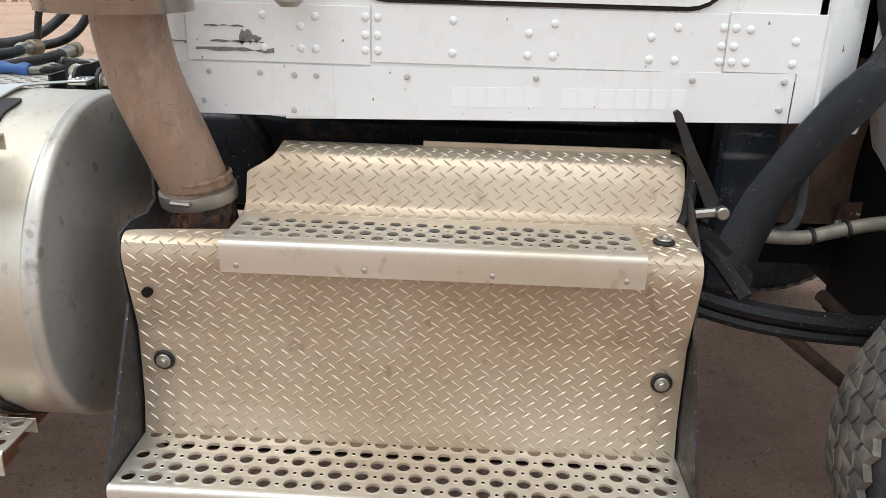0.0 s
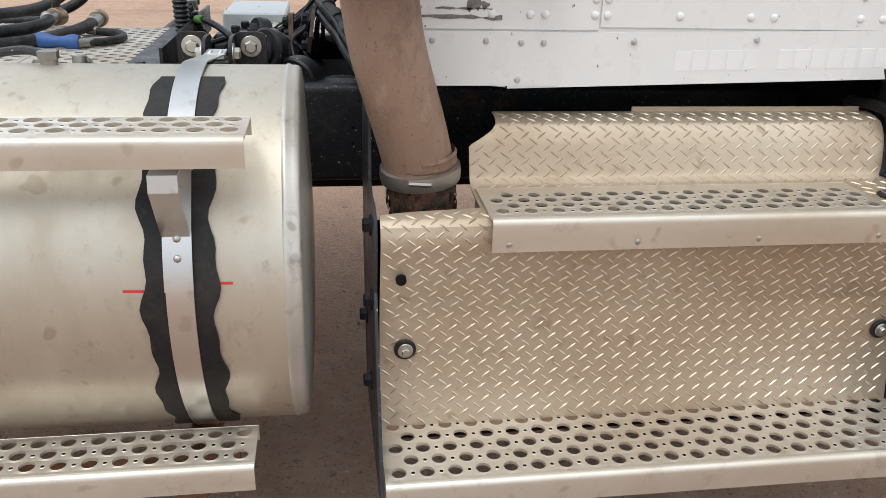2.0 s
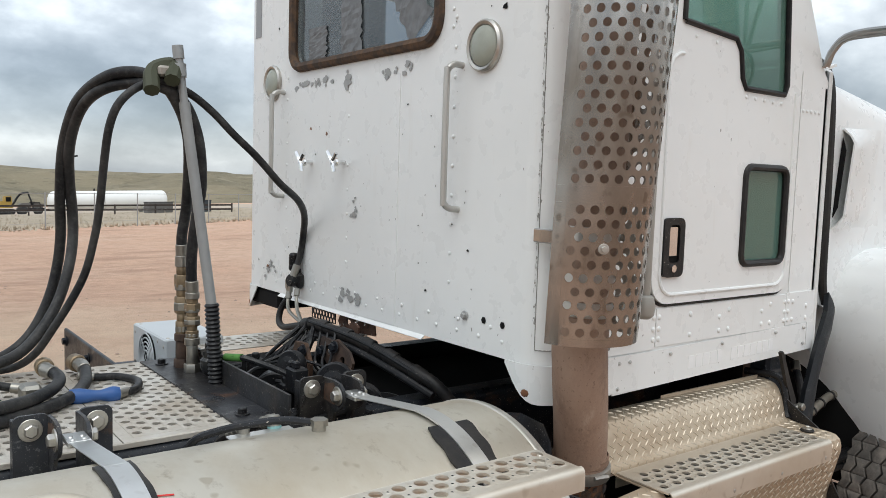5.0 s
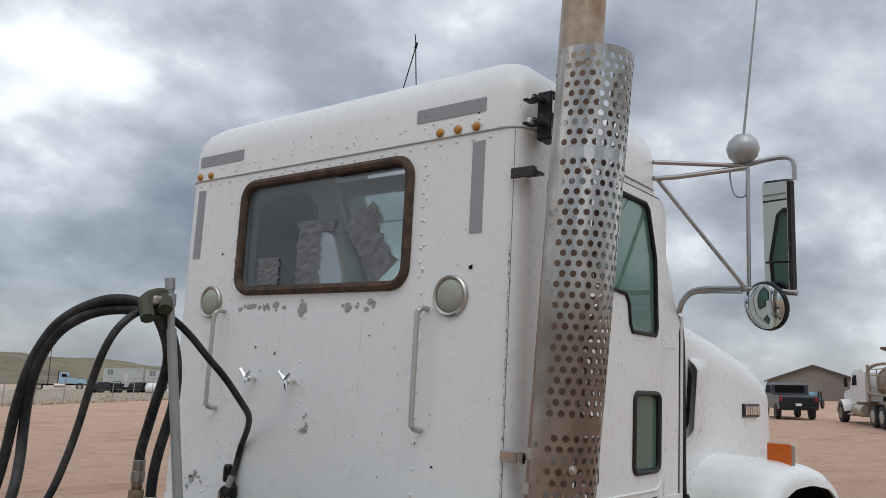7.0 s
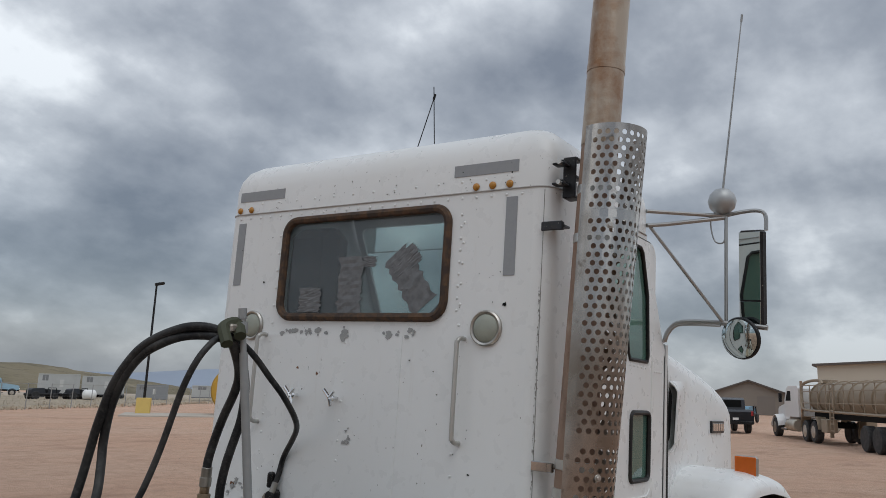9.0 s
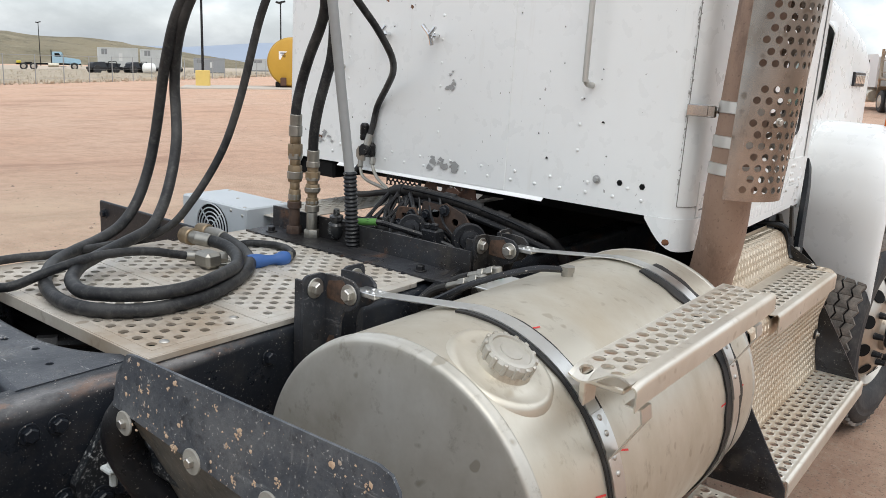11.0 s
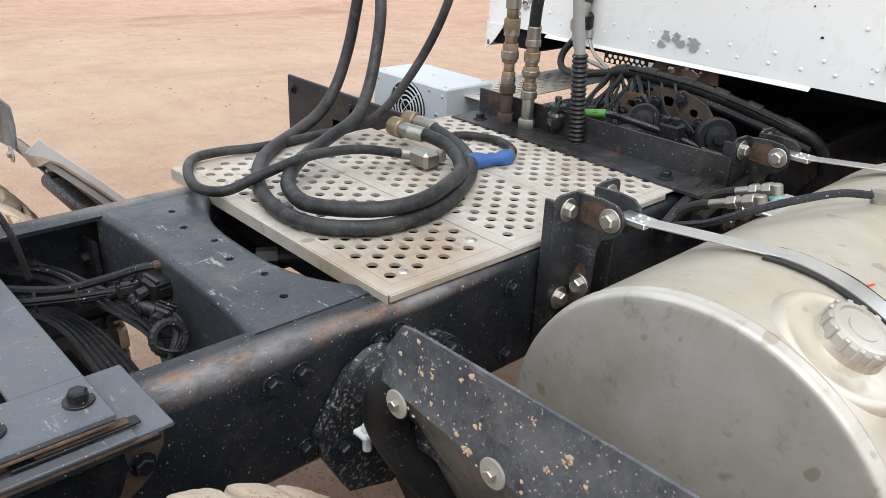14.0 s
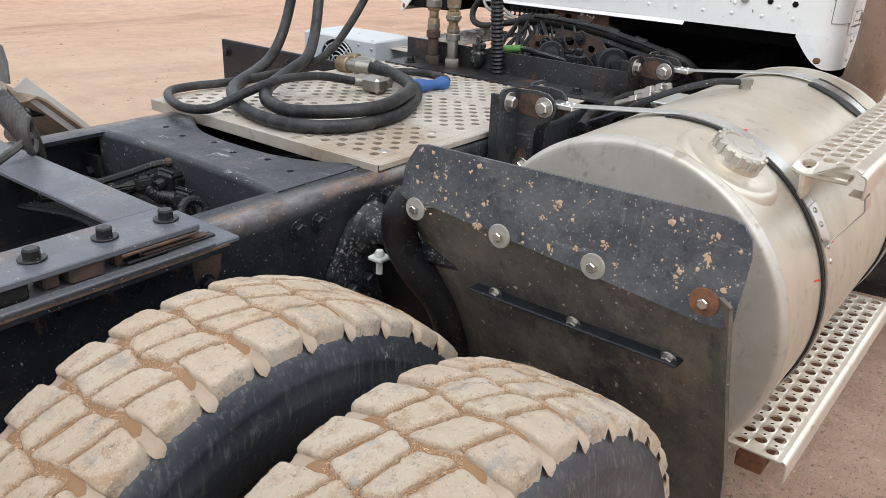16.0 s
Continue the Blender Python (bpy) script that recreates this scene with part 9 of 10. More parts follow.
HILL.blend(HILL.noise(0.055, 6, 0.7, (1, 1, 3), 0.54, 0.66), (0.32, 0.275, 0.19), 0.8)
HILL.blend(HILL.noise(0.16, 6, 0.75, (1, 1, 2), 0.56, 0.66), (0.12, 0.105, 0.07), 0.75)
HILL.blend(HILL.noise(0.5, 5, 0.75, (1, 1, 1), 0.58, 0.68), (0.36, 0.31, 0.22), 0.6)
HILL.bump(HILL.noise(0.25, 6, 0.7), 0.6, 1.2)
HILL = HILL.m
# distance haze is put into the ridge's blue-grey base colour
BLUEHILL = plain("haze_tinted_far_ridge", (0.30, 0.345, 0.42), 1.0, 0.0, 0.85, 0.004)

# grass field beyond the yard
E0, E1 = Vector((-60.0, 2.8)), Vector((110.0, 104.8))
along = (E1 - E0).normalized()
outw = Vector((-along.y, along.x))
m = M()


def field_at(s, t):
    p = E0.lerp(E1, s) + outw * (1.0 + 40.0 * t)
    wob = 1.2 * noise.noise(Vector((s * 30, t * 2, 0))) if t < 0.05 else 0
    p = p - outw * wob
    return G(p.x, p.y, -0.12 + 0.26 * min(1, t * 10) + 0.10 * noise.noise(Vector((p.x * 0.35, p.y * 0.35, 2))))


m.surf(field_at, 160, 24)
solo("field", m, GRASS, "strip of dry tan grass beyond the yard", "field", "structure", 180)
rnd = random.Random(12)
m = M()
for _ in range(9000):
    s, t = rnd.uniform(0.18, 0.85), rnd.random() ** 1.6
    p = E0.lerp(E1, s) + outw * (0.6 + 38 * t)
    b = G(p.x, p.y, 0.0)
    h = rnd.uniform(0.12, 0.34) * (1.6 if rnd.random() < 0.08 else 1)
    for k in range(4):
        a = rnd.uniform(0, 6.28)
        d = Vector((math.cos(a), math.sin(a), 0)) * rnd.uniform(0.05, 0.22)
        e2 = Vector((-d.y, d.x, 0)) * 0.35
        m.put([b - e2, b + e2, b + d + Vector((0, 0, h * rnd.uniform(0.6, 1)))], [(0, 1, 2)])
TUFT = plain("pale_dry_grass_blades", (0.56, 0.475, 0.365), 0.95, 0.0, 0.7, 0.6)
solo("grass_tufts", m, TUFT, "tufts of dry grass along the yard's edge", "grass", "stuff", 0)


def ridge(name, dist, az0, az1, heights, mat, label, depth, n=140, rough=0.0):
    """A hill as one sheet rising from the plain; heights in degrees over the stretch of bearings."""
    m = M()

    def top(s):
        return prof_at([(h,) for h in heights], s)[0]

    def fn(s, t):
        az = radians(az0 + (az1 - az0) * s)
        d = dist + depth * t
        full = top(s)
        ht = math.tan(radians(full)) * (dist + depth)
        prof = t * t * (3 - 2 * t)
        x, y = d * math.cos(az), d * math.sin(az)
        z = ht * prof + rough * prof * (1 - prof) * 4 * noise.fractal(Vector((x * 0.012, y * 0.012, 1)), 0.8, 2.0, 5) + 0.15 * rough * noise.noise(Vector((x * 0.03, y * 0.03, 5)))
        return LEVEL @ Vector((x, y, z - (2.0 if t == 0 else 0)))

    m.surf(fn, n, 26)
    return solo(name, m, mat, label, "hill", "structure", 180)


ridge("hillside", 190, 40, 140, [0.15, 0.35, 0.95, 1.75, 2.08, 2.22, 2.2, 2.3, 2.6, 2.85, 3.0, 3.0, 2.95, 2.85, 2.75, 2.6, 2.4, 2.2, 2.0], HILL, "rolling grassy hillside with bare banks", 210, 150, 5.0)
ridge("far_ridge", 2600, 20, 75, [0.3, 0.5, 0.8, 1.3, 1.9, 2.2, 2.25, 1.75, 1.6, 1.2, 0.8, 0.6], BLUEHILL, "far ridge on the horizon, coloured with blue haze", 500, 80, 0.0)
ridge("low_rise", 420, -75, 30, [0.2, 0.3, 0.25, 0.3, 0.2, 0.25], HILL, "low grassy rise behind the buildings", 200, 60, 1.0)
# pale eroded bank in the hillside
BANK = rusty("pale_eroded_clay", (0.40, 0.345, 0.27), (0.25, 0.20, 0.15), 0.95, 0.15)
m = M()
m.surf(lambda s, t: G((232 + 14 * t + 5 * noise.noise(Vector((s * 9, t * 3, 0)))) * math.cos(radians(83 + 10 * s)), (232 + 14 * t + 5 * noise.noise(Vector((s * 9, t * 3, 0)))) * math.sin(radians(83 + 10 * s)),
                        0.5 + (3.6 + 1.6 * math.sin(s * 9) * 0.6 + 2.0 * noise.noise(Vector((s * 14, 2, 0)))) * t * max(0.05, math.sin(s * math.pi)) ** 0.4), 60, 8)
solo("clay_bank", m, BANK, "pale eroded clay bank at the foot of the hill", "bank", "structure", 180)

# fences
m_post = M()
m_post.cyl((0, 0, 0), (0, 0, 2.0), 0.035, n=8)
CHAINPOST = finish("post", m_post, POLE, (0, 0, 0))
fx = E0.lerp(E1, 0.30) + outw * 0.8
fence = thing("chain_link_fence", tuple(G(fx.x, fx.y)), "galvanised chain-link fence along the field's edge", "fence")
spots = []
for i in range(36):
    p = E0.lerp(E1, 0.28 + 0.017 * i) + outw * 0.8
    spots.append(Matrix.Translation(G(p.x, p.y)))
repeat("post", CHAINPOST, fence, spots)
for z in (0.35, 1.0, 1.95):
    m = M()
    for i in range(35):
        a, b = E0.lerp(E1, 0.28 + 0.017 * i) + outw * 0.8, E0.lerp(E1, 0.28 + 0.017 * (i + 1)) + outw * 0.8
        m.cyl((a.x, a.y, z), (b.x, b.y, z), 0.018 if z > 1.5 else 0.006, n=6)
    lpart("rail", m, POLE, fence)
wood = plain("dark_creosoted_wood", (0.045, 0.035, 0.03), 0.9)
rf = thing("rail_fence", tuple(G(-10, 96)), "dark wooden post-and-rail fence", "fence")
m = M()
m.box(-0.07, 0.07, -0.07, 0.07, 0, 1.2, 0.01)
RPOST = finish("post", m, wood, (0, 0, 0))
pts = [Vector((-14.0 + 4.1 * i, 97.0 - 0.215 * 4.1 * i)) for i in range(13)]
repeat("post", RPOST, rf, [Matrix.Translation(G(p.x, p.y)) for p in pts])
for z in (0.50, 0.98):
    m = M()
    a, b = pts[0], pts[-1]
    m.put([(a.x, a.y, z - 0.1), (b.x, b.y, z - 0.1), (b.x, b.y, z + 0.1), (a.x, a.y, z + 0.1), (a.x, a.y + 0.06, z - 0.1), (b.x, b.y + 0.06, z - 0.1), (b.x, b.y + 0.06, z + 0.1), (a.x, a.y + 0.06, z + 0.1)],
          [(0, 1, 2, 3), (7, 6, 5, 4), (3, 2, 6, 7), (4, 5, 1, 0)])
    lpart("rail", m, wood, rf)
m = M()
m.surf(lambda s, t: G(-40 + 190 * s, 99 - 4 * s + 75 * t, 0.06 + 0.1 * t), 20, 4)
solo("storage_yard", m, plain("pale_gravel_yard", (0.46, 0.38, 0.30), 0.95, 0.0, 0.8, 0.2), "pale gravel storage yard beyond the fence", "yard", "structure", 180)

TR0 = plain("grey_weld_seam", (0.55, 0.55, 0.54), 0.5)
TANKWHITE = plain("white_tank_paint", (0.80, 0.80, 0.78), 0.45, 0.0, 0.9, 0.8)


def capsule(m, a, b, r, n=24):
    a, b = Vector(a), Vector(b)
    L = (b - a).length
    prof = [(0, 0)] + [(r * math.sin(radians(t)), r * 0.55 * (1 - math.cos(radians(t)))) for t in (20, 45, 70, 90)]
    prof += [(q, L - h) for q, h in reversed(prof)]
    m.lathe(prof, a, b - a, n)


pt = lthing("propane_tank", 26, 104, "long white horizontal storage tank on saddles", "tank")
m = M()
capsule(m, (19.3, 105.7, 1.62), (33.0, 102.4, 1.62), 1.24)
lpart("shell", m, TANKWHITE, pt)
for f in (0.2, 0.8):
    x, y = 19.3 + 13.7 * f, 105.7 - 3.3 * f
    lpart("saddle", M().box(x - 0.4, x + 0.4, y - 0.9, y + 0.9, 0, 0.8, 0.05), POLE, pt)
for f in (0.38, 0.43):
    x, y = 19.3 + 13.7 * f, 105.7 - 3.3 * f
    lpart("valve", M().cyl((x, y, 2.84), (x, y, 3.15), 0.10, n=8), BLACKCLEAN, pt)
lpart("weld_seam", M().lathe([(1.24, -0.03), (1.252, 0), (1.24, 0.03)], (19.3 + 13.7 * 0.47, 105.7 - 3.3 * 0.47, 1.62), (13.7, -3.3, 0), 32), TR0, pt)
for i, (f, h) in enumerate(((0.40, 1.75), (0.43, 1.55), (0.40, 1.30))):
    x, y = 19.3 + 13.7 * f, 105.7 - 3.3 * f
    lpart("marking_bar", M().box(x - 0.28, x + 0.28, y - 1.27, y - 1.235, h, h + 0.10, 0.004), plain("faded_marking_ink", (0.34, 0.32, 0.34), 0.6), pt, "faded grey marking bar")


def lampost(x, y, h, base=None, label="tall dark steel light pole", mat=BLACKCLEAN):
    ob = lthing("light_pole", x, y, label, "light pole")
    m = M()
    m.cyl((x, y, 0), (x, y, h), 0.10, 0.07, 10)
    lpart("pole", m, mat, ob)
    for sx in ((1,) if base else (-1, 1)):
        m = M()
        m.box(-0.10, 0.55, -0.16, 0.16, -0.05, 0.16, 0.04, Matrix.Translation((x, y, h)) @ pose(0, 0, 0, 0, -14 if sx > 0 else -166, -20))
        lpart("lamp_head", m, BLACKCLEAN, ob)
    if base:
        m = M()
        m.box(-0.47, 0.47, -0.47, 0.47, 0, base, 0.03, Matrix.Translation((x, y, 0)) @ pose(0, 0, 0, 0, 0, 50))
        lpart("plinth", m, plain("yellow_painted_concrete", (0.72, 0.52, 0.16), 0.7, 0.0, 0.85, 2), ob, "yellow painted concrete base")


lampost(32.5, 46.5, 9.05, 1.12)
lampost(60.0, 70.0, 8.3)
lampost(21.9, 103.6, 7.0, None, "weathered wooden pole with two floodlights", rusty("weathered_pole_wood", (0.36, 0.30, 0.24), (0.24, 0.19, 0.15), 0.9, 3.0))
lampost(85.2, 177.5, 9.2)
slab = M()
slab.box(0, 16, 0, 6.5, -0.1, 0.08, 0.02, Matrix.Translation((28.4, 43.3, 0)) @ pose(0, 0, 0, 0, 0, -38))
solo("slab", leveled(slab), plain("pale_grey_concrete", (0.50, 0.45, 0.39), 0.9, 0.0, 0.8, 0.6), "pale concrete pad in the yard", "pad", "structure")
OCHRE = plain("ochre_tank_paint", (0.52, 0.30, 0.035), 0.55, 0.0, 0.75, 0.8)
yt = lthing("fuel_tank", 38, 43, "ochre-yellow round fuel tank on skids", "tank")
m = M()
TA, TB = Vector((35.5, 40.7, 1.80)), Vector((40.2, 46.0, 1.80))
m.lathe([(0, -0.05), (1.2, 0.0), (1.55, 0.10), (1.62, 0.22), (1.62, 6.8), (1.5, 7.0), (0, 7.05)], TA, TB - TA, 40)
lpart("shell", m, OCHRE, yt)
lpart("end_seam", M().lathe([(1.62, 0.20), (1.645, 0.23), (1.62, 0.26)], TA, TB - TA, 40), OCHRE, yt)
for f in (0.12, 0.85):
    p = TA.lerp(TB, f)
    lpart("skid", M().box(-0.15, 0.15, -1.1, 1.1, 0.08, 0.45, 0.04, Matrix.Translation((p.x, p.y, 0)) @ pose(0, 0, 0, 0, 0, 48)), BLACKCLEAN, yt)
PT = Matrix.Translation(TA) @ pose(0, 0, 0, 0, 0, 48.4)
lpart("placard", M().box(-0.02, 0.01, 0.30, 0.85, 0.15, 0.70, 0.004, PT), TANKWHITE, yt, "white warning placard")
for k, z in enumerate((0.55, 0.42, 0.30)):
    lpart("placard_bar", M().box(-0.03, -0.021, 0.40, 0.75 - 0.08 * k, z, z + 0.06, 0.002, PT), DARK, yt)
lpart("drain_valve", M().box(-0.25, 0.10, 0.35, 0.75, -1.62, -1.05, 0.05, PT), plain("dark_brown_valve_box", (0.10, 0.05, 0.03), 0.8), yt, "dark brown valve under the tank's end")

# trailers and containers beyond the fence
VENTGREY = plain("grey_vent_panel", (0.22, 0.225, 0.23), 0.6, 0.0, 0.8, 0.8)
CHALK = plain("chalky_white_panel", (0.62, 0.62, 0.60), 0.55, 0.0, 0.85, 0.8)
TR1 = plain("chalky_white_trailer", (0.50, 0.51, 0.50), 0.55, 0.0, 0.75, 0.5)


def trailer(x, y, ln, ang, h=2.7, z0=1.0, wheels=True, mat=TR1, label="chalky white box trailer parked beyond the fence"):
    T = Matrix.Translation((x, y, 0)) @ pose(0, 0, 0, 0, 0, ang)
    ob = lthing("trailer", x, y, label, "trailer", "parked trailers")

    def P(nm, m, mt, lb=""):
        m.v = [tuple(T @ Vector(p)) for p in m.v]
        lpart(nm, m, mt, ob, lb)

    P("body", M().box(0, ln, -1.2, 1.2, z0, z0 + h, 0.06), mat)
    P("panel", M().box(ln * 0.10, ln * 0.24, -1.215, -1.195, z0 + h * 0.66, z0 + h * 0.93, 0.01), VENTGREY)
    P("panel", M().box(ln * 0.52, ln * 0.62, -1.215, -1.195, z0 + h * 0.35, z0 + h * 0.72, 0.01), CHALK)
    for k in range(9):
        P("rib", M().box(ln * (0.055 + 0.11 * k), ln * (0.055 + 0.11 * k) + 0.05, -1.225, -1.201, z0 + 0.05, z0 + h - 0.05, 0.008), mat)
    P("sill", M().box(0, ln, -1.23, -1.201, z0, z0 + 0.16, 0.01), VENTGREY)
    P("top_rail", M().box(0, ln, -1.23, -1.201, z0 + h - 0.13, z0 + h, 0.01), mat)
    if wheels:
        for f in (0.12, 0.78, 0.93):
            P("wheel", M().cyl((ln * f, -1.2, 0.5), (ln * f, 1.2, 0.5), 0.5, n=18), TYRE)
        P("chassis", M().box(0.2, ln - 0.2, -0.5, 0.5, z0 - 0.35, z0, 0.03), DARK)


trailer(58.75, 106.9, 5.3, -31, 2.75, 0.60)
trailer(63.5, 104.0, 5.6, -31, 2.6, 0.60)
trailer(72.6, 91.5, 8.0, -38, 1.75, 0.5, False)
trailer(66.7, 95.9, 4.2, -37, 2.05, 0.15, False, plain("grey_container_paint", (0.30, 0.31, 0.32), 0.6, 0.0, 0.8, 0.5), "dull grey site container beyond the fence")


def yard_heap(x, y, wd, h, seed, mat, label):
    """A lumpy heap of scrap and earth."""
    m = M()
    m.surf(lambda a, t: (x + wd * 0.5 * (1 - t) * math.cos(6.2832 * a) * (1 + 0.3 * noise.noise(Vector((math.cos(6.28 * a), math.sin(6.28 * a), seed)))), y + 1.6 * (1 - t) * math.sin(6.2832 * a),
                         -0.1 + h * (1 - (1 - t) ** 1.6) * (1 + 0.35 * noise.noise(Vector((math.cos(6.28 * a) * 2, t * 2, seed + 3))))), 28, 8)
    solo("scrap_heap", leveled(m), mat, label, "heap", "", 60)


def machine(x, y, ln, paint, seed):
    """A low parked machine: bed, engine cover, cab frame, wheels and a drawbar."""
    rnd = random.Random(seed)
    ob = lthing("machinery", x, y, "weathered yard machine in faded paint parked beyond the fence", "machinery", "yard machinery")
    lpart("bed", M().box(x, x + ln, y - 0.7, y + 0.7, 0.55, 0.85, 0.06), BLACKCLEAN, ob)
    lpart("engine_cover", M().plate([(x + ln * 0.05, 0.85), (x + ln * 0.05, 1.25), (x + ln * 0.12, 1.42), (x + ln * 0.45, 1.48), (x + ln * 0.50, 0.85)], (), 1.1, lambda u, v, w: (u, y - 0.55 + w, v)), paint, ob)
    lpart("cab_frame", M().tube([(x + ln * 0.55, y - 0.6, 0.85), (x + ln * 0.56, y - 0.6, 1.5), (x + ln * 0.80, y - 0.6, 1.5), (x + ln * 0.84, y - 0.6, 0.85)], 0.06, 6, 1), BLACKCLEAN, ob)
    lpart("hopper", M().plate([(x + ln * 0.58, 0.85), (x + ln * 0.55, 1.3 + 0.3 * rnd.random()), (x + ln * 0.97, 1.25), (x + ln * 0.92, 0.85)], (), 1.0, lambda u, v, w: (u, y - 0.5 + w, v)), paint, ob)
    for f, rr in ((0.18, 0.55), (0.78, 0.42)):
        for e in (-0.8, 0.62):
            lpart("wheel", M().cyl((x + ln * f, y + e, rr), (x + ln * f, y + e + 0.2, rr), rr, n=16, cham=0.04), TYRE, ob)
    lpart("drawbar", M().box(x + ln, x + ln + 0.9, y - 0.06, y + 0.06, 0.55, 0.67, 0.01), BLACKCLEAN, ob)


EARTH = rusty("rusty_scrap_earth", (0.19, 0.125, 0.10), (0.10, 0.07, 0.06), 0.95, 0.8)
PALEHEAP = rusty("pale_rubble", (0.33, 0.29, 0.25), (0.20, 0.17, 0.145), 0.95, 0.8)
for i, (x, y, wd, h, mt) in enumerate(((6.5, 110, 3.5, 1.5, EARTH), (9.3, 109.5, 3.0, 1.3, EARTH), (3.0, 110.5, 4.0, 1.4, EARTH), (-2.0, 111, 5.0, 1.6, EARTH), (5.0, 116, 7.0, 2.6, PALEHEAP), (10.0, 116, 6.0, 2.1, PALEHEAP), (1.0, 116, 6.0, 2.2, PALEHEAP))):
    yard_heap(x, y, wd, h, i, mt, "low heap of rusty scrap and earth" if mt is EARTH else "pale heap of rubble at the foot of the hill")
machine(10.8, 108.6, 2.4, plain("faded_green_machine_paint", (0.05, 0.10, 0.075), 0.6), 1)
machine(16.3, 107.4, 3.0, plain("grey_machine_paint", (0.14, 0.13, 0.12), 0.6), 2)
machine(50.8, 95.0, 4.2, plain("dark_machine_paint", (0.030, 0.034, 0.042), 0.6), 3)
machine(74.0, 16.6, 3.2, plain("light_blue_machine_paint", (0.16, 0.30, 0.40), 0.5), 5)
machine(54.6, 92.8, 3.0, plain("dark_machine_paint", (0.030, 0.034, 0.042), 0.6), 4)


def bin_box(x, y, ln, h, paint, label):
    """An open-topped steel waste skip with ribs and a rim."""
    ob = lthing("skip", x, y, label, "skip")
    lpart("body", M().box(x, x + ln, y - 0.8, y + 0.8, 0.1, h, 0.04), paint, ob)
    lpart("rim", M().box(x - 0.05, x + ln + 0.05, y - 0.86, y + 0.86, h, h + 0.08, 0.02), paint, ob)
    for k in range(4):
        u = x + ln * (0.1 + 0.25 * k)
        lpart("rib", M().box(u, u + 0.09, y - 0.87, y - 0.80, 0.1, h, 0.01), paint, ob)


bin_box(27.3, 92.6, 2.9, 1.35, plain("weathered_grey_skip", (0.13, 0.125, 0.12), 0.7), "weathered grey steel waste skip")
bin_box(32.5, 91.5, 1.9, 1.5, plain("dark_slate_bin", (0.035, 0.045, 0.052), 0.6), "dark slate-coloured steel bin")
ob = lthing("excavator", 15, 108, "small yellow excavator with a folded dark boom", "excavator")
YEL = plain("excavator_yellow", (0.40, 0.26, 0.05), 0.6)
lpart("body", M().plate([(13.9, 0.85), (13.9, 1.55), (14.1, 1.7), (14.9, 1.7), (15.0, 2.3), (15.7, 2.3), (15.9, 0.85)], (), 1.4, lambda u, v, w: (u, 107.6 + w, v)), YEL, ob)
lpart("cab_window", M().box(15.1, 15.65, 107.56, 107.6, 1.65, 2.2, 0.01), DARK, ob)
for e in (107.2, 108.7):
    lpart("track", M().plate(roundrect(13.7, 16.1, 0.05, 0.75, 0.34, 5), (), 0.4, lambda u, v, w, e=e: (u, e + w, v)), BLACKCLEAN, ob)
lpart("boom", M().tube([(15.8, 107.5, 1.2), (16.6, 107.5, 2.5), (17.5, 107.5, 2.75)], 0.13, 8, 3), BLACKCLEAN, ob)
lpart("arm", M().tube([(17.5, 107.5, 2.75), (17.9, 107.5, 1.6)], 0.10, 8, 1), BLACKCLEAN, ob)
lpart("bucket", M().plate([(17.65, 1.6), (18.2, 1.6), (18.15, 1.05), (17.75, 1.1)], (), 0.7, lambda u, v, w: (u, 107.15 + w, v)), BLACKCLEAN, ob)


def drum(x, y, z, r, ln, lab):
    m = M()
    capsule(m, (x, y, z), (x + ln * 0.9, y - ln * 0.4, z), r, 16)
    solo("drum_tank", leveled(m), TANKWHITE, lab, "tank")


drum(55.6, 91.0, 0.75, 0.62, 1.7, "small white drum tank on the ground")
drum(55.2, 85.6, 0.45, 0.45, 1.1, "small white drum tank on the ground")


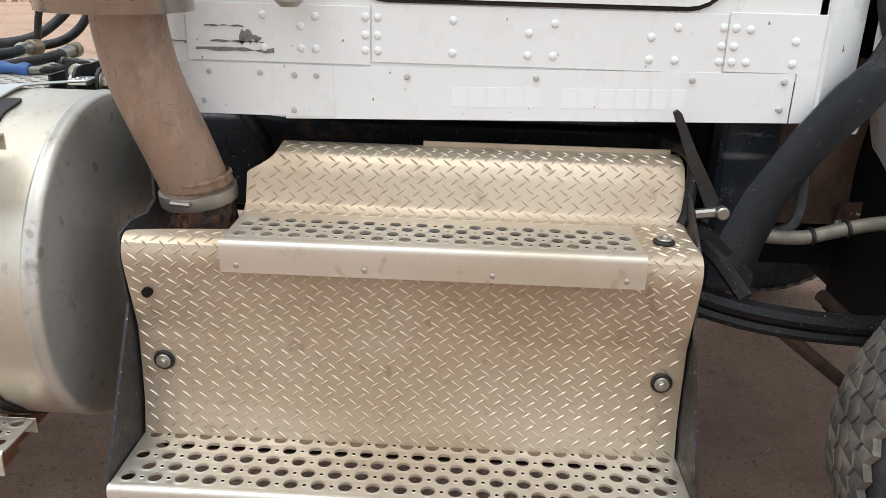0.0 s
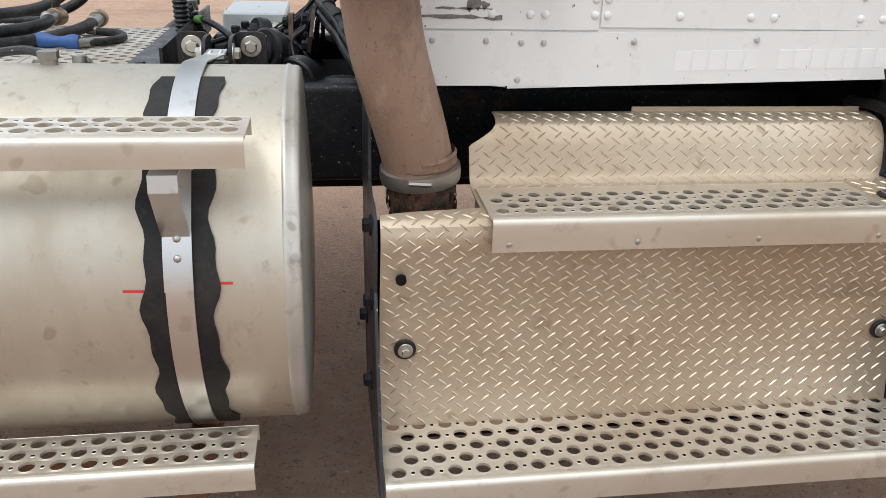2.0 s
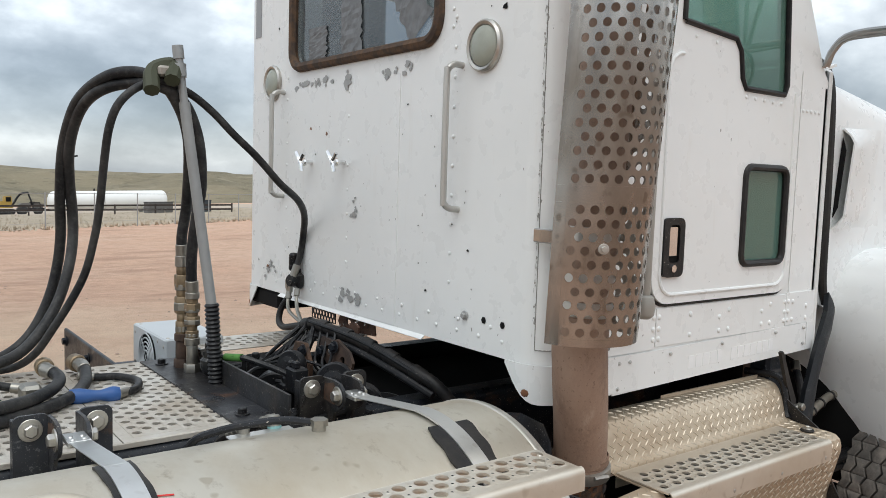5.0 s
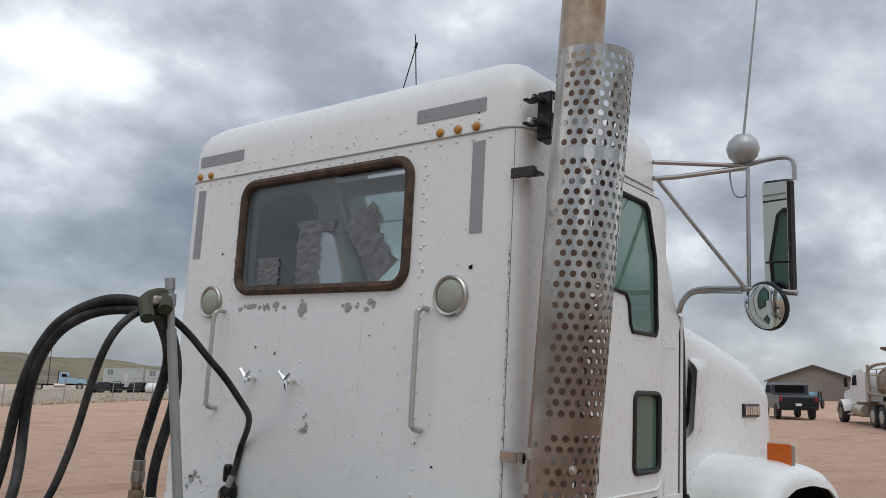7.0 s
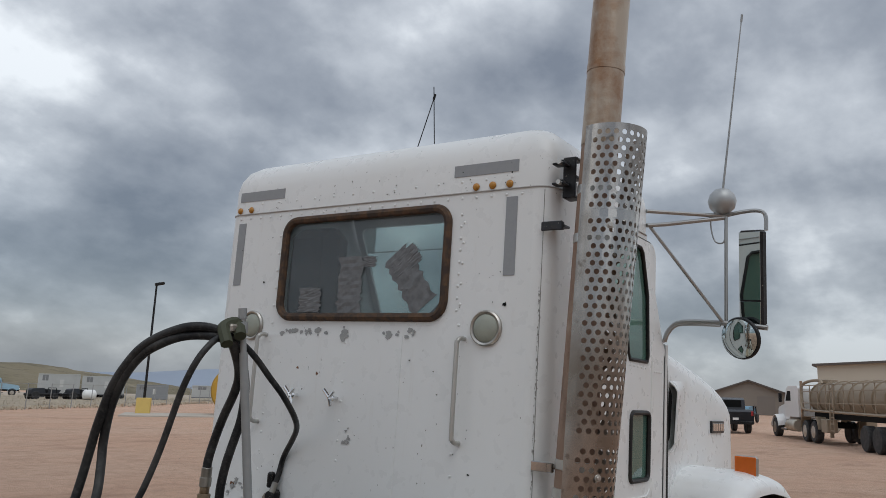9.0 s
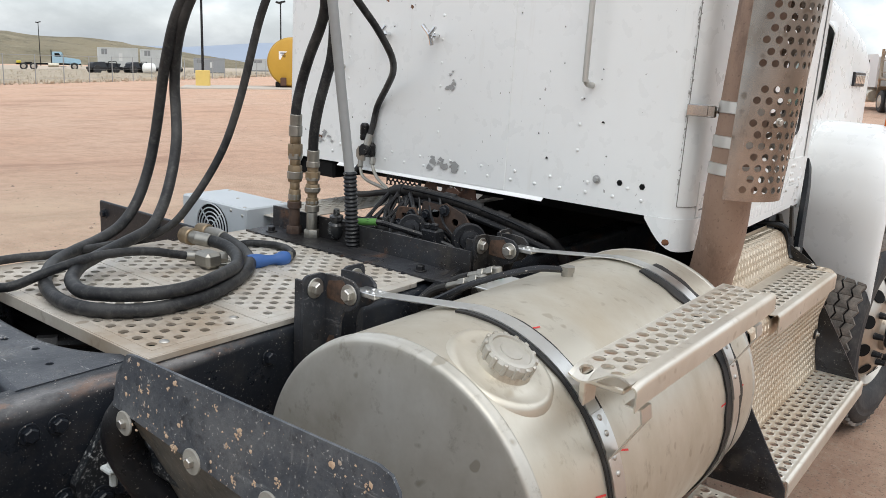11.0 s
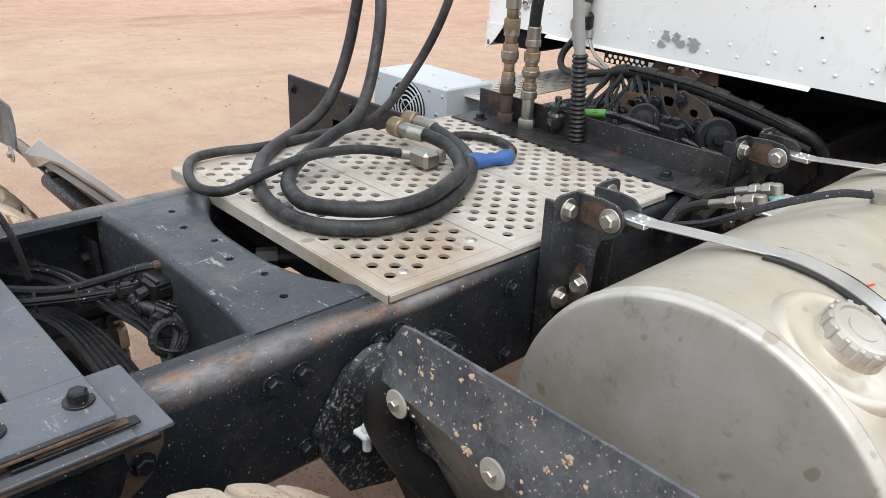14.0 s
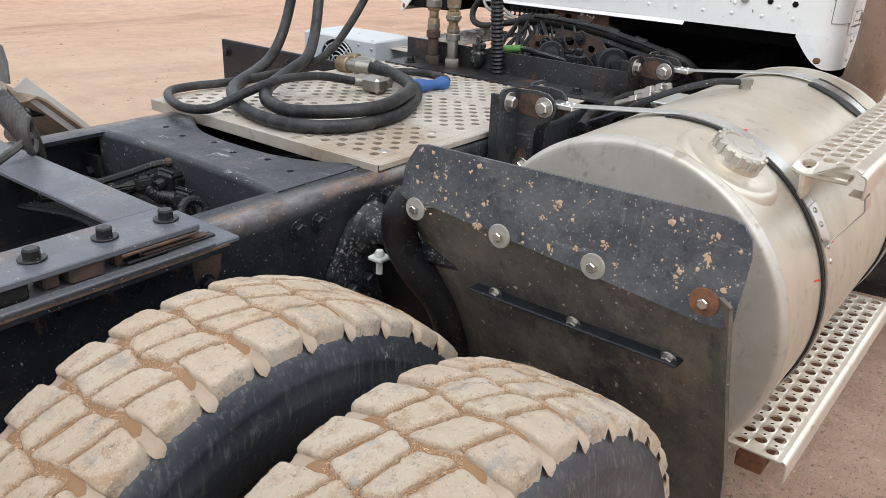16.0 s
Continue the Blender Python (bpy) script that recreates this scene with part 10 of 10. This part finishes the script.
# vehicles
def lorry(x, y, ang, paint, name, label, cat, kind):
    T = Matrix.Translation((x, y, 0)) @ pose(0, 0, 0, 0, 0, ang)
    ob = lthing(name, x, y, label, cat)

    def P(nm, m, mt, lb=""):
        m.v = [tuple(T @ Vector(p)) for p in m.v]
        lpart(nm, m, mt, ob, lb)

    if kind == "pickup":
        T = T @ Matrix.Scale(1.1, 4)
        m = M()
        prof = [(0, 0.55), (0, 1.15), (0.15, 1.25), (2.0, 1.28), (2.15, 1.80), (2.6, 1.92), (3.5, 1.90), (4.1, 1.32), (5.4, 1.20), (5.7, 1.0), (5.75, 0.55)]
        m.plate(prof, (), 1.9, lambda u, v, w: (u, -0.95 + w, v))
        P("body", m, paint)
        for s in (-1, 1):
            P("window", M().plate([(2.25, 1.36), (2.4, 1.78), (3.4, 1.78), (3.85, 1.36)], (), 0.02, lambda u, v, w, s=s: (u, s * 0.955 - 0.01 + w, v)), DARK)
        P("window", M().box(2.02, 2.08, -0.75, 0.75, 1.38, 1.78, 0.01), DARK)
        for u in (1.1, 4.6):
            for s in (-0.85, 0.85):
                P("wheel", M().cyl((u, s - 0.13, 0.42), (u, s + 0.13, 0.42), 0.42, n=20, cham=0.03), TYRE)
        m = M()
        m.box(-0.08, 0.0, -0.9, 0.9, 0.5, 0.68, 0.02)
        P("bumper", m, BLACKCLEAN)
        m = M()
        m.box(-0.02, 0.0, -0.15, 0.15, 0.72, 0.85, 0.004)
        P("plate_bar", m, TANKWHITE)
        for s in (-0.86, 0.86):
            P("tail_lamp", M().box(-0.02, 0.02, s - 0.06, s + 0.06, 0.95, 1.2, 0.01), plain("tail_lamp_red", (0.35, 0.02, 0.02), 0.3))
        return
    # tractor unit, its nose to +x
    if kind == "tanker":
        cabp = [(-1.05, 1.15), (-1.05, 2.62), (-0.85, 2.76), (0.75, 2.76), (1.15, 2.60), (1.55, 2.02), (1.62, 1.15)]
    else:
        cabp = [(0.0, 1.05), (0.0, 2.60), (0.12, 2.72), (1.25, 2.72), (1.42, 2.60), (1.62, 1.95), (1.62, 1.05)]
    P("cab", M().plate(cabp, (), 2.0, lambda u, v, w: (u, -1.0 + w, v)), paint)
    P("bonnet", M().plate([(1.625, 1.0), (1.625, 1.92), (2.2, 1.86), (3.7, 1.66), (3.95, 1.52), (4.02, 0.95)], (), 1.44, lambda u, v, w: (u, -0.72 + w, v)), paint)
    P("grille", M().box(4.0, 4.06, -0.55, 0.55, 0.95, 1.55, 0.03), GUARD)
    P("bumper", M().box(3.95, 4.2, -1.1, 1.1, 0.50, 0.82, 0.05), TANK)
    for s in (-1, 1):
        P("wing", M().surf(lambda a, t, s=s: (3.05 + 0.66 * math.cos(math.pi * (0.04 + 0.92 * a)), s * (0.62 + 0.55 * t), 0.58 + 0.66 * math.sin(math.pi * (0.04 + 0.92 * a)) - 0.06 * t * t), 14, 4, 0.03), paint)
        P("side_window", M().plate([(0.35, 1.98), (0.35, 2.5), (0.95, 2.5), (1.32, 1.98)], (), 0.02, lambda u, v, w, s=s: (u, s * 1.0 - 0.01 + w, v)), DARK)
        P("fuel_tank", M().cyl((-0.6, s * 0.88, 0.72), (0.9, s * 0.88, 0.72), 0.32, n=18, cham=0.04), TANK)
        P("exhaust_stack", M().cyl((-0.1 if kind != "tanker" else -1.15, s * 0.86, 1.0), (-0.1 if kind != "tanker" else -1.15, s * 0.86, 3.0), 0.07, n=10), STACK if kind == "tanker" else BLACKCLEAN)
        P("mirror", M().box(1.35, 1.42, s * 1.26 - 0.09, s * 1.26 + 0.09, 1.9, 2.4, 0.02), BLACKCLEAN)
        P("step", M().box(0.95, 1.9, s * 0.98 - 0.16, s * 0.98 + 0.16, 0.42, 0.52, 0.02), GUARD)
        P("headlamp", M().cyl((3.98, s * 0.78, 1.12), (4.04, s * 0.78, 1.12), 0.11, n=12), CHROME)
    P("windscreen", M().plate([(-0.86, 0.0), (0.86, 0.0), (0.78, 0.56), (-0.78, 0.56)], (), 0.02, lambda u, v, w: (1.62 - 0.62 * v + w, u, 2.02 + v * 0.95) if kind == "tanker" else (1.61 - 0.30 * v + w, u, 2.0 + v)), DARK)
    P("frame", M().box(-5.0, 4.0, -0.42, 0.42, 0.75, 1.0, 0.02), DARK)
    if kind != "tanker":
        P("deck_plate", M().box(-1.3, -0.1, -0.45, 0.45, 1.0, 1.05, 0.01), DECK)
        P("fifth_wheel", M().box(-3.8, -2.8, -0.45, 0.45, 1.0, 1.14, 0.03), BLACKCLEAN)
        P("load", M().box(-4.9, -4.3, -0.9, 0.9, 1.0, 1.35, 0.05), plain("yellow_load_cover", (0.60, 0.50, 0.06), 0.6), "yellow cover at the tail")
    for u in (3.05, -2.6, -3.95):
        for s in (-1.0, 1.0):
            P("wheel", M().cyl((u, s - 0.18, 0.52), (u, s + 0.18, 0.52), 0.52, n=24, cham=0.05), TYRE)
            P("rim", M().lathe([(0.30, 0.0), (0.29, 0.012), (0.22, -0.03 * 0 + 0.004), (0.12, 0.03), (0, 0.05)], (u, s * 1.182, 0.52), (0, s, 0), 20), ALLOY)
    if kind == "tanker":
        DUSTY = plain("dusty_tanker_steel", (0.34, 0.275, 0.20), 0.5, 0.3, 0.75, 0.5)
        m = M()
        capsule(m, (-1.7, 0, 2.12), (-14.0, 0, 2.02), 0.79)
        P("barrel", m, DUSTY, "dust-coated barrel with ring stiffeners")
        m = M()
        for k in range(9):
            u = -2.4 - 1.35 * k
            m.lathe([(0.79, -0.04), (0.85, -0.04), (0.85, 0.04), (0.79, 0.04)], (u, 0, 2.115 - 0.011 * k), (1, 0, 0), 24)
        P("ring", m, DUSTY)
        for s in (-0.98, 0.98):
            for z in (2.72, 2.42, 1.86):
                P("rail", M().box(-13.8, -1.7, s - 0.02, s + 0.02, z, z + 0.045, 0.005), DUSTY)
            for k in range(11):
                u = -13.8 + 1.2 * k
                P("rail_post", M().box(u, u + 0.05, s - 0.02, s + 0.02, 1.5, 2.76, 0.005), DUSTY)
        P("pipework", M().tube([(-1.45, 0.9, 1.6), (-1.30, 0.9, 2.5), (-1.45, 0.85, 2.82), (-2.2, 0.7, 2.98), (-3.4, 0.6, 2.98), (-3.7, 0.6, 2.80)], 0.075, 8, 4), DUSTY)
        P("pipework", M().tube([(-1.42, 0.95, 2.3), (-1.65, 1.0, 1.75), (-2.4, 1.0, 1.55), (-6.0, 1.0, 1.50), (-13.0, 1.0, 1.45)], 0.06, 8, 4), DUSTY)
        P("pump", M().lathe([(0, -0.2), (0.2, -0.16), (0.26, 0), (0.2, 0.16), (0, 0.2)], (-1.55, 0.35, 2.25), (1, 0.3, 0), 16), DUSTY)
        for e in (-0.22, 0.22):
            P("ladder_rail", M().box(-6.4 + e, -6.35 + e, 1.03, 1.08, 0.55, 2.9, 0.01), DUSTY)
        for k in range(8):
            P("rung", M().box(-6.58, -6.18, 1.04, 1.07, 0.65 + 0.30 * k, 0.69 + 0.30 * k, 0.005), DUSTY)
        P("manway", M().cyl((-3.0, 0, 2.85), (-3.0, 0, 3.05), 0.35, n=18, cham=0.03), DUSTY)
        for s in (-1, 1):
            P("rear_wing", M().surf(lambda a, t, s=s: (-3.28 + 1.38 * math.cos(math.pi * a), s * (0.72 + 0.46 * t), 0.66 + 0.56 * min(1.0, 1.6 * math.sin(math.pi * a))), 18, 2, 0.02), DUSTY)
            P("toolbox", M().box(-5.7, -4.9, s * 0.85 - 0.25, s * 0.85 + 0.25, 0.55, 1.15, 0.03), DUSTY)
            P("landing_leg", M().box(-4.95, -4.80, s * 0.62 - 0.07, s * 0.62 + 0.07, 0.30, 1.45, 0.01), DUSTY)
        m = M()
        m.box(-13.5, -2.0, -0.5, 0.5, 1.15, 1.45, 0.02)
        P("chassis", m, DARK)
        for u in (-10.6, -11.9):
            for s in (-1.0, 1.0):
                P("wheel", M().cyl((u, s - 0.2, 0.52), (u, s + 0.2, 0.52), 0.52, n=24, cham=0.04), TYRE)


lorry(43.95, 5.55, 26, plain("white_lorry_paint", (0.78, 0.78, 0.77), 0.35, 0.0, 0.92, 1), "tanker_truck", "white tractor unit coupled to a dust-coated tanker trailer", "truck", "tanker")
lorry(47.0, 10.3, 26, plain("black_pickup_paint", (0.015, 0.016, 0.02), 0.25), "pickup_truck", "black pickup truck parked with its tailgate shut", "pickup", "pickup")
lorry(-4.0, 108.0, -10, plain("dark_pickup_paint", (0.03, 0.032, 0.036), 0.3), "pickup_truck", "dark grey pickup parked beyond the fence", "pickup", "pickup")
lorry(60.35, 122.9, -27, plain("light_blue_lorry_paint", (0.36, 0.52, 0.62), 0.4), "flatbed_truck", "light blue bonneted tractor unit parked beyond the fence", "truck", "plain")


# buildings
def building(name, x, y, ang, ln, wd, h, gable, wallmat, roofmat, label, doors=(), doormat=None):
    T = Matrix.Translation((x, y, 0)) @ pose(0, 0, 0, 0, 0, ang)
    ob = lthing(name, x, y, label, "building")

    def P(nm, m, mt, lb=""):
        m.v = [tuple(T @ Vector(p)) for p in m.v]
        lpart(nm, m, mt, ob, lb)

    m = M()
    m.plate([(0, 0), (wd, 0), (wd, h), (wd / 2, h + gable), (0, h)], (), ln, lambda u, v, w: (w, u, v))
    P("wall", m, wallmat)
    m = M()
    for s in (0, 1):
        a, b = ((-0.5, h - 0.1 - 0.5 * gable / wd), (wd / 2, h + gable + 0.02)) if s == 0 else ((wd / 2, h + gable + 0.02), (wd + 0.5, h - 0.1 - 0.5 * gable / wd))
        m.plate([a, b, (b[0], b[1] + 0.25), (a[0], a[1] + 0.25)], (), ln + 1.0, lambda u, v, w: (w - 0.5, u, v))
    P("roof", m, roofmat)
    for (u0, u1, z1, face) in doors:
        m = M()
        if face == "end":
            m.box(-0.06, 0.0, u0, u1, 0.0, z1, 0.01)
        else:
            m.box(u0, u1, -0.06, 0.0, 0.0, z1, 0.01)
        P("door", m, doormat)


SIDING = plain("tan_metal_siding", (0.50, 0.46, 0.38), 0.6, 0.0, 0.9, 0.3)
TAUPE = plain("taupe_metal_siding", (0.24, 0.215, 0.185), 0.65, 0.0, 0.9, 0.3)
ROOFM = plain("dark_brown_metal_roof", (0.10, 0.085, 0.075), 0.6, 0.0, 0.85, 0.3)
building("shed", 125, 23.0, 19, 24, 10.2, 3.15, 1.75, TAUPE, ROOFM, "taupe metal gable-roofed shed", ((1.4, 3.9, 2.75, "end"),), plain("taupe_overhead_door", (0.21, 0.19, 0.17), 0.5, 0.0, 0.9, 0.5))
building("warehouse", 100, -26.0, 4, 30, 40.0, 6.2, 0.9, SIDING, ROOFM, "large tan metal warehouse with a dark eave")
building("workshop", -53, 146, -3, 36, 16, 5.0, 1.4, SIDING, ROOFM, "tan metal workshop with a white overhead door", ((29.0, 34.5, 4.2, "side"),), TR1)
